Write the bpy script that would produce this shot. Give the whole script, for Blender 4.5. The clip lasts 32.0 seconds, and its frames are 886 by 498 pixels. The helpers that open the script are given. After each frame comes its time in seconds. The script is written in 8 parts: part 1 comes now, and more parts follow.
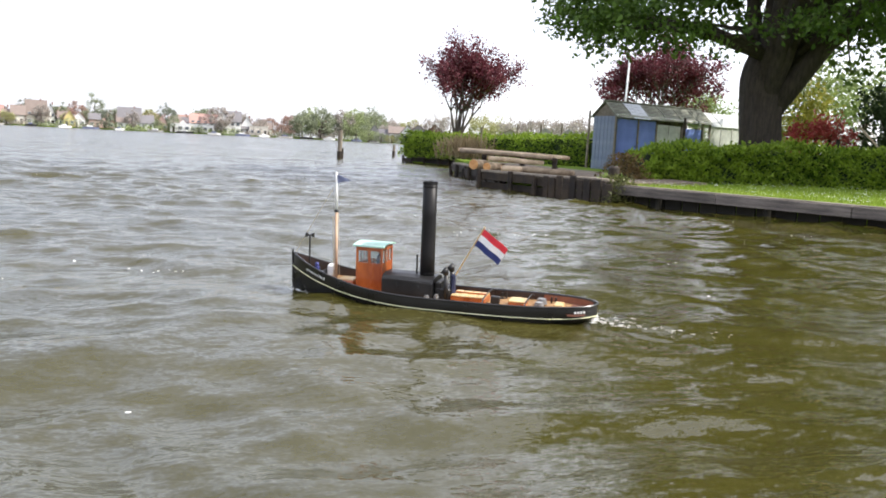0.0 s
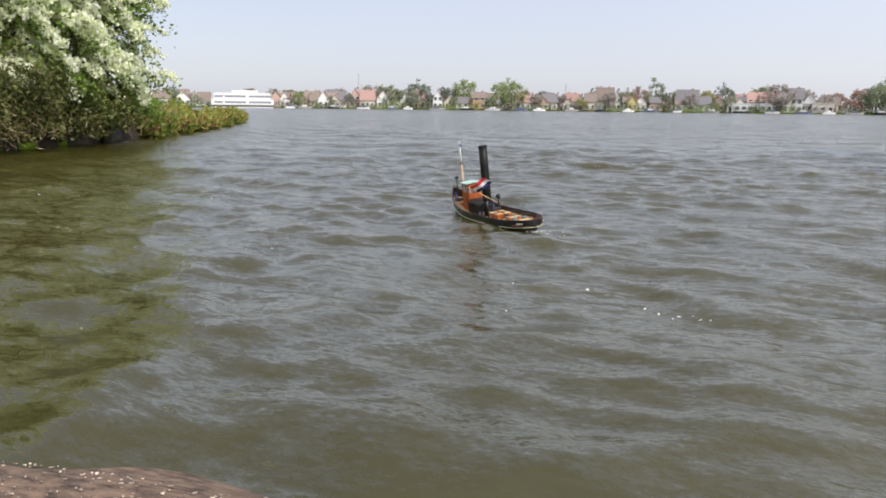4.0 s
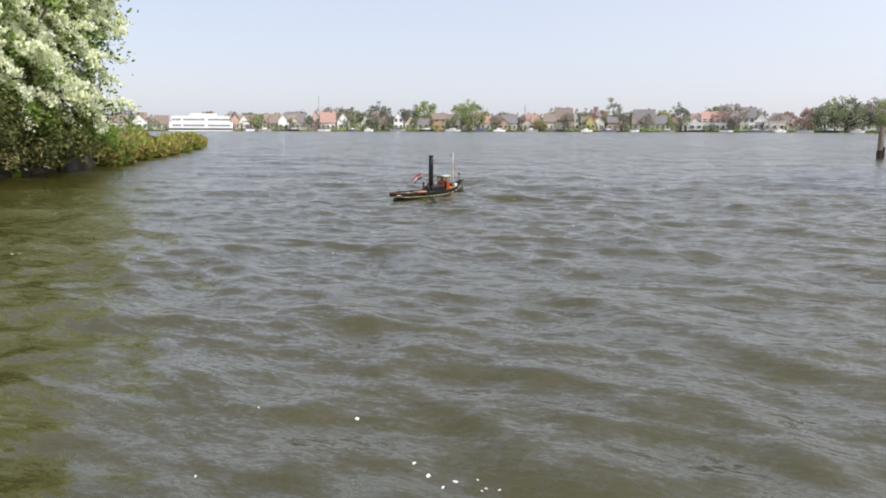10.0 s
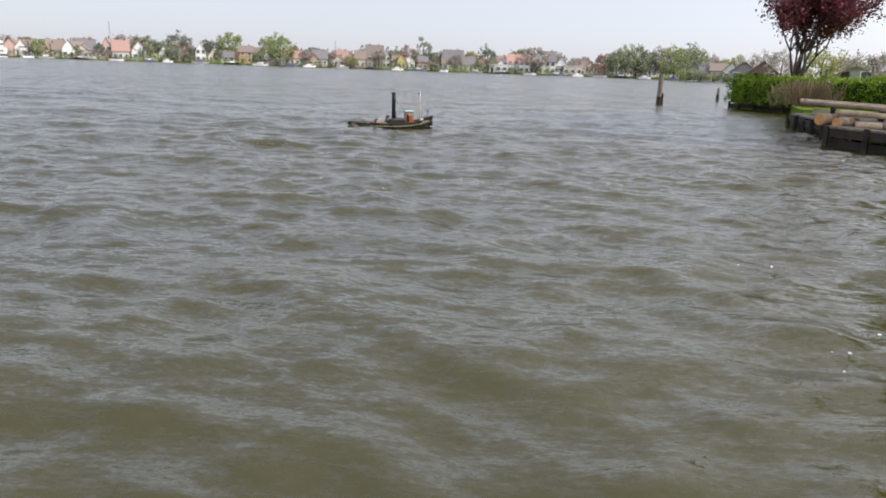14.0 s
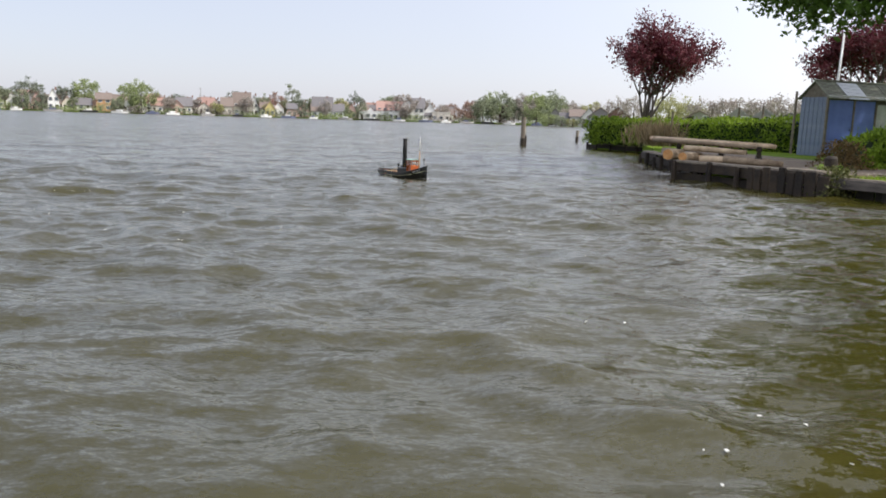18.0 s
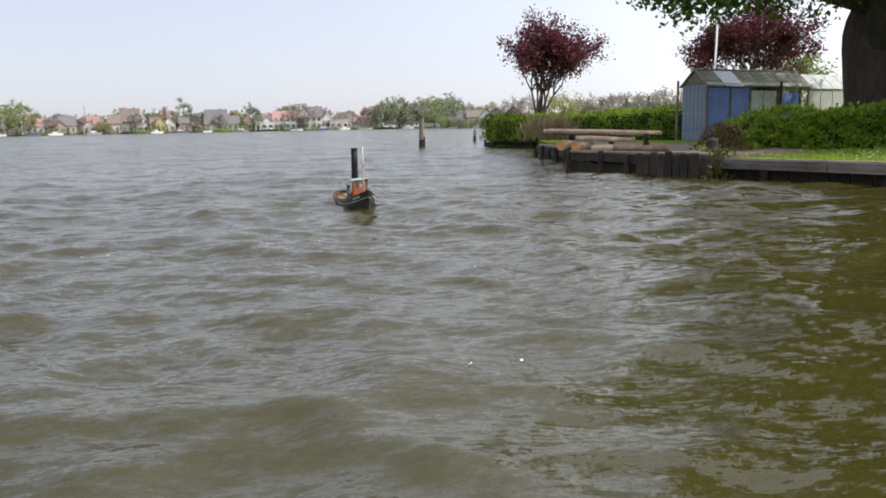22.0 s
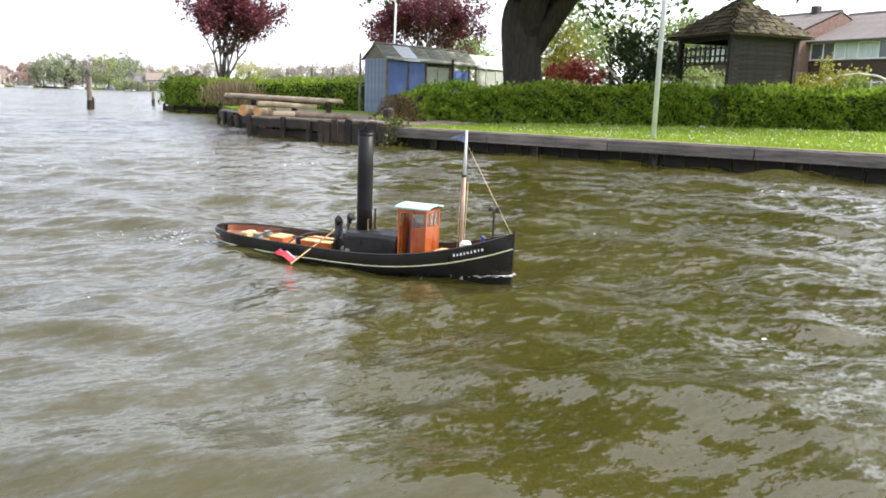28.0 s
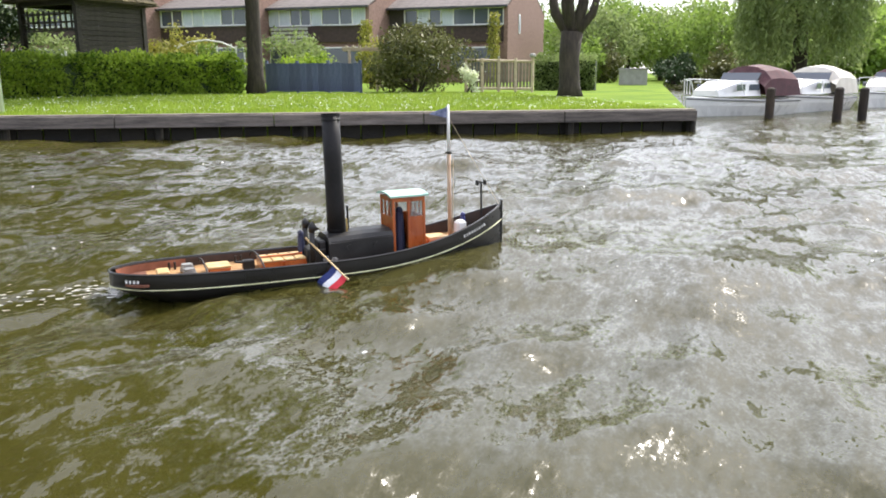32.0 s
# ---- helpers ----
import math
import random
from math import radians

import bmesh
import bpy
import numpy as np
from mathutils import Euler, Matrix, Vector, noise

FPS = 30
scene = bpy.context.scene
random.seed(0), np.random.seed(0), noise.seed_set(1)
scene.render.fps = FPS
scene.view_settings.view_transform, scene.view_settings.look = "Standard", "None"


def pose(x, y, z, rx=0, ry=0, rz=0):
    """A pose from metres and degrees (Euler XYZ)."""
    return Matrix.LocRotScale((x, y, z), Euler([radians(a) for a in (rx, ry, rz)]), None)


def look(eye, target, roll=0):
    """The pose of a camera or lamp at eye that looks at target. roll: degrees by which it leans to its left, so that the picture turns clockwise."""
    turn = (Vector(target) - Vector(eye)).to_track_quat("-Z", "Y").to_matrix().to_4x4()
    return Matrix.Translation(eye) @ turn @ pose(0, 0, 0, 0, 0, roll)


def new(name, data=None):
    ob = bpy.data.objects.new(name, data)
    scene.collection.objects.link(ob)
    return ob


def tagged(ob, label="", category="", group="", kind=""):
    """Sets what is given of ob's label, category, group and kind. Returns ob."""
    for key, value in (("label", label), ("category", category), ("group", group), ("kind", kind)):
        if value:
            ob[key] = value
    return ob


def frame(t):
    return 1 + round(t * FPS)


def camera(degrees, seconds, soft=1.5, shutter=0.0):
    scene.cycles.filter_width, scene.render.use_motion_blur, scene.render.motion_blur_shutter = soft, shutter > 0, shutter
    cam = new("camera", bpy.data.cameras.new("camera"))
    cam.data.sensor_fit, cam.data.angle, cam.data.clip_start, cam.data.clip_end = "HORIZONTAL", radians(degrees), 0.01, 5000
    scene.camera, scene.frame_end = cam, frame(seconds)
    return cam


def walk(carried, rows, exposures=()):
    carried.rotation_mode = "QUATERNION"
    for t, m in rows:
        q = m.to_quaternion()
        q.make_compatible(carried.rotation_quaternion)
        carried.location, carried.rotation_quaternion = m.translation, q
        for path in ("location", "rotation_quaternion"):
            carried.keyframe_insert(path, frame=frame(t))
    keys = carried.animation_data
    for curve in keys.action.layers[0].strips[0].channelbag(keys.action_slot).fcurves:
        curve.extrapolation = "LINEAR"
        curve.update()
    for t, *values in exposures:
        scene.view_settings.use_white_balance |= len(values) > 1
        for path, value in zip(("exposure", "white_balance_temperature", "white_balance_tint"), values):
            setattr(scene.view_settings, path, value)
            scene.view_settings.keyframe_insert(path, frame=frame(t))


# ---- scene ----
cam = camera(59.22, 32.0, soft=1.8)


def aim(t, az, pitch, roll, x, y, z):
    """A row of the path: compass bearing from +y, tilt, lean and place."""
    return (t, pose(x, y, z) @ pose(0, 0, 0, 0, 0, -az) @ pose(0, 0, 0, 90 + pitch, 0, 0) @ pose(0, 0, 0, 0, 0, roll))


walk(cam, [aim(*row) for row in [
    (0.0, 15.84, -7.70, 2.74, 0.16, -0.20, 0.89),
    (0.5, 9.21, -6.91, 3.31, 0.08, -0.18, 0.89),
    (1.0, 2.92, -6.67, 3.12, 0.02, -0.12, 0.89),
    (1.5, -3.41, -6.34, 3.34, -0.04, -0.06, 0.89),
    (2.0, -9.36, -6.21, 3.30, -0.09, -0.02, 0.90),
    (2.5, -13.95, -6.34, 2.40, -0.14, -0.02, 0.92),
    (3.0, -17.13, -6.92, 0.94, -0.17, 0.02, 0.95),
    (3.5, -20.22, -8.53, 2.70, -0.16, -0.02, 0.98),
    (4.0, -23.18, -10.29, 0.63, -0.15, -0.06, 1.02),
    (4.5, -25.13, -10.47, -0.73, -0.15, -0.10, 1.03),
    (6.5, -24.00, -11.64, -1.07, -0.15, -0.15, 1.06),
    (7.0, -23.78, -11.70, -0.48, -0.17, -0.17, 1.07),
    (7.5, -23.42, -11.12, -0.58, -0.18, -0.17, 1.09),
    (8.0, -22.17, -10.30, 0.66, -0.19, -0.17, 1.10),
    (8.5, -21.68, -9.40, 0.96, -0.19, -0.14, 1.11),
    (9.0, -20.99, -8.68, -0.27, -0.20, -0.11, 1.12),
    (9.5, -21.28, -8.77, -0.35, -0.21, -0.07, 1.13),
    (10.0, -20.42, -8.77, 0.13, -0.22, -0.02, 1.14),
    (10.5, -19.04, -8.70, 0.23, -0.18, 0.06, 1.15),
    (11.0, -18.17, -9.03, 1.66, -0.15, 0.12, 1.17),
    (11.5, -16.79, -9.36, 1.35, -0.12, 0.18, 1.18),
    (12.0, -14.94, -9.47, 0.36, -0.11, 0.23, 1.19),
    (12.5, -11.08, -10.12, 0.40, -0.11, 0.23, 1.19),
    (13.0, -9.16, -11.04, -1.25, -0.10, 0.17, 1.18),
    (13.5, -10.39, -12.42, -1.34, -0.07, 0.11, 1.18),
    (14.0, -6.45, -12.99, 1.99, -0.05, 0.06, 1.17),
    (14.5, -4.79, -11.68, 0.81, -0.08, 0.05, 1.17),
    (15.0, -3.70, -11.20, 1.74, -0.07, 0.03, 1.16),
    (15.5, -2.46, -10.34, 1.87, -0.06, 0.02, 1.16),
    (17.5, 1.90, -9.24, 0.73, 0.00, 0.09, 1.05),
    (18.0, 2.74, -9.38, 1.71, 0.03, 0.10, 1.03),
    (18.5, 3.87, -9.52, 1.17, 0.04, 0.09, 1.01),
    (19.0, 5.10, -9.61, 0.77, 0.06, 0.06, 1.00),
    (19.5, 6.16, -9.67, 0.73, 0.07, 0.05, 0.98),
    (20.0, 7.51, -9.55, 0.80, 0.07, 0.05, 0.96),
    (20.5, 8.74, -9.61, 0.48, 0.10, 0.04, 0.95),
    (21.0, 9.71, -9.20, -0.17, 0.09, 0.04, 0.95),
    (21.5, 10.21, -9.04, -1.01, 0.07, 0.04, 0.94),
    (22.0, 9.62, -8.98, -1.06, 0.08, 0.07, 0.93),
    (22.5, 9.11, -9.08, -1.49, 0.09, 0.08, 0.92),
    (23.0, 9.44, -9.23, -1.33, 0.11, 0.09, 0.92),
    (23.5, 10.02, -9.42, -0.45, 0.12, 0.08, 0.91),
    (24.0, 10.50, -9.39, 1.12, 0.14, 0.05, 0.91),
    (24.5, 11.26, -9.16, 0.60, 0.16, 0.07, 0.90),
    (26.5, 18.66, -10.48, 0.76, 0.15, 0.16, 0.86),
    (27.0, 22.30, -10.95, 0.52, 0.17, 0.11, 0.86),
    (27.5, 27.09, -11.07, 0.90, 0.21, 0.05, 0.85),
    (28.0, 32.24, -11.00, 1.66, 0.24, 0.03, 0.85),
    (28.5, 37.86, -10.92, 1.54, 0.22, 0.04, 0.85),
    (29.0, 43.12, -10.93, 1.04, 0.13, -0.00, 0.85),
    (29.5, 48.54, -11.14, 0.81, 0.07, -0.06, 0.85),
    (30.0, 54.40, -11.43, 0.93, 0.08, -0.13, 0.85),
    (30.5, 60.36, -11.73, 0.70, 0.12, -0.13, 0.85),
    (31.0, 66.34, -12.12, -0.60, 0.20, -0.14, 0.85),
    (31.5, 71.42, -12.50, -0.80, 0.23, -0.16, 0.85),
    (32.0, 75.41, -12.71, -0.13, 0.27, -0.16, 0.85)
]], exposures=[(0.0, 0.8, 6500, 11), (1.0, 0.42, 6500, 11), (2.0, 0.2, 6500, 11), (3.0, 0.13, 6500, 11), (9.0, 0.18, 6500, 11), (13.0, 0.2, 6500, 11), (15.0, 0.18, 6500, 11), (24.0, 0.2, 6500, 11), (26.5, 0.2, 6500, 11), (27.0, 0.48, 6500, 11), (28.0, 1.08, 6500, 11), (29.0, 1.15, 6500, 11), (31.0, 1.18, 6500, 11), (32.0, 0.95, 6500, 11)])

# ---- daylight ----
SUN_AZ, SUN_EL = 112.0, 48.0
world = bpy.data.worlds.new("sky")
scene.world = world
world.use_nodes = True
wn, wl = world.node_tree.nodes, world.node_tree.links
sky = wn.new("ShaderNodeTexSky")
sky.sky_type = "NISHITA"
sky.sun_disc = False
sky.sun_elevation, sky.sun_rotation = radians(SUN_EL), radians(SUN_AZ)
sky.air_density, sky.dust_density, sky.ozone_density = 1.0, 1.3, 1.0
# spring haze: the clear sky veiled by a pale lavender white that grows brighter and whiter round the sun
geo_, dot_, glow_, tint_ = wn.new("ShaderNodeTexCoord"), wn.new("ShaderNodeVectorMath"), wn.new("ShaderNodeMapRange"), wn.new("ShaderNodeValToRGB")
dot_.operation = "DOT_PRODUCT"
dot_.inputs[1].default_value = (math.sin(radians(SUN_AZ)), math.cos(radians(SUN_AZ)), 0.6)
wl.new(geo_.outputs["Generated"], dot_.inputs[0])
glow_.inputs["From Min"].default_value, glow_.inputs["From Max"].default_value = -0.75, 1.2
wl.new(dot_.outputs["Value"], glow_.inputs["Value"])
for p_, c_ in ((0.0, (0.60, 0.617, 0.73)), (0.12, (0.635, 0.65, 0.76)), (0.26, (0.71, 0.725, 0.83)), (0.36, (0.80, 0.815, 0.92)), (0.44, (0.95, 0.96, 1.06)), (0.60, (1.14, 1.15, 1.25)), (0.80, (1.08, 1.08, 1.17))):
    e_ = tint_.color_ramp.elements[0] if p_ == 0.0 else tint_.color_ramp.elements.new(p_)
    e_.position, e_.color = p_, (*c_, 1)
tint_.color_ramp.elements[-1].color = (1.05, 1.05, 1.12, 1)
wl.new(glow_.outputs[0], tint_.inputs[0])
veil = wn.new("ShaderNodeBackground")
veil.inputs[1].default_value = 1.06
wl.new(tint_.outputs[0], veil.inputs[0])
haze = wn.new("ShaderNodeMixShader")
haze.inputs[0].default_value = 0.68
wl.new(sky.outputs[0], wn["Background"].inputs[0])
wn["Background"].inputs[1].default_value = 0.15
wl.new(wn["Background"].outputs[0], haze.inputs[1]), wl.new(veil.outputs[0], haze.inputs[2])
wl.new(haze.outputs[0], wn["World Output"].inputs["Surface"])
sun = new("sun", bpy.data.lights.new("sun", "SUN"))
sun.data.energy, sun.data.angle, sun.data.color = 3.6, radians(0.6), (1.0, 0.95, 0.87)
sun.matrix_world = look((0, 0, 50), (-math.sin(radians(SUN_AZ)) * math.cos(radians(SUN_EL)) * 10, -math.cos(radians(SUN_AZ)) * math.cos(radians(SUN_EL)) * 10, 50 - math.sin(radians(SUN_EL)) * 10))



# ---- materials ----
def surface(name, c1, c2, scale=4.0, rough=0.7, bump=0.2, metal=0.0, fine=40.0, rand=0.0, island=0.0, stretch=(1, 1, 1), spec=0.5, coat=0.0):
    """Two-scale noise between two colours, with fine relief; rand varies it by object, island by loose piece."""
    m = bpy.data.materials.new(name)
    m.use_nodes = True
    n, l = m.node_tree.nodes, m.node_tree.links
    b = n["Principled BSDF"]
    tc, mp = n.new("ShaderNodeTexCoord"), n.new("ShaderNodeMapping")
    mp.inputs["Scale"].default_value = stretch
    l.new(tc.outputs["Object"], mp.inputs[0])
    big, small = n.new("ShaderNodeTexNoise"), n.new("ShaderNodeTexNoise")
    big.inputs["Scale"].default_value, small.inputs["Scale"].default_value = scale, fine
    big.inputs["Detail"].default_value, small.inputs["Detail"].default_value = 5, 3
    l.new(mp.outputs[0], big.inputs["Vector"]), l.new(mp.outputs[0], small.inputs["Vector"])
    ad = n.new("ShaderNodeMath")
    ad.operation = "MULTIPLY_ADD"
    l.new(small.outputs[0], ad.inputs[0])
    ad.inputs[1].default_value = 0.35
    l.new(big.outputs[0], ad.inputs[2])
    ramp = n.new("ShaderNodeValToRGB")
    ramp.color_ramp.elements[0].position, ramp.color_ramp.elements[1].position = 0.45, 0.85
    ramp.color_ramp.elements[0].color, ramp.color_ramp.elements[1].color = (*c1, 1), (*c2, 1)
    l.new(ad.outputs[0], ramp.inputs[0])
    out = ramp.outputs[0]
    if rand or island:
        src = n.new("ShaderNodeObjectInfo").outputs["Random"] if rand else n.new("ShaderNodeNewGeometry").outputs["Random Per Island"]
        hsv, mr = n.new("ShaderNodeHueSaturation"), n.new("ShaderNodeMapRange")
        k = rand or island
        mr.inputs["To Min"].default_value, mr.inputs["To Max"].default_value = 1 - k, 1 + k
        l.new(src, mr.inputs["Value"]), l.new(mr.outputs[0], hsv.inputs["Value"]), l.new(out, hsv.inputs["Color"])
        out = hsv.outputs[0]
    l.new(out, b.inputs["Base Color"])
    rr = n.new("ShaderNodeMapRange")
    rr.inputs["To Min"].default_value, rr.inputs["To Max"].default_value = max(rough - 0.12, 0.02), min(rough + 0.12, 1)
    l.new(big.outputs[0], rr.inputs["Value"]), l.new(rr.outputs[0], b.inputs["Roughness"])
    b.inputs["Metallic"].default_value = metal
    b.inputs["Specular IOR Level"].default_value = spec
    b.inputs["Coat Weight"].default_value = coat
    if bump:
        bp = n.new("ShaderNodeBump")
        bp.inputs["Strength"].default_value, bp.inputs["Distance"].default_value = bump, 0.4 / fine
        l.new(small.outputs[0], bp.inputs["Height"]), l.new(bp.outputs[0], b.inputs["Normal"])
    return m


def foliage(name, c1, c2, island=0.35, glow=0.35, rough=0.55):
    """Leaves: a diffuse front with light shining through, each leaf of its own tone."""
    m = bpy.data.materials.new(name)
    m.use_nodes = True
    n, l = m.node_tree.nodes, m.node_tree.links
    b = n["Principled BSDF"]
    geo, ramp, mix, tr = n.new("ShaderNodeNewGeometry"), n.new("ShaderNodeValToRGB"), n.new("ShaderNodeMixShader"), n.new("ShaderNodeBsdfTranslucent")
    tc, nz, ad = n.new("ShaderNodeTexCoord"), n.new("ShaderNodeTexNoise"), n.new("ShaderNodeMath")
    nz.inputs["Scale"].default_value = 1.3
    l.new(tc.outputs["Object"], nz.inputs["Vector"])
    ad.operation = "MULTIPLY_ADD"
    l.new(geo.outputs["Random Per Island"], ad.inputs[0])
    ad.inputs[1].default_value = island * 2
    l.new(nz.outputs[0], ad.inputs[2])
    ramp.color_ramp.elements[0].position, ramp.color_ramp.elements[1].position = 0.35, 0.6 + island
    ramp.color_ramp.elements[0].color, ramp.color_ramp.elements[1].color = (*c1, 1), (*c2, 1)
    l.new(ad.outputs[0], ramp.inputs[0])
    l.new(ramp.outputs[0], b.inputs["Base Color"]), l.new(ramp.outputs[0], tr.inputs["Color"])
    b.inputs["Roughness"].default_value = rough
    b.inputs["Specular IOR Level"].default_value = 0.3
    mix.inputs[0].default_value = glow
    l.new(b.outputs[0], mix.inputs[1]), l.new(tr.outputs[0], mix.inputs[2])
    l.new(mix.outputs[0], n["Material Output"].inputs["Surface"])
    return m


def water_material():
    """Murky, greenish-brown lake water with wind ripples at many sizes."""
    m = bpy.data.materials.new("lake_water")
    m.use_nodes = True
    n, l = m.node_tree.nodes, m.node_tree.links
    b = n["Principled BSDF"]
    tc = n.new("ShaderNodeTexCoord")
    silt, ramp = n.new("ShaderNodeTexNoise"), n.new("ShaderNodeValToRGB")
    silt.inputs["Scale"].default_value, silt.inputs["Detail"].default_value = 0.35, 4
    l.new(tc.outputs["Object"], silt.inputs["Vector"])
    ramp.color_ramp.elements[0].position, ramp.color_ramp.elements[1].position = 0.35, 0.7
    ramp.color_ramp.elements[0].color, ramp.color_ramp.elements[1].color = (0.037, 0.034, 0.006, 1), (0.047, 0.042, 0.010, 1)
    l.new(silt.outputs[0], ramp.inputs[0]), l.new(ramp.outputs[0], b.inputs["Base Color"])
    b.inputs["Roughness"].default_value = 0.14
    b.inputs["IOR"].default_value = 1.5
    # ripples as slopes, steeper along the wind than across it
    shelter, reach = n.new("ShaderNodeMapRange"), n.new("ShaderNodeVectorMath")
    reach.operation = "LENGTH"
    l.new(tc.outputs["Object"], reach.inputs[0]), l.new(reach.outputs["Value"], shelter.inputs["Value"])
    shelter.inputs["From Min"].default_value, shelter.inputs["From Max"].default_value, shelter.inputs["To Min"].default_value, shelter.inputs["To Max"].default_value = 2.0, 9.0, 0.66, 1.1
    total = None
    for scale, along_, across, sx in ((0.28, 0.07, 0.04, 0.5), (1.1, 0.23, 0.11, 0.4), (3.2, 0.45, 0.23, 0.42), (9.0, 0.66, 0.36, 0.45), (24.0, 0.66, 0.38, 0.45), (62.0, 0.42, 0.28, 0.5), (150.0, 0.30, 0.24, 0.6)):
        mp, nz, sub, mul = n.new("ShaderNodeMapping"), n.new("ShaderNodeTexNoise"), n.new("ShaderNodeVectorMath"), n.new("ShaderNodeVectorMath")
        mp.inputs["Rotation"].default_value = (0, 0, radians(14))
        mp.inputs["Scale"].default_value = (sx, 1, 1)
        nz.inputs["Scale"].default_value, nz.inputs["Detail"].default_value = scale, 2.0
        l.new(tc.outputs["Object"], mp.inputs[0]), l.new(mp.outputs[0], nz.inputs["Vector"])
        sub.operation, mul.operation = "SUBTRACT", "MULTIPLY"
        sub.inputs[1].default_value = (0.5, 0.5, 0.5)
        mul.inputs[1].default_value = (across, along_, 0)
        l.new(nz.outputs["Color"], sub.inputs[0]), l.new(sub.outputs[0], mul.inputs[0])
        if 5 < scale < 40:
            fade = n.new("ShaderNodeVectorMath")
            fade.operation = "SCALE"
            l.new(mul.outputs[0], fade.inputs[0]), l.new(shelter.outputs[0], fade.inputs["Scale"])
            mul = fade
        if total is None:
            total = mul
        else:
            ad = n.new("ShaderNodeVectorMath")
            l.new(total.outputs[0], ad.inputs[0]), l.new(mul.outputs[0], ad.inputs[1])
            total = ad
    geo, fin, nrm = n.new("ShaderNodeNewGeometry"), n.new("ShaderNodeVectorMath"), n.new("ShaderNodeVectorMath")
    nrm.operation = "NORMALIZE"
    # far out over the lake only the near faces of the waves show
    sep, flat_, ln, un, mr, sc, ad = (n.new("ShaderNodeVectorMath") for _ in range(2)), None, None, None, n.new("ShaderNodeMapRange"), n.new("ShaderNodeVectorMath"), n.new("ShaderNodeVectorMath")
    flat_, un = sep
    flat_.operation, un.operation, sc.operation = "MULTIPLY", "NORMALIZE", "SCALE"
    flat_.inputs[1].default_value = (-1, -1, 0)
    ln = n.new("ShaderNodeVectorMath")
    ln.operation = "LENGTH"
    l.new(tc.outputs["Object"], flat_.inputs[0]), l.new(flat_.outputs[0], un.inputs[0]), l.new(flat_.outputs[0], ln.inputs[0])
    mr.inputs["From Min"].default_value, mr.inputs["From Max"].default_value, mr.inputs["To Max"].default_value = 2.0, 32.0, 0.07
    l.new(ln.outputs["Value"], mr.inputs["Value"]), l.new(un.outputs[0], sc.inputs[0]), l.new(mr.outputs[0], sc.inputs["Scale"])
    l.new(total.outputs[0], ad.inputs[0]), l.new(sc.outputs[0], ad.inputs[1])
    l.new(geo.outputs["Normal"], fin.inputs[0]), l.new(ad.outputs[0], fin.inputs[1])
    l.new(fin.outputs[0], nrm.inputs[0]), l.new(nrm.outputs[0], b.inputs["Normal"])
    return m


def glass(name, tint, rough=0.05):
    m = surface(name, tint, tint, rough=rough, bump=0.0, spec=0.8)
    return m


WATER = water_material()
BED = surface("lake_bed", (0.05, 0.045, 0.02), (0.08, 0.07, 0.035), 0.5, 0.9, 0.1)
GRASS = surface("lawn_grass", (0.075, 0.145, 0.010), (0.17, 0.25, 0.022), 0.8, 0.9, 0.6, fine=30, spec=0.1)
BLADE = foliage("grass_blade", (0.13, 0.22, 0.015), (0.30, 0.40, 0.05), 0.3, 0.4)
DAISY = surface("daisy_petal", (0.75, 0.75, 0.7), (0.85, 0.85, 0.8), 9, 0.7, 0)
SHINGLE = surface("bank_gravel", (0.022, 0.012, 0.008), (0.21, 0.140, 0.095), 26, 0.75, 1.0, fine=130, stretch=(0.55, 1.5, 1))
PEBBLE = surface("pebble", (0.12, 0.075, 0.055), (0.46, 0.38, 0.30), 14, 0.6, 0.2, island=0.8)
CAP = surface("weathered_quay_board", (0.060, 0.052, 0.046), (0.20, 0.172, 0.150), 3, 0.85, 0.6, stretch=(0.7, 1, 7), fine=22, rand=0.2)
# wet timber, blackened further to paint the shaded recess under the quay's cap
RECESSPLANK = surface("wet_recess_shade_timber", (0.006, 0.005, 0.003), (0.022, 0.018, 0.011), 5, 0.7, 0.5, fine=24, rand=0.3)
DARKWOOD = surface("wet_dark_timber", (0.009, 0.006, 0.004), (0.048, 0.033, 0.020), 5, 0.75, 0.7, fine=26, rand=0.35)
OLDWOOD = surface("old_grey_timber", (0.12, 0.1, 0.075), (0.27, 0.23, 0.18), 5, 0.85, 0.5, fine=30, rand=0.15)
LOG = surface("stripped_log", (0.20, 0.135, 0.08), (0.50, 0.39, 0.26), 4, 0.75, 0.4, fine=22, rand=0.45)
LOGEND = surface("cut_log_end", (0.50, 0.22, 0.07), (0.62, 0.34, 0.13), 12, 0.7, 0.2)
BARK = surface("tree_bark", (0.022, 0.017, 0.012), (0.065, 0.050, 0.038), 7, 0.9, 0.9, fine=24, stretch=(2.4, 2.4, 0.5))
GREYBARK = surface("grey_bark", (0.075, 0.06, 0.05), (0.16, 0.135, 0.115), 7, 0.9, 0.9, fine=24, stretch=(2.4, 2.4, 0.5))
HEDGE = foliage("hedge_leaf", (0.05, 0.12, 0.008), (0.30, 0.42, 0.045), 0.4, 0.45)
# near-black green that stands for the shade between the hedge leaves
HEDGESHADE = surface("hedge_inner_shade", (0.01, 0.02, 0.004), (0.025, 0.045, 0.01), 3, 0.9, 0.3)
OAKLEAF = foliage("oak_leaf", (0.022, 0.055, 0.008), (0.095, 0.17, 0.022), 0.3, 0.2)
PURPLE = foliage("plum_leaf", (0.045, 0.010, 0.014), (0.18, 0.045, 0.060), 0.35, 0.3)
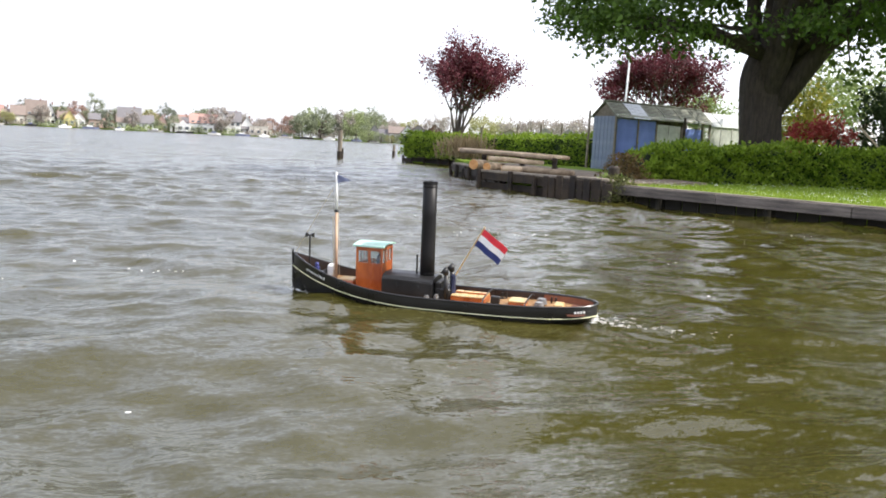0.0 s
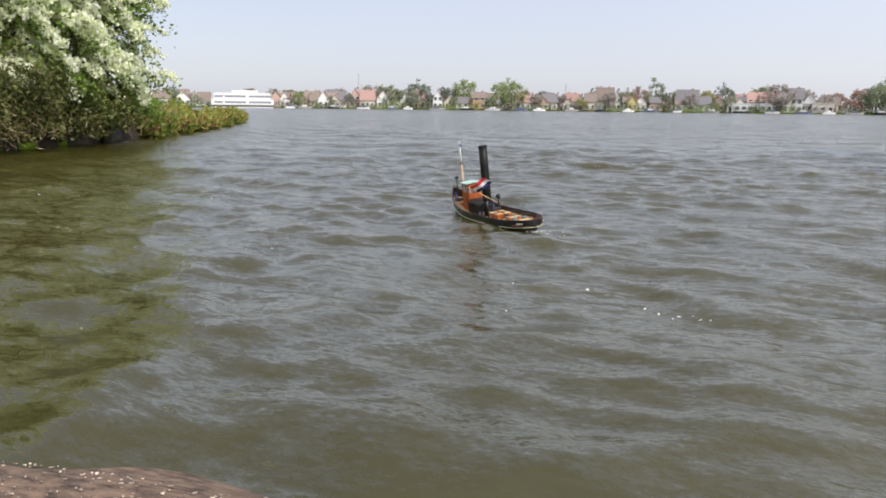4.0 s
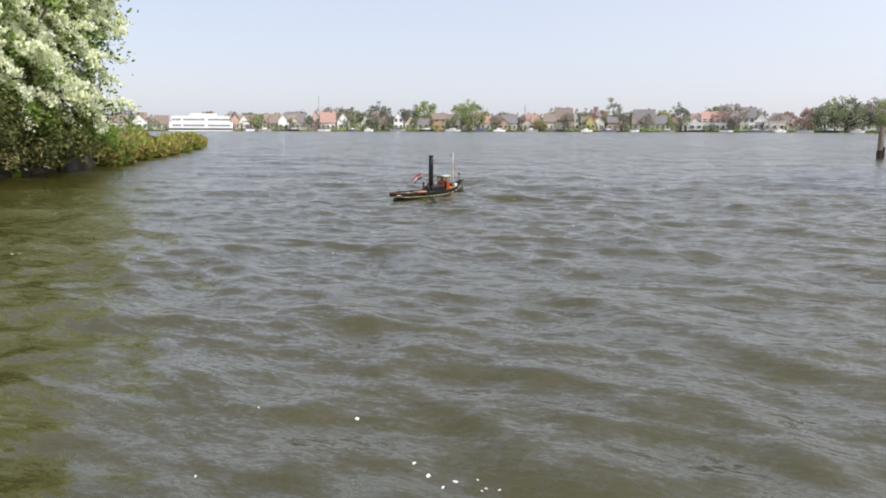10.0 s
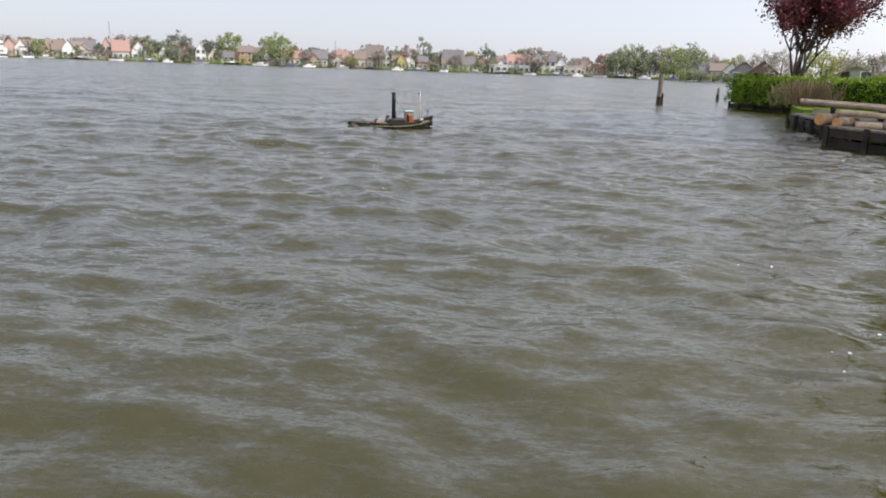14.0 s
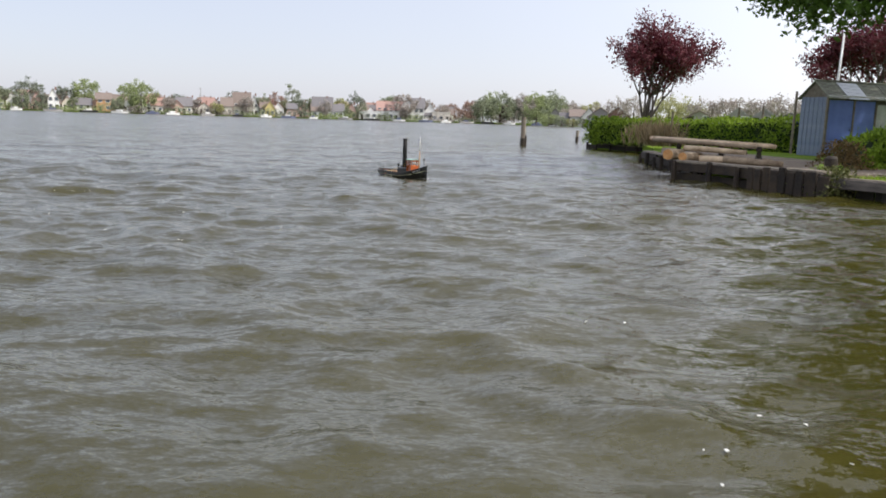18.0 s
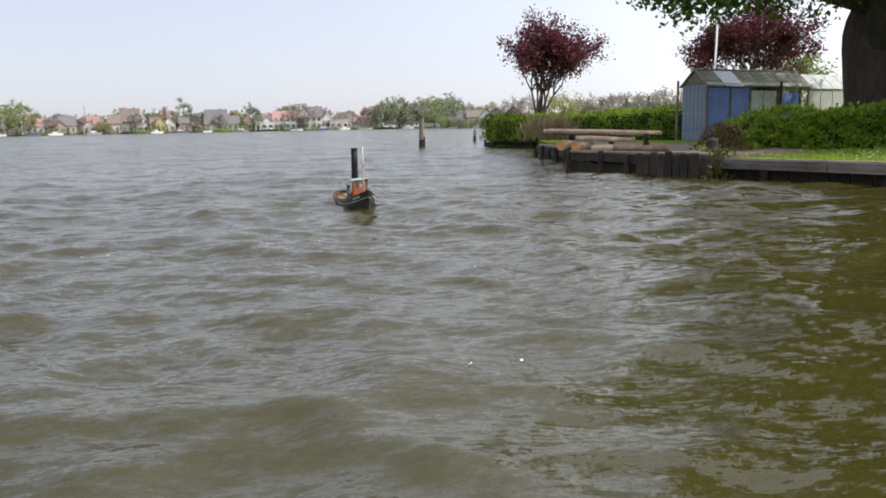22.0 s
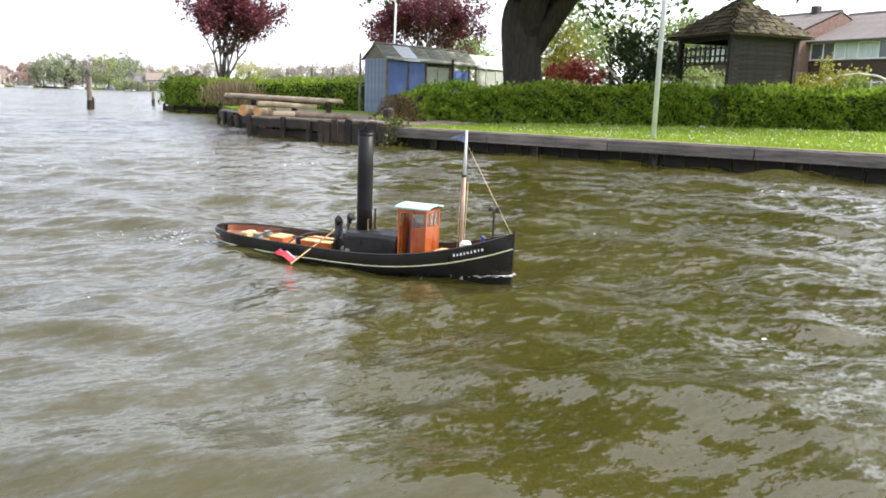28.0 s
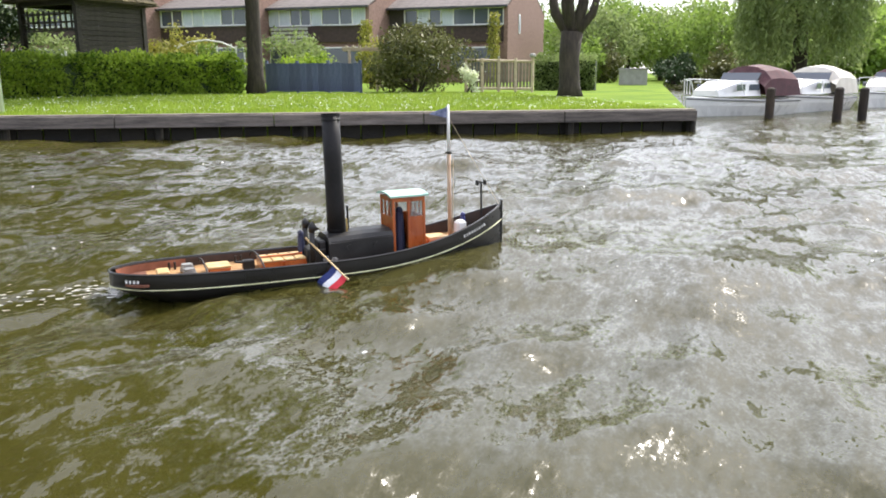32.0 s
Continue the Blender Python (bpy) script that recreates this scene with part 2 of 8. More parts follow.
BLOSSOM = foliage("white_blossom", (0.74, 0.80, 0.46), (0.93, 0.95, 0.80), 0.3, 0.4)
BUSHLEAF = foliage("bush_leaf", (0.085, 0.15, 0.025), (0.26, 0.37, 0.075), 0.3, 0.48)
REED = foliage("bank_weed", (0.12, 0.17, 0.025), (0.34, 0.36, 0.08), 0.35, 0.3)
DRYREED = foliage("dry_reed", (0.16, 0.11, 0.055), (0.36, 0.28, 0.16), 0.3, 0.3)
REDLEAF = foliage("red_bush_leaf", (0.28, 0.03, 0.03), (0.50, 0.10, 0.09), 0.3, 0.3)
CONIFER = foliage("conifer_needle", (0.012, 0.03, 0.010), (0.05, 0.085, 0.03), 0.3, 0.1)
WILLOW = foliage("willow_leaf", (0.10, 0.15, 0.045), (0.27, 0.34, 0.12), 0.3, 0.5)
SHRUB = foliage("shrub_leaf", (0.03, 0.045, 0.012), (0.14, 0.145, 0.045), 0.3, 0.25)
IVY = foliage("yellow_ivy_leaf", (0.14, 0.17, 0.02), (0.38, 0.36, 0.07), 0.3, 0.3)
# distant leaves: greyed and paled, so the colour itself carries the air's haze
HAZEDLEAF = [foliage("hazed_far_leaf_" + k, a, b, 0.3, 0.3) for k, a, b in (
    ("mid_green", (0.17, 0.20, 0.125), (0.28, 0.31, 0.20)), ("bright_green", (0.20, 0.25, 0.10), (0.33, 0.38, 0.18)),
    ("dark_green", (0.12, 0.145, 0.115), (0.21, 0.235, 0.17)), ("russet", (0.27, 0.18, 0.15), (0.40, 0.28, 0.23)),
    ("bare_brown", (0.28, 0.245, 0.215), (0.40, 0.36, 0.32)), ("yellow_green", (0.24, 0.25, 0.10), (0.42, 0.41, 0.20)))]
BRICK = surface("brown_brick", (0.16, 0.092, 0.072), (0.29, 0.185, 0.15), 9, 0.85, 0.4, fine=55)
DARKCLAD = surface("dark_brown_cladding", (0.035, 0.020, 0.018), (0.07, 0.042, 0.036), 6, 0.7, 0.3)
ROOFTILE = surface("grey_roof_tile", (0.105, 0.090, 0.082), (0.20, 0.175, 0.16), 5, 0.85, 0.4, rand=0.1)
WHITE = surface("white_paint", (0.72, 0.72, 0.70), (0.82, 0.82, 0.80), 5, 0.55, 0.05)
CREAM = surface("cream_render", (0.58, 0.54, 0.46), (0.72, 0.68, 0.60), 3, 0.8, 0.1)
PANE = glass("window_pane", (0.085, 0.10, 0.125))
SHIPGLASS = glass("tinted_ship_window", (0.20, 0.22, 0.27))
CURTAIN = surface("net_curtain", (0.42, 0.46, 0.52), (0.62, 0.66, 0.70), 6, 0.8, 0.1, stretch=(6, 6, 0.3))
REDROOF = surface("red_pantile", (0.30, 0.17, 0.14), (0.42, 0.28, 0.24), 4, 0.85, 0.2, rand=0.15)
DARKROOF = surface("dark_slate", (0.10, 0.095, 0.10), (0.19, 0.18, 0.185), 4, 0.8, 0.2, rand=0.15)
BROWNROOF = surface("brown_roof", (0.16, 0.12, 0.10), (0.28, 0.23, 0.20), 4, 0.85, 0.2, rand=0.15)
PINKWALL = surface("pink_brick", (0.50, 0.33, 0.28), (0.64, 0.46, 0.40), 4, 0.85, 0.2)
BLUE = surface("blue_door_paint", (0.12, 0.19, 0.55), (0.18, 0.27, 0.66), 3, 0.55, 0.15)
GREYBLUE = surface("grey_blue_planks", (0.15, 0.19, 0.27), (0.25, 0.29, 0.37), 4, 0.75, 0.3)
FENCEBLUE = surface("blue_stained_board", (0.055, 0.070, 0.135), (0.15, 0.172, 0.265), 5, 0.8, 0.4, rand=0.2, stretch=(1, 1, 0.3))
MOSSROOF = surface("mossy_felt_roof", (0.12, 0.12, 0.085), (0.27, 0.28, 0.22), 6, 0.9, 0.4, rand=0.15)
MOSSTILE = surface("mossy_shingle", (0.040, 0.030, 0.022), (0.12, 0.098, 0.050), 2.2, 0.95, 0.7, fine=28, rand=0.25)
PERSPEX = surface("clouded_roof_pane", (0.42, 0.46, 0.50), (0.56, 0.60, 0.64), 5, 0.3, 0.05)
GLAZE = surface("whitewashed_greenhouse_pane", (0.42, 0.45, 0.42), (0.60, 0.62, 0.58), 5, 0.35, 0.05)
TARRED = surface("dark_stained_plank", (0.022, 0.018, 0.014), (0.066, 0.056, 0.044), 6, 0.75, 0.4, rand=0.2, stretch=(1, 1, 4))
PALEWOOD = surface("pale_larch", (0.46, 0.35, 0.24), (0.64, 0.53, 0.39), 6, 0.75, 0.3, rand=0.12)
POLE = surface("galvanised_pole", (0.60, 0.61, 0.62), (0.76, 0.77, 0.78), 6, 0.4, 0.05)
STONE = surface("grey_concrete", (0.26, 0.25, 0.24), (0.38, 0.37, 0.35), 5, 0.9, 0.4)
# model tug
HULL = surface("hull_black_paint", (0.006, 0.006, 0.006), (0.014, 0.013, 0.012), 9, 0.3, 0.03, coat=0.3)
REDLEAD = surface("red_lead_bottom", (0.10, 0.018, 0.012), (0.16, 0.03, 0.02), 8, 0.45, 0.05)
LINE = surface("yellow_white_line", (0.62, 0.62, 0.35), (0.75, 0.74, 0.48), 9, 0.5, 0)
DECK = surface("oiled_deck_plank", (0.26, 0.14, 0.055), (0.42, 0.25, 0.11), 18, 0.55, 0.2, fine=120, rand=0.15, stretch=(0.3, 3, 1))
TEAK = surface("varnished_mahogany", (0.26, 0.050, 0.012), (0.48, 0.125, 0.026), 14, 0.3, 0.08, fine=110, stretch=(1, 1, 0.25), coat=0.5)
PINE = surface("varnished_pine", (0.46, 0.30, 0.12), (0.62, 0.45, 0.22), 16, 0.4, 0.08, fine=110)
ROOFWHITE = surface("pale_green_roof_paint", (0.27, 0.48, 0.39), (0.42, 0.61, 0.52), 9, 0.5, 0.03)
BLACKIRON = surface("black_iron", (0.010, 0.010, 0.010), (0.026, 0.025, 0.024), 12, 0.42, 0.08, metal=0.2, fine=90)
FUNNEL = surface("funnel_black", (0.006, 0.006, 0.006), (0.016, 0.015, 0.015), 10, 0.5, 0.06, fine=80, spec=0.25)
STEEL = surface("grey_deck_steel", (0.16, 0.16, 0.16), (0.27, 0.27, 0.26), 15, 0.5, 0.05, metal=0.3)
BRASS = surface("brass", (0.55, 0.38, 0.13), (0.72, 0.52, 0.22), 20, 0.3, 0, metal=1.0)
FLAGRED = surface("flag_red", (0.62, 0.02, 0.04), (0.72, 0.04, 0.06), 12, 0.7, 0.1)
FLAGWHITE = surface("flag_white", (0.78, 0.78, 0.78), (0.86, 0.86, 0.86), 12, 0.7, 0.1)
FLAGBLUE = surface("flag_blue", (0.012, 0.025, 0.12), (0.02, 0.035, 0.16), 12, 0.7, 0.1)
DOLL = surface("painted_figure", (0.02, 0.025, 0.06), (0.035, 0.04, 0.09), 12, 0.6, 0)
ROPE = surface("hemp_rope", (0.42, 0.34, 0.22), (0.56, 0.47, 0.33), 40, 0.9, 0.3)
CANVAS = surface("brown_boat_canvas", (0.06, 0.022, 0.028), (0.11, 0.045, 0.05), 5, 0.8, 0.2)
GELCOAT = surface("white_gelcoat", (0.66, 0.66, 0.64), (0.76, 0.76, 0.74), 3, 0.3, 0.02, coat=0.3)
FOAM = surface("water_foam", (0.62, 0.62, 0.58), (0.8, 0.8, 0.78), 30, 0.6, 0.2)


# ---- mesh helpers ----
def part(name, bm, material, parent=None, label="", smooth=False):
    """Links a bmesh as one mesh object under a thing or a part."""
    me = bpy.data.meshes.new(name)
    bm.to_mesh(me)
    bm.free()
    if smooth:
        me.shade_smooth()
    for m in material if isinstance(material, (list, tuple)) else [material]:
        me.materials.append(m)
    ob = new(name, me)
    ob.parent = parent
    if label:
        ob["label"] = label
    return ob


def thing(name, at, label, category, group="", kind="", turn=0.0):
    """An Empty at a thing's base, that parents its parts."""
    ob = new(name)
    ob.empty_display_size = 0.1
    ob.matrix_basis = pose(*at, 0, 0, turn)
    return tagged(ob, label, category, group, kind)


def shared(name, mesh, parent, m):
    """A further piece on the mesh of an alike one."""
    ob = new(name, mesh)
    ob.parent = parent
    ob.matrix_basis = m
    return ob


def box(bm, c, s, bevel=0.0, m=None, mat=0):
    """A box of size s about c, with its edges taken off by bevel."""
    mm = Matrix.Translation(c) @ Matrix.Diagonal((*s, 1))
    if m is not None:
        mm = m @ mm
    r = bmesh.ops.create_cube(bm, size=1.0, matrix=mm)
    if bevel:
        es = list({e for v in r["verts"] for e in v.link_edges})
        bmesh.ops.bevel(bm, geom=es, offset=bevel, segments=1, affect="EDGES", profile=0.5)
    if mat:
        for f in {f for v in r["verts"] if v.is_valid for f in v.link_faces}:
            f.material_index = mat
    return bm


def rod(bm, a, b, r0, r1=None, seg=10, mat=0):
    """A tapered round bar from a to b."""
    a, b = Vector(a), Vector(b)
    r1 = r0 if r1 is None else r1
    d = b - a
    m = Matrix.Translation((a + b) / 2) @ d.to_track_quat("Z", "Y").to_matrix().to_4x4()
    r = bmesh.ops.create_cone(bm, cap_ends=True, segments=seg, radius1=r0, radius2=r1, depth=d.length, matrix=m)
    if mat:
        for f in {f for v in r["verts"] for f in v.link_faces}:
            f.material_index = mat
    return bm


def ball(bm, c, r, sc=(1, 1, 1), seg=10):
    bmesh.ops.create_uvsphere(bm, u_segments=seg, v_segments=max(6, seg // 2 + 1), radius=r, matrix=Matrix.Translation(c) @ Matrix.Diagonal((*sc, 1)))
    return bm


def pipe(bm, pts, r, seg=6):
    """A bent round bar through pts, in one skin; r is one radius or one a point."""
    pts = [Vector(p) for p in pts]
    rs = r if isinstance(r, (list, tuple)) else [r] * len(pts)
    rings, side_ = [], None
    for i, p in enumerate(pts):
        d = (pts[min(i + 1, len(pts) - 1)] - pts[max(i - 1, 0)]).normalized()
        if side_ is None:
            side_ = d.orthogonal().normalized()
        side_ = (side_ - side_.dot(d) * d).normalized()
        up = d.cross(side_)
        rings.append([bm.verts.new(p + rs[i] * (math.cos(2 * math.pi * k / seg) * side_ + math.sin(2 * math.pi * k / seg) * up)) for k in range(seg)])
    for i in range(len(rings) - 1):
        for k in range(seg):
            bm.faces.new((rings[i][k], rings[i][(k + 1) % seg], rings[i + 1][(k + 1) % seg], rings[i + 1][k]))
    bm.faces.new(rings[0][::-1]), bm.faces.new(rings[-1])
    return bm


def prism(bm, pts, z0, z1):
    """An upright solid on a polygon of (x, y)."""
    lo, hi = [bm.verts.new((x, y, z0)) for x, y in pts], [bm.verts.new((x, y, z1)) for x, y in pts]
    bm.faces.new(lo[::-1]), bm.faces.new(hi)
    for i in range(len(pts)):
        j = (i + 1) % len(pts)
        bm.faces.new((lo[i], lo[j], hi[j], hi[i]))
    bmesh.ops.recalc_face_normals(bm, faces=bm.faces)
    return bm


def raw(name, verts, faces, material, parent=None, label="", smooth=False):
    """A mesh from numpy arrays of corners and equal-sided faces."""
    me = bpy.data.meshes.new(name)
    verts, faces = np.asarray(verts, np.float32), np.asarray(faces, np.int32)
    k = faces.shape[1]
    me.vertices.add(len(verts)), me.loops.add(faces.size), me.polygons.add(len(faces))
    me.vertices.foreach_set("co", verts.ravel()), me.loops.foreach_set("vertex_index", faces.ravel())
    me.polygons.foreach_set("loop_start", np.arange(len(faces), dtype=np.int32) * k)
    me.update(calc_edges=True)
    if smooth:
        me.shade_smooth()
    for m in material if isinstance(material, (list, tuple)) else [material]:
        me.materials.append(m)
    ob = new(name, me)
    ob.parent = parent
    if label:
        ob["label"] = label
    return ob


rng = np.random.default_rng(7)


def leaves(name, centres, size, material, parent=None, label="", droop=0.0, narrow=0.55, out=None):
    """Many small folded leaves about the given points."""
    c = np.asarray(centres, float)
    n = len(c)
    s = size * rng.uniform(0.6, 1.35, n)[:, None]
    d = rng.normal(size=(n, 3))
    if out is not None:
        d = d * 0.8 + out
    d[:, 2] -= droop
    d /= np.linalg.norm(d, axis=1)[:, None]
    e = np.cross(d, rng.normal(size=(n, 3)))
    e /= np.linalg.norm(e, axis=1)[:, None] + 1e-9
    up = np.cross(d, e)
    v = np.stack([c, c + s * (0.5 * d + narrow * 0.5 * e + 0.12 * up), c + s * d, c + s * (0.5 * d - narrow * 0.5 * e + 0.12 * up)], 1).reshape(-1, 3)
    f = np.arange(4 * n).reshape(n, 4)
    return raw(name, v, f, material, parent, label)


def bearing(az, dist, z=0.0):
    """A place by its compass bearing from +y and its distance."""
    return Vector((dist * math.sin(radians(az)), dist * math.cos(radians(az)), z))


def crown_points(centre, radii, clumps, per, spread, seed, low=-0.6, rough=1.0):
    """Leaf places in loose clumps through an uneven ellipsoid, thicker near its skin."""
    r = np.random.default_rng(seed)
    pts = []
    while len(pts) < clumps:
        p = r.normal(size=3)
        p /= np.linalg.norm(p)
        if p[2] < low:
            continue
        wob = 1 + rough * (0.22 * math.sin(3.1 * p[0] + seed) + 0.18 * math.sin(4.3 * p[1] + 2 * seed) + 0.14 * math.sin(6.1 * p[2] + 5.3 * p[0] + seed) + r.normal() * 0.08)
        pts.append(p * r.uniform(0.45, 1.0) ** 0.6 * wob)
    tips = np.array(pts) * np.array(radii) + np.array(centre)
    cl = (tips[:, None, :] + r.normal(size=(clumps, per, 3)) * np.array(spread)).reshape(-1, 3)
    return tips, cl


def tree(name, at, height, trunk_r, fork, radii, clumps, per, leaf, leafmat, barkmat, label, seed, spread=0.3, limbs=7, category="tree", lean=(0, 0), crown_z=None, low=-0.6, twigs=True, group=""):
    """A tapered trunk, limbs that reach the leaf clumps, and an uneven crown."""
    t = thing(name, at, label, category, group)
    r = random.Random(seed)
    cz = crown_z if crown_z is not None else height - radii[2]
    centre = (lean[0], lean[1], cz)
    tips, cl = crown_points(centre, radii, clumps, per, (spread, spread, spread * 0.8), seed, low)
    bm = bmesh.new()
    f = Vector((lean[0] * 0.25, lean[1] * 0.25, fork))
    if trunk_r > 0.4:
        f = Vector((-0.15, 0.1, fork))
        # an old bole: spreading roots, a waist, and a broad crotch, ridged all round
        hs = [-0.1, 0.12, 0.35, 0.7, 1.1, 1.5, 1.9, 2.3, 2.65, 3.0, fork + 0.75]
        ws = [1.55, 1.28, 1.08, 0.95, 0.90, 0.88, 0.88, 0.88, 0.84, 0.72, 0.40]
        g = []
        for h_, w_ in zip(hs, ws):
            g.append([])
            for k in range(28):
                q = 2 * math.pi * k / 28
                w2 = trunk_r * w_ * (1 + 0.07 * math.sin(5 * q + 0.6 * h_) + 0.05 * math.sin(9 * q - 1.1 * h_ + 1) + r.uniform(-0.02, 0.02) + max(0, 0.6 - h_) * 0.16 * math.sin(4 * q + 1))
                g[-1].append(bm.verts.new((f.x * h_ / fork + w2 * math.cos(q), f.y * h_ / fork + w2 * math.sin(q), h_)))
        for i in range(len(g) - 1):
            for k in range(28):
                bm.faces.new((g[i][k], g[i][(k + 1) % 28], g[i + 1][(k + 1) % 28], g[i + 1][k]))
        bm.faces.new(g[-1])
    else:
        pipe(bm, [(0, 0, -0.1), (0, 0, 0.12 * fork), (0.02, 0, 0.35 * fork), (f.x * 0.6, f.y * 0.6, 0.75 * fork), f], [trunk_r * 1.45, trunk_r * 1.12, trunk_r, trunk_r * 0.92, trunk_r * 0.95], 14)
        ball(bm, f, trunk_r * 0.9, seg=12)
    part("trunk", bm, barkmat, t, smooth=True)
    heads = []
    for i in range(limbs):
        k = tips[r.randrange(len(tips))]
        e = Vector(centre).lerp(Vector(k), r.uniform(0.45, 0.75))
        mid = f.lerp(e, 0.5) + Vector((r.uniform(-0.1, 0.1), r.uniform(-0.1, 0.1), r.uniform(0, 0.15))) * radii[2] * 0.4
        if trunk_r > 0.4:
            f = Vector((-0.12, 0.08, fork - 1.2))
            mid = f.lerp(e, 0.45) + Vector((0, 0, 0.9))
        bm = bmesh.new()
        r0 = trunk_r * r.uniform(0.30, 0.50) * (1.2 if trunk_r > 0.4 else 1.0)
        pipe(bm, [f, f.lerp(mid, 0.45) + Vector((0, 0, 0.05 * radii[2])), mid, e], [r0, r0 * 0.85, r0 * 0.6, r0 * 0.25], 9)
        part("limb", bm, barkmat, t, smooth=True)
        heads += [(mid, r0 * 0.45), (e, r0 * 0.25)]
    if twigs:
        bm = bmesh.new()
        for k in tips:
            h, hr = min(heads, key=lambda q: (q[0] - Vector(k)).length)
            rod(bm, h, k, max(hr * 0.45, 0.006), 0.004 + hr * 0.08, 4)
        part("twig_work", bm, barkmat, t)["kind"] = "stuff"
    leaves("crown", cl, leaf, leafmat, t)
    return t


def plum_tree(at, size, lean, label, seed, spread=0.38, bare=1.7, fan=1.0):
    """A garden plum: boughs fan out from a short trunk and fork again and again to leafy ends."""
    t = thing("plum_tree", at, label, "tree", "plum trees")
    r = random.Random(seed)
    bm = bmesh.new()
    top = Vector((lean[0] * 0.3, lean[1] * 0.3, 0.75)) * size
    pipe(bm, [(0, 0, -0.05), (0.02, 0, 0.15), top * 0.6, top], [0.19 * size, 0.14 * size, 0.125 * size, 0.13 * size], 12)
    part("trunk", bm, GREYBARK, t, smooth=True)
    ends = []

    def fork(bm, p, d, length, rad, level):
        e = p + d * length
        mid = p.lerp(e, 0.5) + Vector((r.gauss(0, 0.06), r.gauss(0, 0.06), r.gauss(0, 0.04))) * length
        pipe(bm, [p, mid, e], [rad, rad * 0.82, rad * 0.62], 7 if level < 2 else 4)
        if level >= 1:
            ends.append((mid, 0.6)), ends.append((e, 1.0))
        if level == 4:
            return
        for k in range(3 if level < 3 else 2):
            nd = (d + Vector((r.gauss(0, spread), r.gauss(0, spread), r.gauss(0.06, 0.30)))).normalized()
            fork(bm, e, nd, length * r.uniform(0.58, 0.82), max(rad * 0.6, 0.006), level + 1)

    n = 8
    for i in range(n):
        q = 2 * math.pi * (i + r.uniform(-0.3, 0.3)) / n
        tilt = radians((34, 14, 26, 9, 30, 20, 11, 27)[i] * fan + r.uniform(-5, 5))
        d = Vector((math.sin(tilt) * math.cos(q) + lean[0] * 0.35, math.sin(tilt) * math.sin(q) + lean[1] * 0.35, math.cos(tilt))).normalized()
        bm = bmesh.new()
        fork(bm, top * r.uniform(0.75, 1.0), d, r.uniform(1.25, 1.6) * size, 0.062 * size, 0)
        part("bough", bm, GREYBARK, t, smooth=True)
    g = np.random.default_rng(seed)
    c = np.concatenate([np.array(e) + g.normal(size=(int(15 * w), 3)) * np.array([0.15, 0.15, 0.13]) * size for e, w in ends if e.z > bare * size])
    leaves("crown", c, 0.115 * size, PURPLE, t, narrow=0.6)
    return t


# ---- ground, water, land ----
def lake_bed():
    bm = bmesh.new()
    bmesh.ops.create_grid(bm, x_segments=40, y_segments=40, size=2400, matrix=Matrix.Translation((0, 0, -1.6)))
    tagged(part("ground", bm, BED), "silty brown lake bed under the water", "ground", kind="structure")


def axis(lo, hi, step, end):
    """Grid lines: even between lo and hi, then slowly and later quickly wider out to end."""
    mid = np.arange(lo, hi, step)
    outs, d, p = [], step, 0.0
    while p < end:
        d *= 1.03 if d < 0.45 else 1.18
        p += d
        outs.append(p)
    outs = np.array(outs)
    return np.concatenate([(lo - outs)[::-1], mid, mid[-1] + outs])


WIND = radians(196)  # the way that the waves run, as a bearing
DRIFT = 0.28  # metres a second


def lake():
    """Wind waves: trains of several lengths about the wind's bearing, fading where the grid widens."""
    xs, ys = axis(-6, 9, 0.048, 1500), axis(-3, 12, 0.048, 1900)
    gx, gy = np.meshgrid(xs, ys)
    z = np.zeros_like(gx)
    r = np.random.default_rng(3)
    warp = 0.5 * np.sin(gx * 0.31 + 0.7 * np.sin(gy * 0.23)) + 0.5 * np.sin(gy * 0.27 + 0.9 * np.sin(gx * 0.19))
    curl = np.sin(gx * 1.9 + 1.3 * np.sin(gy * 1.4)) * np.cos(gy * 2.3 + 1.1 * np.sin(gx * 1.7))
    cell = np.maximum(np.gradient(xs)[None, :], np.gradient(ys)[:, None])
    for length, amp, n in ((2.4, 0.020, 3), (1.25, 0.0145, 6), (0.68, 0.0095, 8), (0.37, 0.0060, 9), (0.21, 0.0024, 8)):
        for i in range(n):
            a = WIND + r.normal() * 0.55
            L = length * r.uniform(0.75, 1.3)
            k = 2 * math.pi / L
            ph = k * (gx * math.sin(a) + gy * math.cos(a)) + r.uniform(0, 6.3) + warp * r.uniform(0.6, 1.6) + curl * r.uniform(0.4, 1.1)
            # sharp crests over wide troughs, in short groups
            crest = (np.exp(1.1 * np.sin(ph)) - 1.326) / 1.15
            group = 0.6 + 0.75 * np.sin(gx * r.uniform(0.5, 1.1) / length + 2 * i) * np.sin(gy * r.uniform(0.5, 1.1) / length + 3 * i)
            z += amp * crest / math.sqrt(n / 2) * np.clip(1.6 - 4.5 * cell / L, 0, 1) * group
    nx, ny = len(xs), len(ys)
    v = np.stack([gx.ravel(), gy.ravel(), z.ravel()], 1)
    i = np.arange(nx * ny).reshape(ny, nx)
    f = np.stack([i[:-1, :-1].ravel(), i[:-1, 1:].ravel(), i[1:, 1:].ravel(), i[1:, :-1].ravel()], 1)
    return tagged(raw("water", v, f, WATER, smooth=True), "murky green-brown lake water ruffled by wind", "water", kind="structure")


QUAY_A, QUAY_B = Vector((6.62, 12.1)), Vector((12.42, -0.86))
LAWN_Z = 0.30


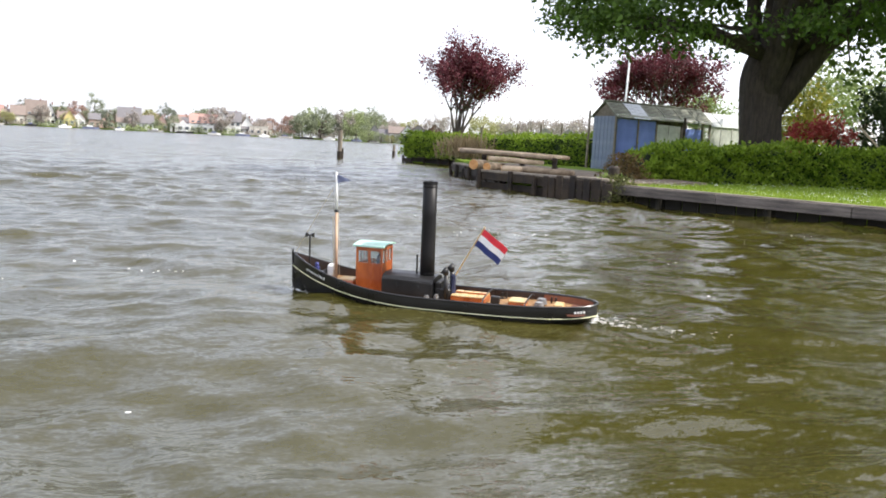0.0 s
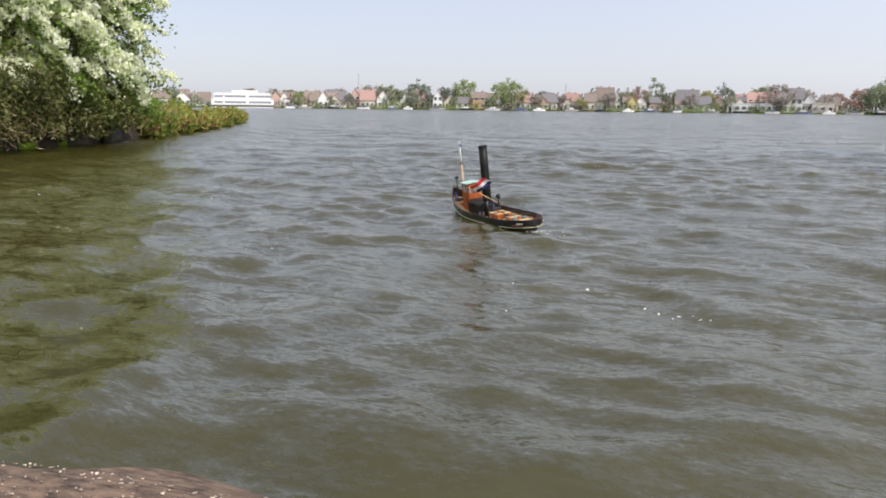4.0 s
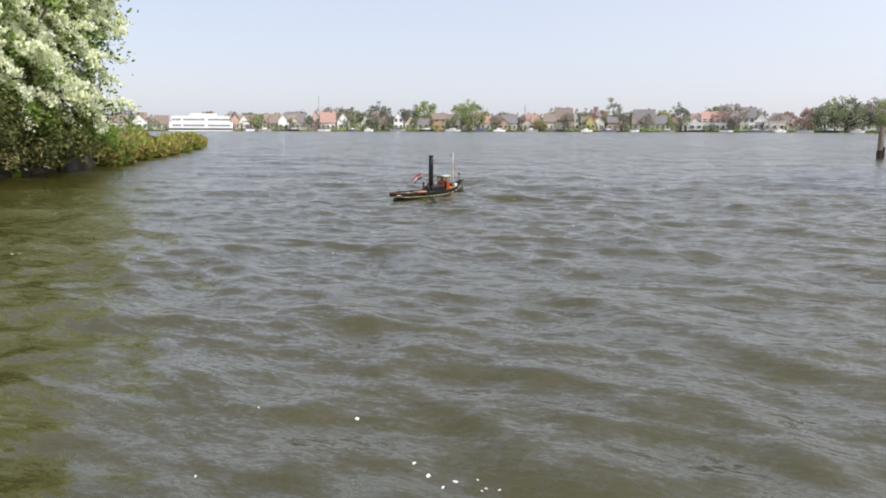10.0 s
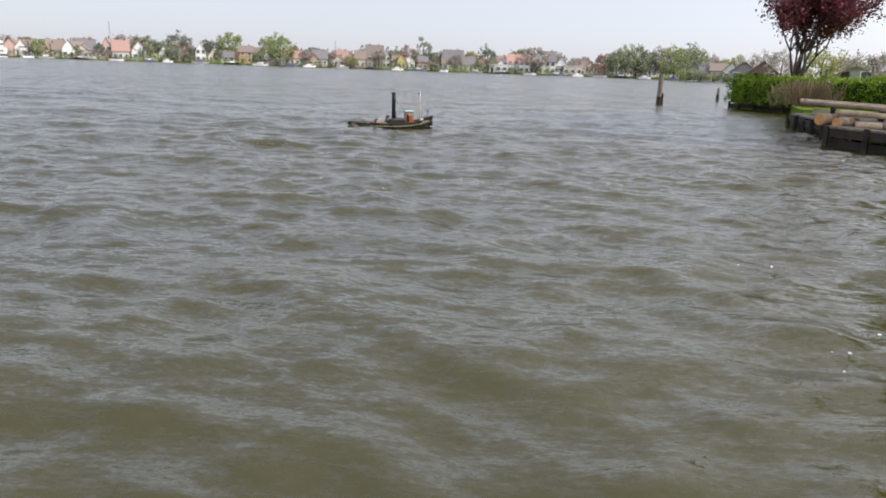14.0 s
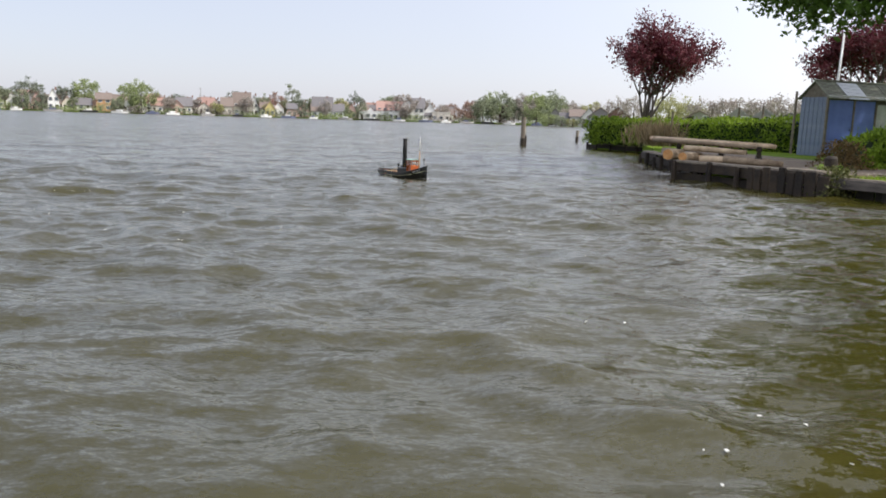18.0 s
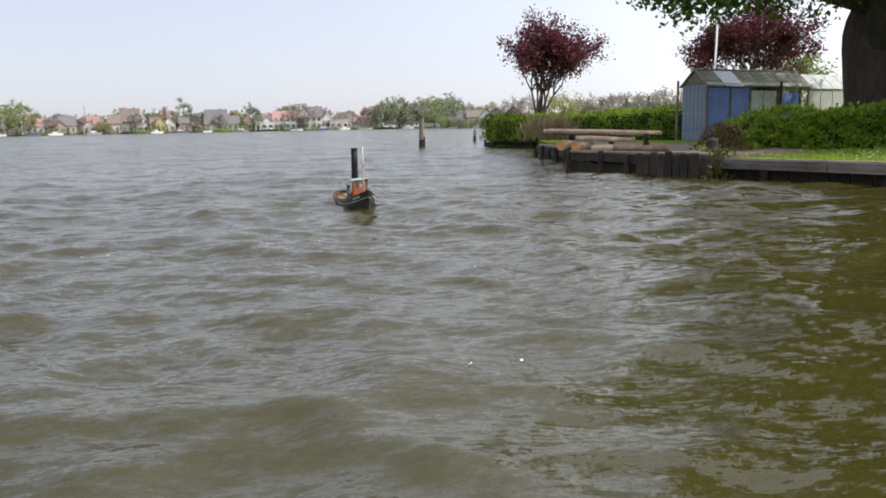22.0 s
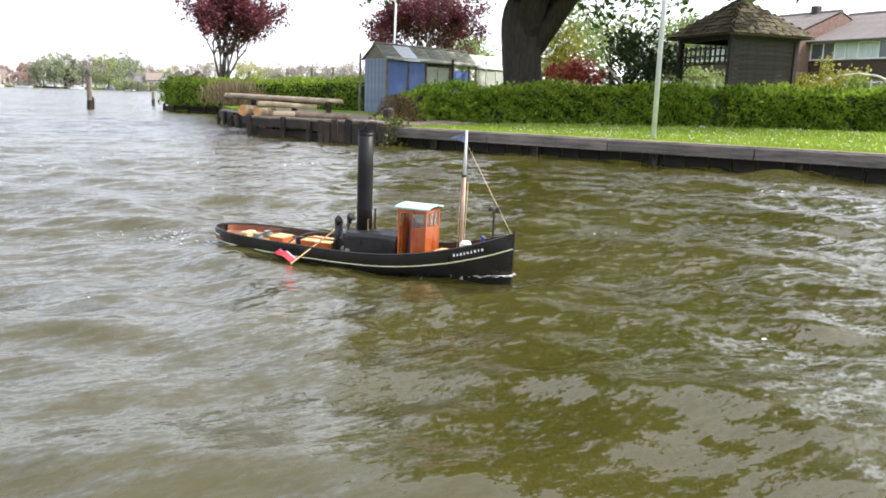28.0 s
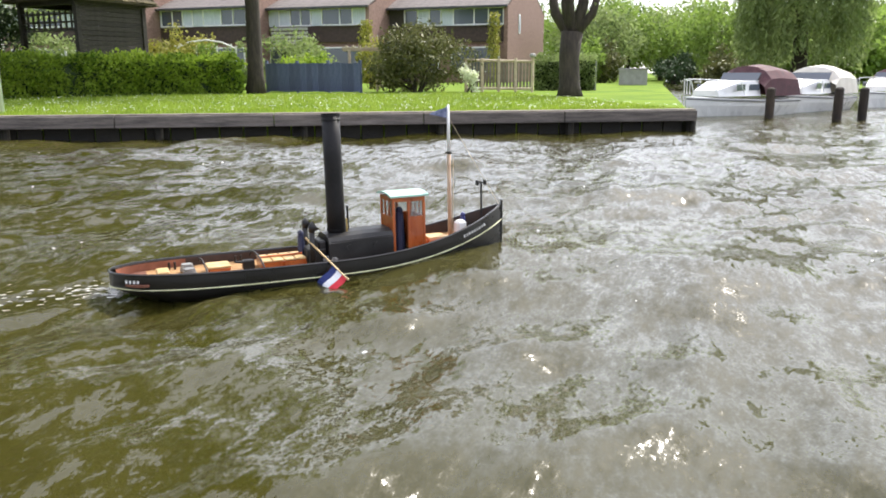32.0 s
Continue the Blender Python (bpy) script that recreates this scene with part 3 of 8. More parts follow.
def lawn():
    """The land round the cove and on to the far side, as one raised sheet."""
    bm = bmesh.new()
    edge = [(QUAY_A.x + 0.31, QUAY_A.y + 0.1), (QUAY_B.x + 0.31, QUAY_B.y + 0.12), (40, -0.75), (1500, -30), (1500, 1400), (330, 1400), (84, 345), (40, 150), (16, 60), (9.0, 37.0), (7.95, 33.9),
            (9.2, 30.6), (8.2, 26), (6.9, 21.8), (6.2, 16.6), (6.75, 12.7)]
    prism(bm, [(x, y) for x, y in edge], -1.5, LAWN_Z)
    tagged(part("lawn", bm, GRASS), "flat mown lawn behind the timber quay", "lawn", kind="structure")
    bm = bmesh.new()
    prism(bm, [(-1500, -60), (-60, -14), (-13.6, 4.5), (-14.4, 10.0), (-15.75, 11.9), (-16.3, 14.0), (-17.1, 16.1), (-18.3, 18.7), (-23.0, 27.6), (-30.5, 39.5), (-34.6, 44.6), (-37, 48), (-75, 60), (-1500, 120)], -1.5, 0.12)
    tagged(part("bank", bm, GRASS), "low overgrown grassy bank beside the lake", "bank", kind="structure")
    bm = bmesh.new()
    prism(bm, [(84, 345), (330, 1400), (-1500, 1400), (-1500, 210), (-300, 236), (-225, 270), (-170, 312), (-110, 335), (-55, 347), (0, 350), (40, 346), (70, 338)], -1.5, 0.5)
    tagged(part("far_shore", bm, GRASS), "distant grassy lake shore", "shore", kind="structure")


SHORE_X = [-9, -2.6, -2.2, -1.7, -1.2, -0.8, -0.4, 0.0, 0.4, 1.0, 1.6, 2.6]
SHORE_Y = [0.98, 1.39, 1.39, 1.47, 1.53, 1.51, 1.33, 1.0, 0.5, -0.5, -2.5, -6]


def near_bank():
    """The gravelly water's edge on which the viewer stands, sloping into the lake."""
    xs, ys = np.arange(-9, 2.6, 0.05), np.arange(-9, 2.3, 0.05)
    gx, gy = np.meshgrid(xs, ys)
    g = np.random.default_rng(8)
    dist = np.interp(gx, SHORE_X, SHORE_Y) - gy
    rough = np.zeros_like(gx)
    for i in range(26):
        f = g.uniform(4, 26)
        a = g.normal() * 0.5
        rough += np.sin(f * (gx * 0.35 * math.cos(a) + gy * (1.0 + math.sin(a) * 0.3)) + 1.5 * np.sin(gx * g.uniform(1, 4)) + g.uniform(0, 6.3)) / f
    dist = dist + 0.045 * rough
    z = np.where(dist > 0, np.minimum(dist * 0.35, 0.040 + dist * 0.045), dist * 0.35)
    z = np.clip(z, -0.6, 0.22) + 0.011 * rough
    nx, ny = len(xs), len(ys)
    i = np.arange(nx * ny).reshape(ny, nx)
    f = np.stack([i[:-1, :-1].ravel(), i[:-1, 1:].ravel(), i[1:, 1:].ravel(), i[1:, :-1].ravel()], 1)
    tagged(raw("bank", np.stack([gx.ravel(), gy.ravel(), z.ravel()], 1), f, SHINGLE, smooth=True), "reddish gravel bank sloping into the lake", "bank", kind="structure")
    bm = bmesh.new()
    prism(bm, [(-1400, -1400), (1400, -1400), (1400, -14), (14, -8.8), (2.5, -8.8), (-8.9, -8.8), (-8.9, 0.3), (-13.0, 3.5), (-60, -14), (-1400, -62)], -1.5, 0.16)
    tagged(part("bank", bm, GRASS), "grassy bank behind the water's edge", "bank", kind="structure")
    r = np.random.default_rng(11)
    n = 5200
    px, py = r.uniform(-3.4, 0.1, n), r.uniform(0.2, 1.75, n)
    sh = np.interp(px, SHORE_X, SHORE_Y)
    keep = py < sh - 0.03
    x, y, h = px[keep], py[keep], sh[keep]
    m = len(x)
    base = bmesh.new()
    bmesh.ops.create_icosphere(base, subdivisions=1, radius=1.0)
    unit = np.array([v.co[:] for v in base.verts])
    base.verts.index_update()
    tri = np.array([[v.index for v in f.verts] for f in base.faces])
    base.free()
    size = 0.0016 + 0.0042 * r.uniform(size=m) ** 2.4
    v = unit[None] * np.stack([size * r.uniform(1.0, 2.6, m), size, size * 0.5], 1)[:, None, :]
    ca, sa = np.cos(r.normal(size=m) * 0.5), np.sin(r.normal(size=m) * 0.5)
    v = np.stack([v[:, :, 0] * ca[:, None] - v[:, :, 1] * sa[:, None], v[:, :, 0] * sa[:, None] + v[:, :, 1] * ca[:, None], v[:, :, 2]], 2)
    v += np.stack([x, y, np.minimum((h - y) * 0.35, 0.040 + (h - y) * 0.045) + size * 0.3 + 0.003], 1)[:, None, :]
    f = (tri[None] + (np.arange(m) * len(unit))[:, None, None]).reshape(-1, 3)
    tagged(raw("pebbles", v.reshape(-1, 3), f, PEBBLE), "scattered wet reddish and pale pebbles", "pebbles", kind="stuff")


def quay():
    """Timber quay: a capping board on dark posts and sheet planks."""
    q = thing("quay", (QUAY_A.x, QUAY_A.y, 0), "weathered timber quay with a grey capping board", "quay", kind="structure", turn=math.degrees(math.atan2((QUAY_B - QUAY_A).y, (QUAY_B - QUAY_A).x)))
    length = (QUAY_B - QUAY_A).length
    n = 7
    step = length / n
    for i in range(n):
        bm = bmesh.new()
        box(bm, (step * (i + 0.5), 0.03, 0.235), (step - 0.012, 0.07, 0.155), 0.008)
        part("cap_board", bm, CAP, q)
        bm = bmesh.new()
        box(bm, (step * (i + 0.5), 0.13, 0.315), (step - 0.008, 0.17, 0.035), 0.006)
        part("top_board", bm, OLDWOOD, q)
    bm = bmesh.new()
    box(bm, (length - 0.02, 0.75, 0.235), (0.07, 1.36, 0.155), 0.008)
    part("cap_board", bm, CAP, q)
    bm = bmesh.new()
    box(bm, (length - 0.06, 0.80, -0.53), (0.05, 1.3, 1.4), 0.006)
    part("end_plank", bm, RECESSPLANK, q)
    bm = bmesh.new()
    box(bm, (0, 0, 0), (0.30, 0.04, 1.4), 0.006)
    plank = part("sheet_plank", bm, RECESSPLANK, q)
    plank.matrix_basis = pose(0.17, 0.24, -0.53)
    for i in range(1, int(length / 0.32)):
        shared("sheet_plank", plank.data, q, pose(0.17 + 0.32 * i, 0.24 + 0.01 * (i % 3), -0.53))
    bm = bmesh.new()
    rod(bm, (0, 0, -1.4), (0, 0, 0.15), 0.06, 0.055, 10)
    post = part("post", bm, RECESSPLANK, q)
    post.matrix_basis = pose(0.9, 0.15, 0)
    for i in range(1, 8):
        shared("post", post.data, q, pose(0.9 + 1.9 * i, 0.15, 0))


def jetty():
    """Old boarded revetment with posts, stepping back behind the first corner."""
    for a, b, z, label in ((Vector((5.35, 15.6)), Vector((6.56, 12.15)), 0.40, "dark old timber revetment with posts and a bleached top"),
                           (Vector((6.55, 21.8)), Vector((6.0, 16.0)), 0.36, "rotting dark timber revetment"),
                           (Vector((7.85, 34.2)), Vector((9.2, 30.4)), 0.26, "low dark timber bank edging")):
        d = b - a
        j = thing("revetment", (a.x, a.y, 0), label, "revetment", kind="structure", turn=math.degrees(math.atan2(d.y, d.x)))
        L = d.length
        k = 0
        x = 0.0
        r = random.Random(L)
        while x < L - 0.1:
            w = min(r.uniform(0.7, 1.1), L - x)
            bm = bmesh.new()
            box(bm, (x + w / 2, 0.02, z - 0.14), (w - 0.02, 0.06, 0.17), 0.008, Matrix.Translation((0, r.uniform(-0.02, 0.02), r.uniform(-0.025, 0.015))) @ Matrix.Rotation(r.uniform(-0.015, 0.015), 4, "Y"))
            part("board", bm, DARKWOOD, j)
            bm = bmesh.new()
            box(bm, (x + w / 2, 0.10, -0.55 + z * 0.35), (w - 0.015, 0.05, 1.1), 0.006)
            part("board", bm, DARKWOOD, j)
            bm = bmesh.new()
            box(bm, (x + w / 2, 0.16, z - 0.02), (w - 0.015, 0.30, 0.05), 0.01, Matrix.Translation((0, r.uniform(-0.03, 0.03), r.uniform(-0.02, 0.012))))
            part("top_board", bm, OLDWOOD, j)
            bm = bmesh.new()
            rod(bm, (x + 0.05, -0.03, -1.2), (x + 0.05, -0.03, z + r.uniform(-0.12, 0.03)), 0.055, 0.05, 8)
            part("post", bm, DARKWOOD, j)
            x += w
    # upright old planks where the revetment meets the quay
    a, b = Vector((6.02, 13.45)), Vector((6.66, 11.86))
    d = b - a
    j = thing("corner_planking", (a.x, a.y, 0), "upright weathered planks at the corner of the quay", "planking", turn=math.degrees(math.atan2(d.y, d.x)))
    r = random.Random(31)
    x = 0.0
    while x < d.length - 0.1:
        w = r.uniform(0.15, 0.24)
        bm = bmesh.new()
        box(bm, (x + w / 2, -0.10 + r.uniform(-0.025, 0.02), -0.35), (w - 0.02, 0.05, 1.4 + r.uniform(0, 0.16)), 0.01, Matrix.Rotation(r.uniform(-0.02, 0.02), 4, "Y"))
        part("plank", bm, DARKWOOD, j)
        x += w
    bm = bmesh.new()
    prism(bm, [(5.6, 15.75), (6.85, 12.2), (9.5, 13.5), (9.5, 24), (8.5, 26), (7.1, 21.8), (6.3, 16.2)], 0.2, 0.355)
    tagged(part("pavement", bm, surface("trodden_soil", (0.13, 0.10, 0.07), (0.24, 0.19, 0.14), 2, 0.9, 0.6, fine=18)), "trodden bare soil of the little boatyard", "yard", kind="structure")


lake_bed()
water = lake()
lawn()
near_bank()
quay()
jetty()


# ---- the model steam tug ----
HALF, BEAM = 0.876, 0.20


def sheer(s):
    return 0.088 + (0.152 * max(s, 0.0) ** 2.3 if s > 0 else 0.017 * s * s)


def breadth(s):
    return BEAM * ((1 - s ** 2.6) ** 0.85 if s > 0 else (1 - abs(s) ** 4.2) ** 0.5)


def keel(s):
    return -0.075 + (0.115 * ((-s - 0.62) / 0.38) ** 1.5 if s < -0.62 else 0.0)


def fullness(s, v):
    p = 3.2 - (1.9 * s if s > 0 else -0.2 * s)
    return max(1 - (1 - v) ** max(p, 1.15), 0.0) ** (0.62 if s < 0.3 else 0.62 + 0.45 * (s - 0.3))


def side(s, z):
    """Half-breadth of the hull's skin at a station and height."""
    v = min(max((z - keel(s)) / (sheer(s) - keel(s)), 0), 1)
    return breadth(s) * fullness(s, v)


def stations(n, a=-1.0, b=1.0):
    return [a + (b - a) * (0.5 - 0.5 * math.cos(math.pi * i / (n - 1))) for i in range(n)]


def hull_strip(bm, top, bottom, rows, n=56, proud=0.0, a=-1.0, b=1.0):
    """Both sides of the hull's skin between two lines."""
    for sg in (1, -1):
        grid = []
        for s in stations(n, a, b):
            z0, z1 = bottom(s), top(s)
            grid.append([bm.verts.new((HALF * s, sg * (side(s, z0 + (z1 - z0) * k / rows) + proud), z0 + (z1 - z0) * k / rows)) for k in range(rows + 1)])
        for i in range(n - 1):
            for k in range(rows):
                bm.faces.new((grid[i][k], grid[i + 1][k], grid[i + 1][k + 1], grid[i][k + 1]))
    bmesh.ops.remove_doubles(bm, verts=bm.verts, dist=0.0004)
    bmesh.ops.recalc_face_normals(bm, faces=bm.faces)
    return bm


def line_z(s):
    return sheer(s) - 0.056 - 0.016 * max(s, 0) ** 2 - 0.004 * min(s, 0) ** 2


def model_tug():
    t = thing("model_tug", (0, 0, 0), "black model steam tug with a tall funnel and varnished wheelhouse", "model boat")
    part("hull", hull_strip(bmesh.new(), sheer, lambda s: max(keel(s), -0.034), 12), HULL, t, smooth=True)
    part("bottom", hull_strip(bmesh.new(), lambda s: max(keel(s) + 0.001, -0.034), keel, 6, a=-0.97, b=0.998), REDLEAD, t, "dull red underwater bottom", smooth=True)
    # line round the hull
    bm = bmesh.new()
    for sg in (1, -1):
        pts = [(HALF * s * 1.002, sg * (side(s, line_z(s)) + 0.0035), line_z(s)) for s in stations(60)]
        pipe(bm, pts, 0.0028, 5)
    part("rubbing_strake", bm, LINE, t, "thin yellow-white line")
    # bulwark inside and rail
    bm = bmesh.new()
    for sg in (1, -1):
        g = []
        for s in stations(50, -0.985, 0.985):
            b = max(side(s, sheer(s)) - 0.009, 0.0015)
            g.append((bm.verts.new((HALF * s * 0.988, sg * b, sheer(s) - 0.052)), bm.verts.new((HALF * s * 0.988, sg * b, sheer(s) + 0.001))))
        for i in range(len(g) - 1):
            bm.faces.new((g[i][0], g[i + 1][0], g[i + 1][1], g[i][1]))
    part("bulwark", bm, surface("bulwark_inside_paint", (0.020, 0.012, 0.010), (0.05, 0.028, 0.020), 9, 0.5, 0.05), t, "dark inside of the bulwark", smooth=True)
    bm = bmesh.new()
    for sg in (1, -1):
        g = []
        for s in stations(24, -0.984, -0.66):
            b = max(side(s, sheer(s)) - 0.0105, 0.0015)
            g.append((bm.verts.new((HALF * s * 0.986, sg * b, sheer(s) - 0.046)), bm.verts.new((HALF * s * 0.986, sg * b, sheer(s) - 0.004))))
        for i in range(len(g) - 1):
            bm.faces.new((g[i][0], g[i + 1][0], g[i + 1][1], g[i][1]))
    part("stern_lining", bm, surface("stern_lining_paint", (0.16, 0.055, 0.03), (0.30, 0.11, 0.06), 9, 0.5, 0.05), t, "red-brown lining round the stern", smooth=True)
    bm = bmesh.new()
    for sg in (1, -1):
        pipe(bm, [(HALF * s, sg * max(side(s, sheer(s)) - 0.004, 0), sheer(s) + 0.001) for s in stations(60)], 0.0062, 6)
    part("rail", bm, HULL, t)
    # deck planks
    deck = lambda s: sheer(s) - 0.040 - 0.04 * max(s, 0) ** 3
    w = 0.024
    for k in range(-8, 9):
        y0, y1 = k * w - w / 2 + 0.001, k * w + w / 2 - 0.001
        bm = bmesh.new()
        g = []
        for s in stations(40, -0.97, 0.96):
            b = max(side(s, sheer(s)) - 0.008, 0)
            a0, a1 = max(min(y0, b), -b), max(min(y1, b), -b)
            if a1 - a0 > 0.002:
                g.append((bm.verts.new((HALF * s, a0, deck(s))), bm.verts.new((HALF * s, a1, deck(s)))))
        for i in range(len(g) - 1):
            bm.faces.new((g[i][0], g[i + 1][0], g[i + 1][1], g[i][1]))
        if g:
            ext = bmesh.ops.extrude_face_region(bm, geom=bm.faces[:])
            bmesh.ops.translate(bm, verts=[v for v in ext["geom"] if isinstance(v, bmesh.types.BMVert)], vec=(0, 0, 0.003))
            bmesh.ops.recalc_face_normals(bm, faces=bm.faces)
        part("plank", bm, DECK, t)
    # stem post, rudder
    bm = bmesh.new()
    pipe(bm, [(0.872, 0, -0.07), (0.878, 0, 0.1), (0.880, 0, 0.262)], 0.006, 6)
    part("stem_post", bm, HULL, t)
    bm = bmesh.new()
    box(bm, (-0.74, 0, -0.055), (0.08, 0.006, 0.05), 0.002)
    part("rudder", bm, HULL, t)
    # boiler casing with a sloping rounded top
    bm = bmesh.new()
    prof = [(-0.098, 0.055), (-0.098, 0.145), (-0.080, 0.168), (-0.04, 0.178), (0.04, 0.178), (0.080, 0.168), (0.098, 0.145), (0.098, 0.055)]
    g = [[bm.verts.new((x, y, z + (0.008 if x > 0.1 and z > 0.1 else 0))) for y, z in prof] for x in (0.0, 0.02, 0.16, 0.292)]
    for i in range(3):
        for k in range(len(prof) - 1):
            bm.faces.new((g[i][k], g[i + 1][k], g[i + 1][k + 1], g[i][k + 1]))
    bm.faces.new(g[0]), bm.faces.new(g[-1][::-1])
    bmesh.ops.recalc_face_normals(bm, faces=bm.faces)
    casing = part("boiler_casing", bm, BLACKIRON, t, "black iron boiler casing")
    for sg in (1, -1):
        for x in (0.09, 0.21):
            bm = bmesh.new()
            rod(bm, (x, sg * 0.096, 0.125), (x, sg * 0.103, 0.125), 0.012, 0.012, 12)
            part("porthole", bm, BLACKIRON, casing)
        bm = bmesh.new()
        pipe(bm, [(0.01, sg * 0.104, 0.155), (0.28, sg * 0.104, 0.162)], 0.003, 5)
        part("handrail", bm, BLACKIRON, casing)
    # funnel
    bm = bmesh.new()
    pipe(bm, [(0.062, 0, 0.165), (0.061, 0, 0.30), (0.060, 0, 0.50), (0.059, 0, 0.688)], [0.041, 0.040, 0.039, 0.039], 24)
    funnel = part("funnel", bm, FUNNEL, t, "tall black steam funnel", smooth=True)
    for z in (0.19, 0.665):
        bm = bmesh.new()
        rod(bm, (0.06, 0, z), (0.06, 0, z + 0.005), 0.0412, 0.0412, 24)
        part("band", bm, FUNNEL, funnel)
    bm = bmesh.new()
    bmesh.ops.create_cone(bm, cap_ends=False, segments=24, radius1=0.0415, radius2=0.0415, depth=0.012, matrix=Matrix.Translation((0.059, 0, 0.688)))
    part("rim", bm, FUNNEL, funnel)
    # flat near-black disc on the closed top, painted as the funnel's shaded hollow
    bm = bmesh.new()
    rod(bm, (0.059, 0, 0.6875), (0.059, 0, 0.6895), 0.034, 0.034, 20)
    part("bore", bm, surface("bore_shade", (0.003, 0.003, 0.003), (0.006, 0.006, 0.006), 9, 0.95, 0), funnel)
    bm = bmesh.new()
    pipe(bm, [(0.118, 0.012, 0.17), (0.118, 0.012, 0.285)], 0.005, 8)
    rod(bm, (0.118, 0.012, 0.285), (0.118, 0.012, 0.29), 0.007, 0.007, 8)
    part("steam_pipe", bm, BLACKIRON, t)
    bm = bmesh.new()
    pipe(bm, [(0.10, -0.03, 0.17), (0.10, -0.03, 0.24)], 0.004, 8)
    part("whistle", bm, BRASS, t)
    # engine room, ventilators
    bm = bmesh.new()
    box(bm, (-0.045, 0, 0.088), (0.088, 0.13, 0.07), 0.006)
    box(bm, (-0.02, 0, 0.13), (0.036, 0.12, 0.05), 0.006)
    part("engine_casing", bm, BLACKIRON, t)
    for y in (-0.062, 0.062):
        bm = bmesh.new()
        rod(bm, (-0.065, y, 0.06), (-0.065, y, 0.20), 0.012, 0.012, 12)
        v = part("ventilator", bm, BLACKIRON, t, smooth=True)
        bm = bmesh.new()
        pipe(bm, [(-0.065, y, 0.198), (-0.062, y, 0.216), (-0.048, y, 0.226)], [0.013, 0.019, 0.025], 12)
        part("cowl", bm, BLACKIRON, v, smooth=True)
    for x, y, h in ((-0.012, -0.085, 0.035), (0.02, -0.10, 0.03), (-0.02, 0.085, 0.035), (0.03, 0.10, 0.03)):
        bm = bmesh.new()
        rod(bm, (x, y, 0.058), (x, y, 0.058 + h), 0.012, 0.010, 10)
        rod(bm, (x - 0.014, y, 0.058 + h * 0.6), (x + 0.014, y, 0.058 + h * 0.6), 0.006, 0.006, 8)
        part("valve", bm, STEEL, t)
    bm = bmesh.new()
    ball(bm, (-0.095, 0.02, 0.185), 0.014)
    rod(bm, (-0.095, 0.02, 0.058), (-0.095, 0.02, 0.175), 0.017, 0.014, 8)
    part("figurine", bm, DOLL, t, "plain dark figure beside the engine")
    # wheelhouse
    wheelhouse(t)
    # mast
    bm = bmesh.new()
    pipe(bm, [(0.608, 0, 0.06), (0.609, 0, 0.50)], [0.0105, 0.0085], 10)
    mast = part("mast", bm, surface("mast_wood", (0.36, 0.22, 0.13), (0.54, 0.38, 0.26), 14, 0.5, 0.1), t, "varnished wooden lower mast", smooth=True)
    bm = bmesh.new()
    pipe(bm, [(0.609, 0, 0.50), (0.610, 0, 0.717)], [0.0080, 0.0055], 10)
    part("topmast", bm, WHITE, mast, "white painted topmast", smooth=True)
    bm = bmesh.new()
    box(bm, (0.609, 0, 0.50), (0.024, 0.024, 0.012), 0.003)
    part("mast_band", bm, BLACKIRON, mast)
    for pts in (((0.610, 0, 0.66), (0.868, 0, 0.235)), ((0.600, -0.012, 0.49), (0.592, -0.014, 0.12))):
        bm = bmesh.new()
        pipe(bm, pts, 0.0013, 4)
        part("stay", bm, ROPE, mast)
    bm = bmesh.new()
    pipe(bm, [(0.622, 0.0, 0.12), (0.630, 0, 0.47)], 0.0022, 5)
    part("halyard", bm, ROPE, mast)
    bm = bmesh.new()
    pts = [(0.604, 0.001, 0.706), (0.556, 0.012, 0.690), (0.515, 0.006, 0.676), (0.604, 0.001, 0.656), (0.558, 0.014, 0.668)]
    vs = [bm.verts.new(p) for p in pts]
    bm.faces.new((vs[0], vs[3], vs[4], vs[1])), bm.faces.new((vs[1], vs[4], vs[2]))
    g = bmesh.ops.extrude_face_region(bm, geom=bm.faces[:])
    bmesh.ops.translate(bm, verts=[v for v in g["geom"] if isinstance(v, bmesh.types.BMVert)], vec=(0, 0.0016, 0))
    part("pennant", bm, surface("faded_blue_cloth", (0.05, 0.06, 0.14), (0.26, 0.29, 0.42), 30, 0.8, 0.1), mast, "faded blue and white pennant")
    # foredeck: post with cross-bar, winch, white box, coil
    bm = bmesh.new()
    rod(bm, (0.772, 0, 0.10), (0.772, 0, 0.352), 0.0055, 0.005, 8)
    rod(bm, (0.772, -0.024, 0.352), (0.772, 0.024, 0.352), 0.004, 0.004, 8)
    rod(bm, (0.752, 0, 0.350), (0.792, 0, 0.350), 0.004, 0.004, 8)
    for dx in (-0.020, 0.020):
        box(bm, (0.772 + dx, 0, 0.350), (0.010, 0.022, 0.024), 0.002)
    part("lamp_post", bm, BLACKIRON, t)
    bm = bmesh.new()
    rod(bm, (0.69, -0.05, 0.135), (0.69, 0.05, 0.135), 0.016, 0.016, 12)
    for y in (-0.035, 0.035):
        box(bm, (0.69, y, 0.12), (0.03, 0.008, 0.05), 0.002)
    part("anchor_winch", bm, BLACKIRON, t)
    bm = bmesh.new()
    box(bm, (0.645, -0.035, 0.150), (0.052, 0.05, 0.075), 0.012)
    part("white_box", bm, WHITE, t, "white painted deck box")
    bm = bmesh.new()
    box(bm, (0.53, 0, 0.098), (0.11, 0.12, 0.035), 0.006)
    fore = part("fore_hatch", bm, TEAK, t, "varnished fore hatch")
    bm = bmesh.new()
    box(bm, (0.53, 0, 0.118), (0.095, 0.10, 0.006), 0.002)
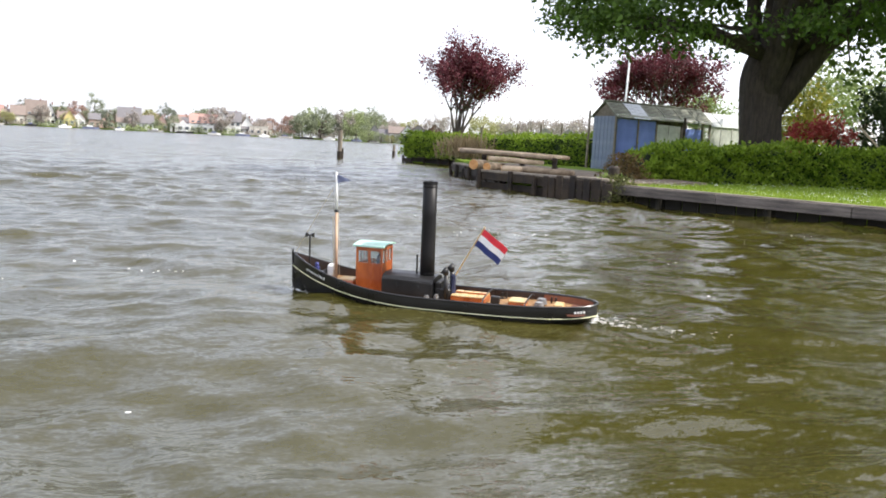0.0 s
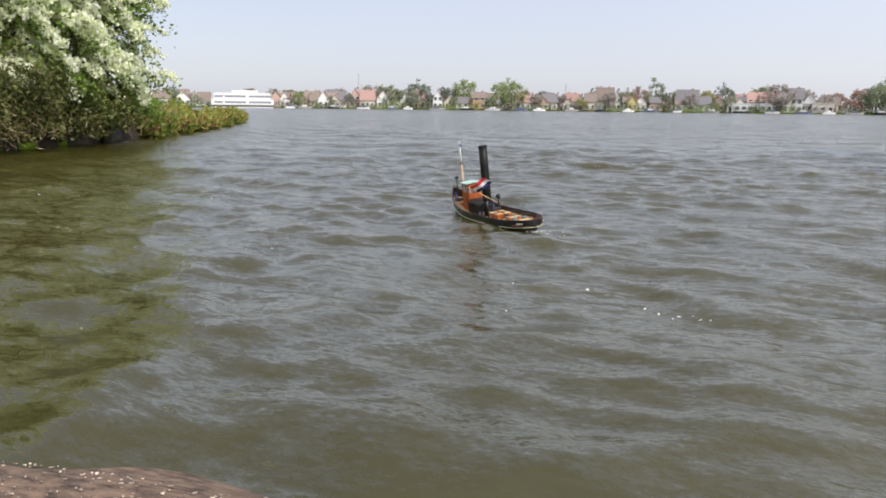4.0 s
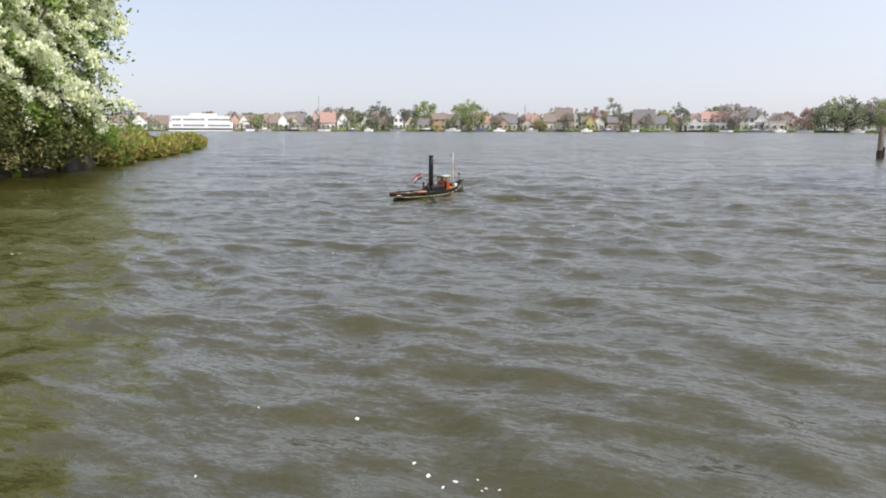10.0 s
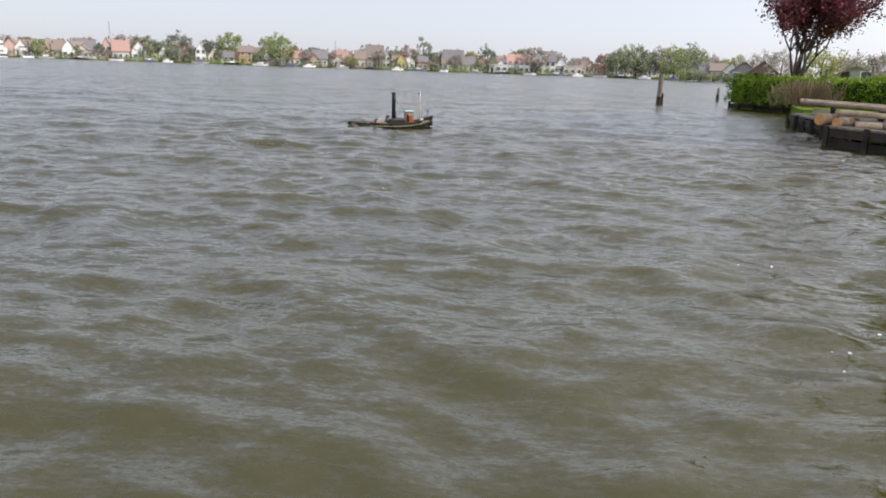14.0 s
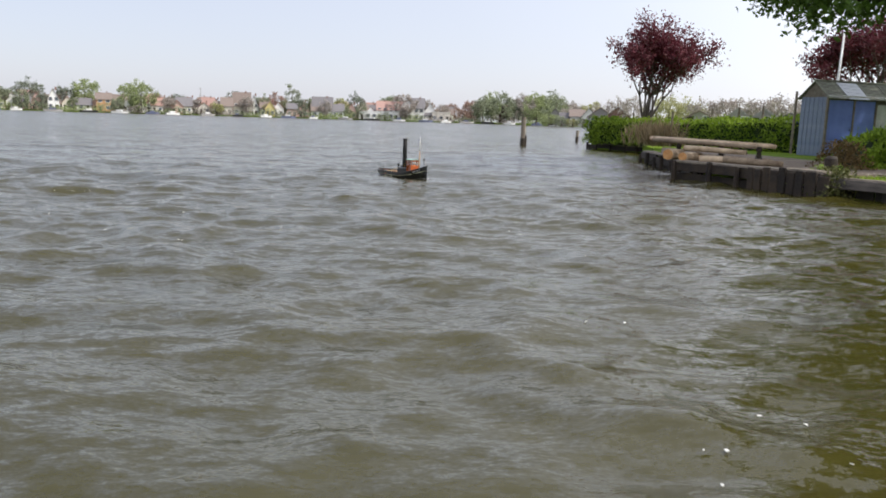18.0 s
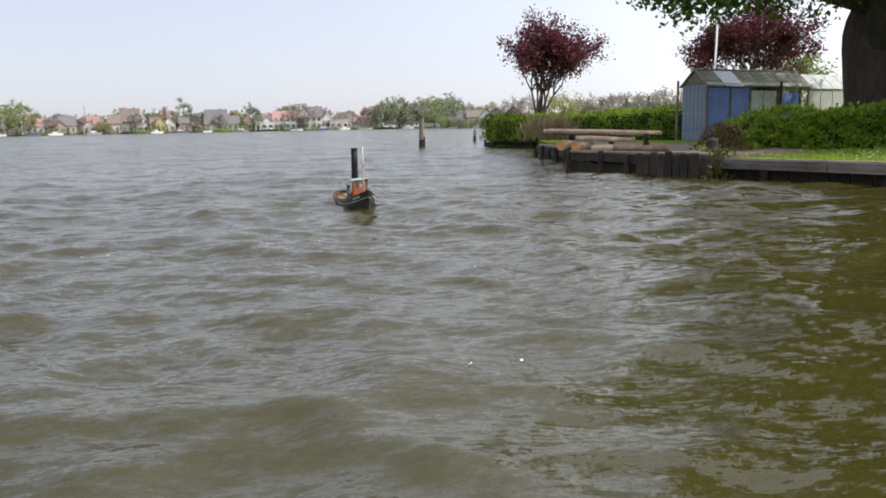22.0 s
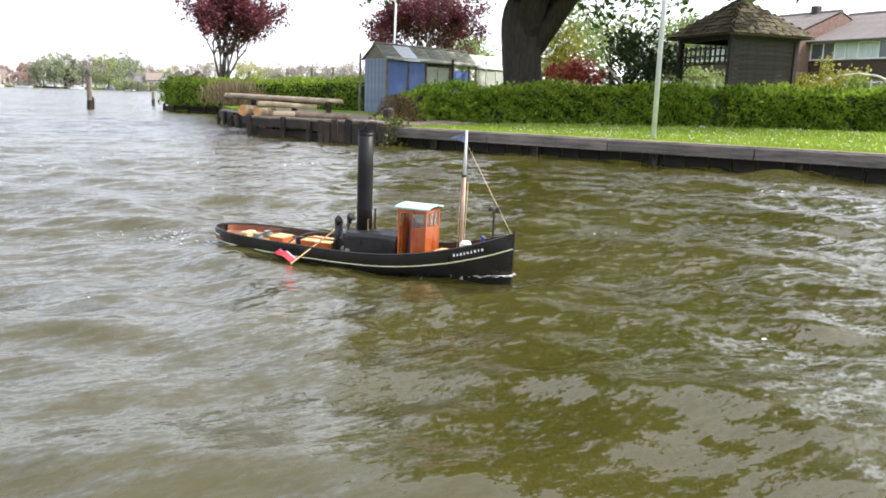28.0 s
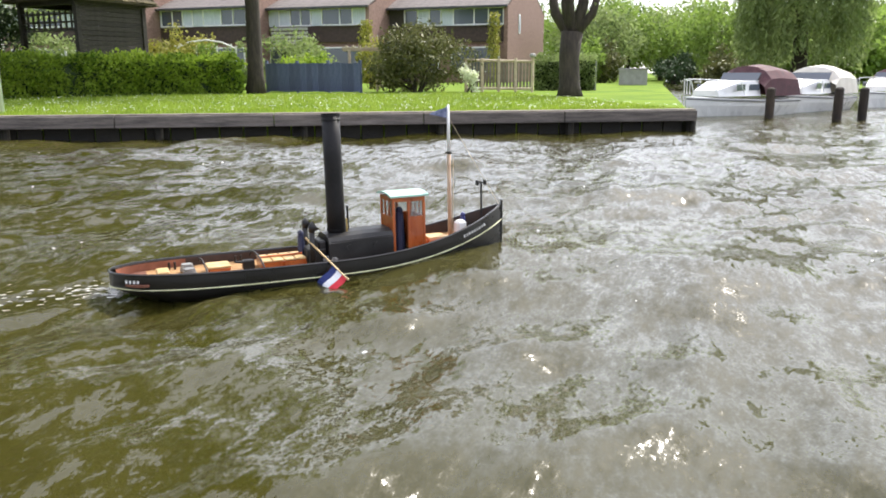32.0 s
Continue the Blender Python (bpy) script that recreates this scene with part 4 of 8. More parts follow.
    part("hatch_lid", bm, PINE, fore)
    bm = bmesh.new()
    ball(bm, (0.70, 0.055, 0.195), 0.012)
    rod(bm, (0.70, 0.055, 0.11), (0.70, 0.055, 0.185), 0.016, 0.013, 8)
    part("figurine", bm, surface("blue_figure", (0.03, 0.04, 0.16), (0.05, 0.06, 0.22), 12, 0.6, 0), t, "plain blue figure on the foredeck")
    # after deck: skylight, hatch, towing gear
    bm = bmesh.new()
    box(bm, (-0.19, 0, 0.070), (0.19, 0.14, 0.036), 0.004)
    sky_l = part("engine_skylight", bm, TEAK, t, "varnished engine skylight")
    for sg in (1, -1):
        for k in range(4):
            bm = bmesh.new()
            box(bm, (-0.19 - 0.072 + 0.048 * k, sg * 0.036, 0.092), (0.044, 0.072, 0.007), 0.002, Matrix.Identity(4))
            part("skylight_flap", bm, PINE, sky_l)
    bm = bmesh.new()
    rod(bm, (-0.283, 0, 0.099), (-0.097, 0, 0.099), 0.005, 0.005, 6)
    part("ridge", bm, TEAK, sky_l)
    bm = bmesh.new()
    pts = [(-0.292, BEAM * 0.9 * math.cos(a), 0.075 + 0.040 * math.sin(a)) for a in [math.pi * i / 10 for i in range(11)]]
    pipe(bm, pts, 0.004, 6)
    part("towing_arch", bm, BLACKIRON, t)
    bm = bmesh.new()
    box(bm, (-0.33, 0, 0.075), (0.05, 0.03, 0.04), 0.004)
    rod(bm, (-0.35, 0, 0.085), (-0.385, 0, 0.09), 0.006, 0.004, 8)
    part("towing_hook", bm, BLACKIRON, t)
    bm = bmesh.new()
    box(bm, (-0.455, 0, 0.066), (0.09, 0.105, 0.030), 0.004)
    hatch = part("after_hatch", bm, TEAK, t, "varnished after hatch")
    for sg in (1, -1):
        bm = bmesh.new()
        box(bm, (-0.455, sg * 0.027, 0.085), (0.094, 0.052, 0.008), 0.002)
        part("hatch_lid", bm, PINE, hatch)
    bm = bmesh.new()
    pts = [(-0.515, BEAM * 0.85 * math.cos(a), 0.075 + 0.032 * math.sin(a)) for a in [math.pi * i / 10 for i in range(11)]]
    pipe(bm, pts, 0.004, 6)
    part("towing_arch", bm, BLACKIRON, t)
    for y in (-0.05, 0.045):
        bm = bmesh.new()
        for k in range(3):
            bmesh.ops.create_cone(bm, cap_ends=True, segments=16, radius1=0.030 - 0.003 * k, radius2=0.029 - 0.003 * k, depth=0.009, matrix=Matrix.Translation((-0.575, y, 0.070 + 0.010 * k)))
        part("rope_coil", bm, STEEL, t, "grey coiled rope")
    bm = bmesh.new()
    box(bm, (-0.675, 0.0, 0.074), (0.05, 0.09, 0.028), 0.004)
    part("stern_locker", bm, PINE, t, "pale wooden locker")
    bm = bmesh.new()
    n = 14
    arc = [(-0.735 - 0.12 * math.sin(math.pi * i / n) * 0.9, 0.155 * math.cos(math.pi * i / n)) for i in range(n + 1)]
    prism(bm, arc, 0.058, 0.066)
    part("stern_grating", bm, surface("red_brown_deck", (0.10, 0.035, 0.02), (0.20, 0.08, 0.045), 12, 0.6, 0.1), t, "red-brown stern platform")
    for x, y in ((-0.63, 0.125), (-0.63, -0.125), (-0.35, 0.16), (-0.35, -0.16), (0.74, 0.045), (0.74, -0.045)):
        bm = bmesh.new()
        zb = deck(x / HALF)
        for dx in (-0.012, 0.012):
            rod(bm, (x + dx, y * 0.95, zb), (x + dx, y * 0.95, zb + 0.035), 0.005, 0.005, 8)
        part("bollard", bm, BLACKIRON, t)
    # name in plain bars on both bows, and on the counter
    for sg in (1, -1):
        for k in range(9):
            s = (0.625 + 0.0155 * k) / HALF
            z = (line_z(s) + sheer(s)) / 2 + 0.002
            bm = bmesh.new()
            box(bm, (0, 0, 0), (0.0062 if k % 2 else 0.0085, 0.0015, 0.0115 if k % 3 else 0.013), 0)
            y = side(s, z) + 0.0022
            y2 = side(s + 0.01, z) + 0.0022
            o = part("name_bar", bm, WHITE, t)
            o.matrix_basis = Matrix.Translation((HALF * s, sg * y, z)) @ Matrix.Rotation(sg * math.atan2(y2 - y, 0.01 * HALF), 4, "Z") @ Matrix.Rotation(-0.16, 4, "Y")
        for k in range(4):
            s = (-0.775 - 0.014 * k) / HALF
            z = sheer(s) - 0.026
            bm = bmesh.new()
            box(bm, (0, 0, 0), (0.009, 0.0015, 0.012), 0)
            o = part("name_bar", bm, WHITE, t)
            y, y2 = side(s, z) + 0.002, side(s + 0.01, z) + 0.002
            o.matrix_basis = Matrix.Translation((HALF * s, sg * y, z)) @ Matrix.Rotation(sg * math.atan2(y2 - y, 0.01 * HALF), 4, "Z")
    # ensign: staff with three stripes, hinged at the ventilator
    bm = bmesh.new()
    pipe(bm, [(0, 0, 0), (0, 0, 0.33)], [0.0042, 0.0032], 6)
    ball(bm, (0, 0, 0.333), 0.006, seg=8)
    ensign = part("flagstaff", bm, PINE, t, "slim varnished flagstaff")
    stripes = []
    for k, m in enumerate((FLAGRED, FLAGWHITE, FLAGBLUE)):
        bm = bmesh.new()
        z1, z0 = 0.325 - 0.035 * k, 0.325 - 0.035 * (k + 1)
        g = [(bm.verts.new((0.003 + 0.0150 * i, -0.016 * math.sin(i * 0.27) + 0.006 * math.sin(i * 0.9), z0 - 0.0012 * i * i / 6)), bm.verts.new((0.003 + 0.0150 * i, -0.016 * math.sin(i * 0.27 + 0.06) + 0.006 * math.sin(i * 0.9 + 0.3), z1 - 0.0012 * i * i / 6))) for i in range(12)]
        for i in range(11):
            bm.faces.new((g[i][0], g[i + 1][0], g[i + 1][1], g[i][1]))
        e = bmesh.ops.extrude_face_region(bm, geom=bm.faces[:])
        bmesh.ops.translate(bm, verts=[v for v in e["geom"] if isinstance(v, bmesh.types.BMVert)], vec=(0, 0.0014, 0))
        stripes.append(part("stripe", bm, m, ensign, ("red", "white", "dark blue")[k] + " flag stripe"))
    return t, ensign, stripes


def wheelhouse(t):
    x0, x1, w, z0, z1 = 0.302, 0.446, 0.078, 0.058, 0.318
    bm = bmesh.new()
    # lower panels
    box(bm, ((x0 + x1) / 2, w, 0.145), (x1 - x0, 0.006, 0.175), 0.001)
    box(bm, (x1, 0, 0.145), (0.006, 2 * w - 0.008, 0.175), 0.001)
    box(bm, (x0, 0, 0.145), (0.006, 2 * w - 0.008, 0.175), 0.001)
    box(bm, (x1 - 0.036, -w, 0.145), (0.072, 0.006, 0.175), 0.001)
    body = part("wheelhouse", bm, TEAK, t, "varnished mahogany wheelhouse")
    # window posts and top rail
    for x in (x0, (x0 + x1) / 2, x1):
        for y in (-w, w):
            bm = bmesh.new()
            box(bm, (x, y, 0.190), (0.012, 0.011, 0.262), 0.002)
            part("corner_post", bm, TEAK, body)
    for y in (-0.026, 0.026):
        for x in (x0, x1):
            bm = bmesh.new()
            box(bm, (x, y, 0.270), (0.008, 0.009, 0.08), 0.001)
            part("mullion", bm, TEAK, body)
    for y in (-w, w):
        bm = bmesh.new()
        box(bm, ((x0 + x1) / 2, y, 0.310), (x1 - x0 + 0.006, 0.010, 0.018), 0.001)
        part("top_rail", bm, TEAK, body)
    for x in (x0, x1):
        bm = bmesh.new()
        box(bm, (x, 0, 0.310), (0.010, 2 * w - 0.012, 0.018), 0.001)
        part("top_rail", bm, TEAK, body)
    # panes
    pane = surface("wheelhouse_pane", (0.8, 0.85, 0.85), (0.85, 0.9, 0.9), 9, 0.14, 0, spec=0.8)
    pane.node_tree.nodes["Principled BSDF"].inputs["Transmission Weight"].default_value = 0.9
    pane.node_tree.nodes["Principled BSDF"].inputs["IOR"].default_value = 1.15
    for y in (-0.051, 0.0, 0.051):
        bm = bmesh.new()
        box(bm, (x1 - 0.001, y, 0.267), (0.002, 0.040, 0.066), 0)
        part("pane", bm, pane, body)
        bm = bmesh.new()
        box(bm, (x0 + 0.001, y, 0.267), (0.002, 0.040, 0.066), 0)
        part("pane", bm, pane, body)
    for x, y in ((x0 + 0.041, w), (x1 - 0.041, w), (x1 - 0.041, -w)):
        bm = bmesh.new()
        box(bm, (x, y, 0.267), (0.064, 0.002, 0.066), 0)
        part("pane", bm, pane, body)
    # open door, hooked back against the side
    bm = bmesh.new()
    box(bm, (0.012, -0.036, 0.175), (0.005, 0.068, 0.23), 0.001)
    door = part("door", bm, TEAK, body, "varnished wheelhouse door swung inwards")
    door.matrix_basis = pose(0.324, -w + 0.008, 0.0, 0, 0, 180)
    bm = bmesh.new()
    rod(bm, (0.008, -0.062, 0.17), (0.018, -0.062, 0.17), 0.004, 0.004, 8)
    part("door_knob", bm, BRASS, door)
    # roof with rounded camber
    bm = bmesh.new()
    g = []
    for i in range(9):
        y = -0.096 + 0.024 * i
        zz = 0.322 + 0.012 * (1 - (y / 0.096) ** 2)
        g.append([bm.verts.new((x0 - 0.018, y, zz)), bm.verts.new((x1 + 0.020, y, zz)), bm.verts.new((x1 + 0.020, y, zz + 0.008)), bm.verts.new((x0 - 0.018, y, zz + 0.008))])
    for i in range(8):
        for k in range(4):
            bm.faces.new((g[i][k], g[i][(k + 1) % 4], g[i + 1][(k + 1) % 4], g[i + 1][k]))
    bm.faces.new(g[0]), bm.faces.new(g[-1][::-1])
    bmesh.ops.recalc_face_normals(bm, faces=bm.faces)
    part("roof", bm, ROOFWHITE, body, "pale green cambered roof")
    bm = bmesh.new()
    ball(bm, (0.35, -0.02, 0.255), 0.017)
    rod(bm, (0.35, -0.02, 0.060), (0.35, -0.02, 0.245), 0.026, 0.018, 10)
    part("figurine", bm, DOLL, body, "plain dark figure inside the wheelhouse")
    bm = bmesh.new()
    bmesh.ops.create_cone(bm, cap_ends=False, segments=16, radius1=0.026, radius2=0.026, depth=0.005, matrix=Matrix.Translation((0.42, 0, 0.17)) @ Matrix.Rotation(math.pi / 2, 4, "Y"))
    part("wheel", bm, BRASS, body)


def wake():
    """Churned water that goes with the tug: a small bow wave and the wash astern."""
    r = np.random.default_rng(5)
    w = thing("wake", (0, 0, 0), "white broken water along the tug's bow and stern", "wake")
    bm = bmesh.new()
    for sg in (1, -1):
        for i in range(46):
            q = r.uniform() ** 2
            x = 0.885 - 0.42 * q
            p = Vector((x, sg * (side(min(x / HALF, 0.995), 0.012) + 0.012 + 0.07 * q + abs(r.normal()) * (0.008 + 0.03 * q)), 0.016 - 0.008 * q + r.normal() * 0.003))
            ball(bm, p, r.uniform(0.0012, 0.0034) * (1 - 0.6 * q), (3.4, 1.3, 0.5), 6)
    part("bow_wave", bm, FOAM, w)["kind"] = "stuff"
    bm = bmesh.new()
    for i in range(130):
        q = r.uniform(0, 1) ** 2.6
        p = Vector((-0.86 - 0.75 * q, r.normal() * (0.045 + 0.09 * q), 0.010 + r.normal() * 0.004))
        ball(bm, p, r.uniform(0.0014, 0.0036) * (1 - 0.5 * q), (5.5, 1.1, 0.3), 6)
    part("stern_wash", bm, FOAM, w)["kind"] = "stuff"
    # the smooth swell that trails from bow and stern in a V
    n = 90
    gx, gy = np.meshgrid(np.linspace(-3.4, 1.0, n), np.linspace(-1.5, 1.5, n))
    z = np.full(gx.shape, -0.05)
    for x0, amp, cone in ((0.88, 0.030, 0.34), (-0.80, 0.034, 0.36)):
        back = x0 - gx
        arm = np.abs(gy) - cone * back
        rise = amp * np.exp(-(arm / (0.07 + 0.035 * np.clip(back, 0, 9))) ** 2) * np.exp(-np.clip(back, 0, 9) / 1.5) * (back > 0.0)
        z += rise * 1.5 * np.clip(back / 0.3, 0, 1)
        if x0 < 0:
            z += 0.022 * np.exp(-(gy / (0.10 + 0.05 * np.clip(back, 0, 9))) ** 2) * np.exp(-np.clip(back, 0, 9) / 1.2) * np.clip((back - 0.1) / 0.4, 0, 1) * (0.8 + 0.4 * np.sin(gx * 17) * np.cos(gy * 20))
    i = np.arange(n * n).reshape(n, n)
    f = np.stack([i[:-1, :-1].ravel(), i[:-1, 1:].ravel(), i[1:, 1:].ravel(), i[1:, :-1].ravel()], 1)
    raw("swell", np.stack([gx.ravel(), gy.ravel(), z.ravel()], 1), f, WATER, w, "smooth swell trailing from the hull", smooth=True)
    return w


tug, ensign, stripes = model_tug()
tug_wake = wake()


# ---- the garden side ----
def hedge(name, line, base, tops, thick, n, leaf, material, label, seed, core=HEDGESHADE):
    """A clipped hedge along a line of (x, y): a core coloured for inner shade, and leaves all over it."""
    t = thing(name, (line[0][0], line[0][1], base), label, "hedge")
    o = Vector((line[0][0], line[0][1]))
    p = [Vector(q) - o for q in line]
    r = np.random.default_rng(seed)
    bm = bmesh.new()
    prev = None
    seglen = [(p[i + 1] - p[i]).length for i in range(len(p) - 1)]
    for i, q in enumerate(p):
        d = (p[min(i + 1, len(p) - 1)] - p[max(i - 1, 0)]).normalized()
        nrm = Vector((-d.y, d.x))
        h = tops[i] - base - 0.05
        a, b = q + nrm * 0.06, q + nrm * (thick - 0.06)
        ring = [bm.verts.new((a.x, a.y, 0)), bm.verts.new((a.x, a.y, h)), bm.verts.new((b.x, b.y, h)), bm.verts.new((b.x, b.y, 0))]
        if prev:
            for k in range(3):
                bm.faces.new((prev[k], ring[k], ring[k + 1], prev[k + 1]))
        else:
            bm.faces.new(ring)
        prev = ring
    bm.faces.new(prev[::-1])
    bmesh.ops.recalc_face_normals(bm, faces=bm.faces)
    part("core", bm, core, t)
    u = r.uniform(0, 1, n) * sum(seglen)
    cum = np.concatenate([[0], np.cumsum(seglen)])
    i = np.clip(np.searchsorted(cum, u) - 1, 0, len(seglen) - 1)
    f = (u - cum[i]) / np.array(seglen)[i]
    P = np.array([[q.x, q.y] for q in p])
    base_xy = P[i] * (1 - f)[:, None] + P[i + 1] * f[:, None]
    dirs = np.array([[(p[k + 1] - p[k]).normalized().x, (p[k + 1] - p[k]).normalized().y] for k in range(len(seglen))])[i]
    nr = np.stack([-dirs[:, 1], dirs[:, 0]], 1)
    H = np.array(tops)[i] * (1 - f) + np.array(tops)[i + 1] * f - base
    lump = np.sin(u * 3.1 + 2 * np.sin(u * 0.7)) * np.sin(u * 7.3 + 1)
    bulge = 0.05 * np.sin(u * 2.1) + 0.04 * np.sin(u * 5.3 + 1) + 0.05 * lump + np.abs(r.normal(size=n)) * 0.07 - 0.02
    face = r.uniform(0, 1, n)
    v = r.uniform(0.0, 1.0, n)
    bulge += 0.08 * np.sin(u * 4.7 + 3 * v) * np.sin(v * 8 + u * 2.3) + 0.05 * np.sin(u * 11 + 5 * v) * np.sin(v * 15 + u * 3.1)
    side_ = np.where(face < 0.55, 0.0, np.where(face < 0.7, thick, -1.0))
    off = np.where(side_ >= 0, side_ + np.where(side_ > 0, 1, -1) * bulge, v * thick)
    zz = np.where(side_ >= 0, v * H, H + bulge * 0.8)
    c = np.concatenate([base_xy + nr * off[:, None], zz[:, None]], 1)
    out = np.concatenate([nr * np.where(side_ > 0, 1, np.where(side_ < 0, 0, -1))[:, None], np.where(side_ < 0, 1.0, 0.35)[:, None]], 1)
    leaves("leafage", c, leaf, material, t, out=out)
    return t


def plank_wall(t, a, b, z0, z1, width, material, name="plank", gap=0.012, depth=0.022, top_wave=0.0):
    """Upright boards from a to b in the thing's space."""
    a, b = Vector(a), Vector(b)
    d = b - a
    n = max(1, round(d.length / width))
    w = d.length / n
    bm = bmesh.new()
    box(bm, (0, 0, (z0 + z1) / 2), (w - gap, depth, z1 - z0), 0.003)
    first = part(name, bm, material, t)
    ang = math.atan2(d.y, d.x)
    for i in range(n):
        q = a + d * ((i + 0.5) / n)
        m = Matrix.Translation((q.x, q.y, top_wave * math.sin(i * 1.7))) @ Matrix.Rotation(ang, 4, "Z")
        if i == 0:
            first.matrix_basis = m
        else:
            shared(name, first.data, t, m)
    return n


def shed():
    """A row of low boat sheds ending in a greenhouse."""
    a, b = Vector((12.35, 22.98)), Vector((19.95, 25.60))
    d = b - a
    L, turn = d.length, math.degrees(math.atan2(d.y, d.x))
    dep = 0.98
    t = thing("shed", (a.x, a.y, LAWN_Z), "low grey plank shed with blue doors and a mossy roof", "shed", turn=turn)
    ev, rg = 1.74, 2.20
    S = L * 0.60
    plank_wall(t, (0, 0), (0, dep), 0, ev, 0.16, GREYBLUE)
    plank_wall(t, (0, dep), (S, dep), 0, ev, 0.25, OLDWOOD)
    bm = bmesh.new()
    vs = [bm.verts.new(p) for p in ((0, -0.02, ev), (0, dep + 0.02, ev), (0, dep / 2, rg - 0.03), (0.03, -0.02, ev), (0.03, dep + 0.02, ev), (0.03, dep / 2, rg - 0.03))]
    bm.faces.new(vs[:3]), bm.faces.new(vs[3:][::-1])
    for i in range(3):
        bm.faces.new((vs[i], vs[(i + 1) % 3], vs[3 + (i + 1) % 3], vs[3 + i]))
    part("gable", bm, OLDWOOD, t)
    # blue doors, whitewashed window bay, post, third door
    for x0, x1, m, nm, z1 in ((0.06, 1.02, BLUE, "door", 1.66), (1.08, 1.92, BLUE, "door", 1.66), (3.42, 4.36, BLUE, "door", 1.50)):
        bm = bmesh.new()
        box(bm, ((x0 + x1) / 2, 0, (0.06 + z1) / 2), (x1 - x0, 0.035, z1 - 0.06), 0.004)
        o = part(nm, bm, m, t, "faded blue plank door")
        for k in (0.3, 0.8):
            bm = bmesh.new()
            box(bm, ((x0 + x1) / 2, -0.022, 0.06 + (z1 - 0.06) * k), (x1 - x0 - 0.06, 0.012, 0.07), 0.002)
            part("ledge", bm, m, o)
        bm = bmesh.new()
        rod(bm, (x1 - 0.08, -0.03, 0.8), (x1 - 0.08, -0.05, 0.8), 0.018, 0.018, 8)
        part("handle", bm, BLACKIRON, o)
    bm = bmesh.new()
    box(bm, (2.62, 0, 0.40), (1.28, 0.03, 0.8), 0.003)
    part("low_panel", bm, OLDWOOD, t)
    for k in range(2):
        bm = bmesh.new()
        box(bm, (2.30 + 0.62 * k, 0, 1.20), (0.58, 0.02, 0.74), 0.002)
        part("pane", bm, GLAZE, t, "dusty white pane")
    for x in (0.0, 1.05, 1.96, 3.32, 4.42, S):
        bm = bmesh.new()
        box(bm, (x, -0.01, ev / 2), (0.07, 0.06, ev), 0.004)
        part("post", bm, OLDWOOD, t)
    bm = bmesh.new()
    rod(bm, (3.22, -0.18, 0), (3.22, -0.18, 1.86), 0.05, 0.045, 8)
    part("post", bm, DARKWOOD, t)
    bm = bmesh.new()
    box(bm, (S / 2, -0.03, ev + 0.02), (S, 0.05, 0.09), 0.004)
    part("eaves_board", bm, WHITE, t)
    # roof in lapped sheets
    slope = math.atan2(rg - ev, dep / 2)
    run = math.hypot(rg - ev, dep / 2 + 0.12)
    nx, rows = 6, 5
    wS = (S + 0.16) / nx
    bm = bmesh.new()
    box(bm, (0, 0, 0), (wS - 0.02, run / rows + 0.03, 0.022), 0.003)
    first = None
    for side_ in (-1, 1):
        for i in range(nx):
            for k in range(rows):
                y = dep / 2 + side_ * (dep / 2 + 0.10) * (k + 0.5) / rows
                z = rg - (rg - ev + 0.06) * (k + 0.5) / rows + 0.02
                m = Matrix.Translation((-0.08 + wS * (i + 0.5), y, z)) @ Matrix.Rotation(-side_ * slope + (0.06 * side_), 4, "X")
                clear = i == 1 and side_ == -1
                if first is None:
                    first = part("roof_sheet", bm, MOSSROOF, t)
                    first.matrix_basis = m
                elif clear:
                    b2 = bmesh.new()
                    box(b2, (0, 0, 0), (wS - 0.02, run / rows + 0.03, 0.022), 0.003)
                    o = part("roof_pane", b2, PERSPEX, t, "clouded plastic roof pane")
                    o.matrix_basis = m
                else:
                    shared("roof_sheet", first.data, t, m)
    bm = bmesh.new()
    rod(bm, (-0.08, dep / 2, rg + 0.035), (S + 0.08, dep / 2, rg + 0.035), 0.035, 0.035, 8)
    part("ridge", bm, MOSSROOF, t)
    # greenhouse
    g = thing("greenhouse", (a.x + d.x * 0.605, a.y + d.y * 0.605, LAWN_Z), "whitewashed glass greenhouse beside the shed", "greenhouse", turn=turn)
    G = L - S - 0.05
    for i in range(5):
        bm = bmesh.new()
        box(bm, (G * (i + 0.5) / 5, 0, 0.80), (G / 5 - 0.03, 0.012, 1.55), 0.002)
        part("pane", bm, GLAZE, g)
        for sd in (-1, 1):
            bm = bmesh.new()
            box(bm, (0, 0, 0), (G / 5 - 0.03, run - 0.02, 0.012), 0.002)
            o = part("pane", bm, GLAZE, g)
            o.matrix_basis = Matrix.Translation((G * (i + 0.5) / 5, dep / 2 + sd * (dep / 4 + 0.03), (ev + rg) / 2 - 0.07)) @ Matrix.Rotation(-sd * slope, 4, "X")
        bm = bmesh.new()
        box(bm, (G * (i + 1) / 5, -0.01, 0.83), (0.03, 0.03, 1.66), 0.002)
        part("bar", bm, WHITE, g)
    bm = bmesh.new()
    box(bm, (G, dep / 2, 0.85), (0.03, dep, 1.66), 0.003)
    part("end_wall", bm, GLAZE, g)


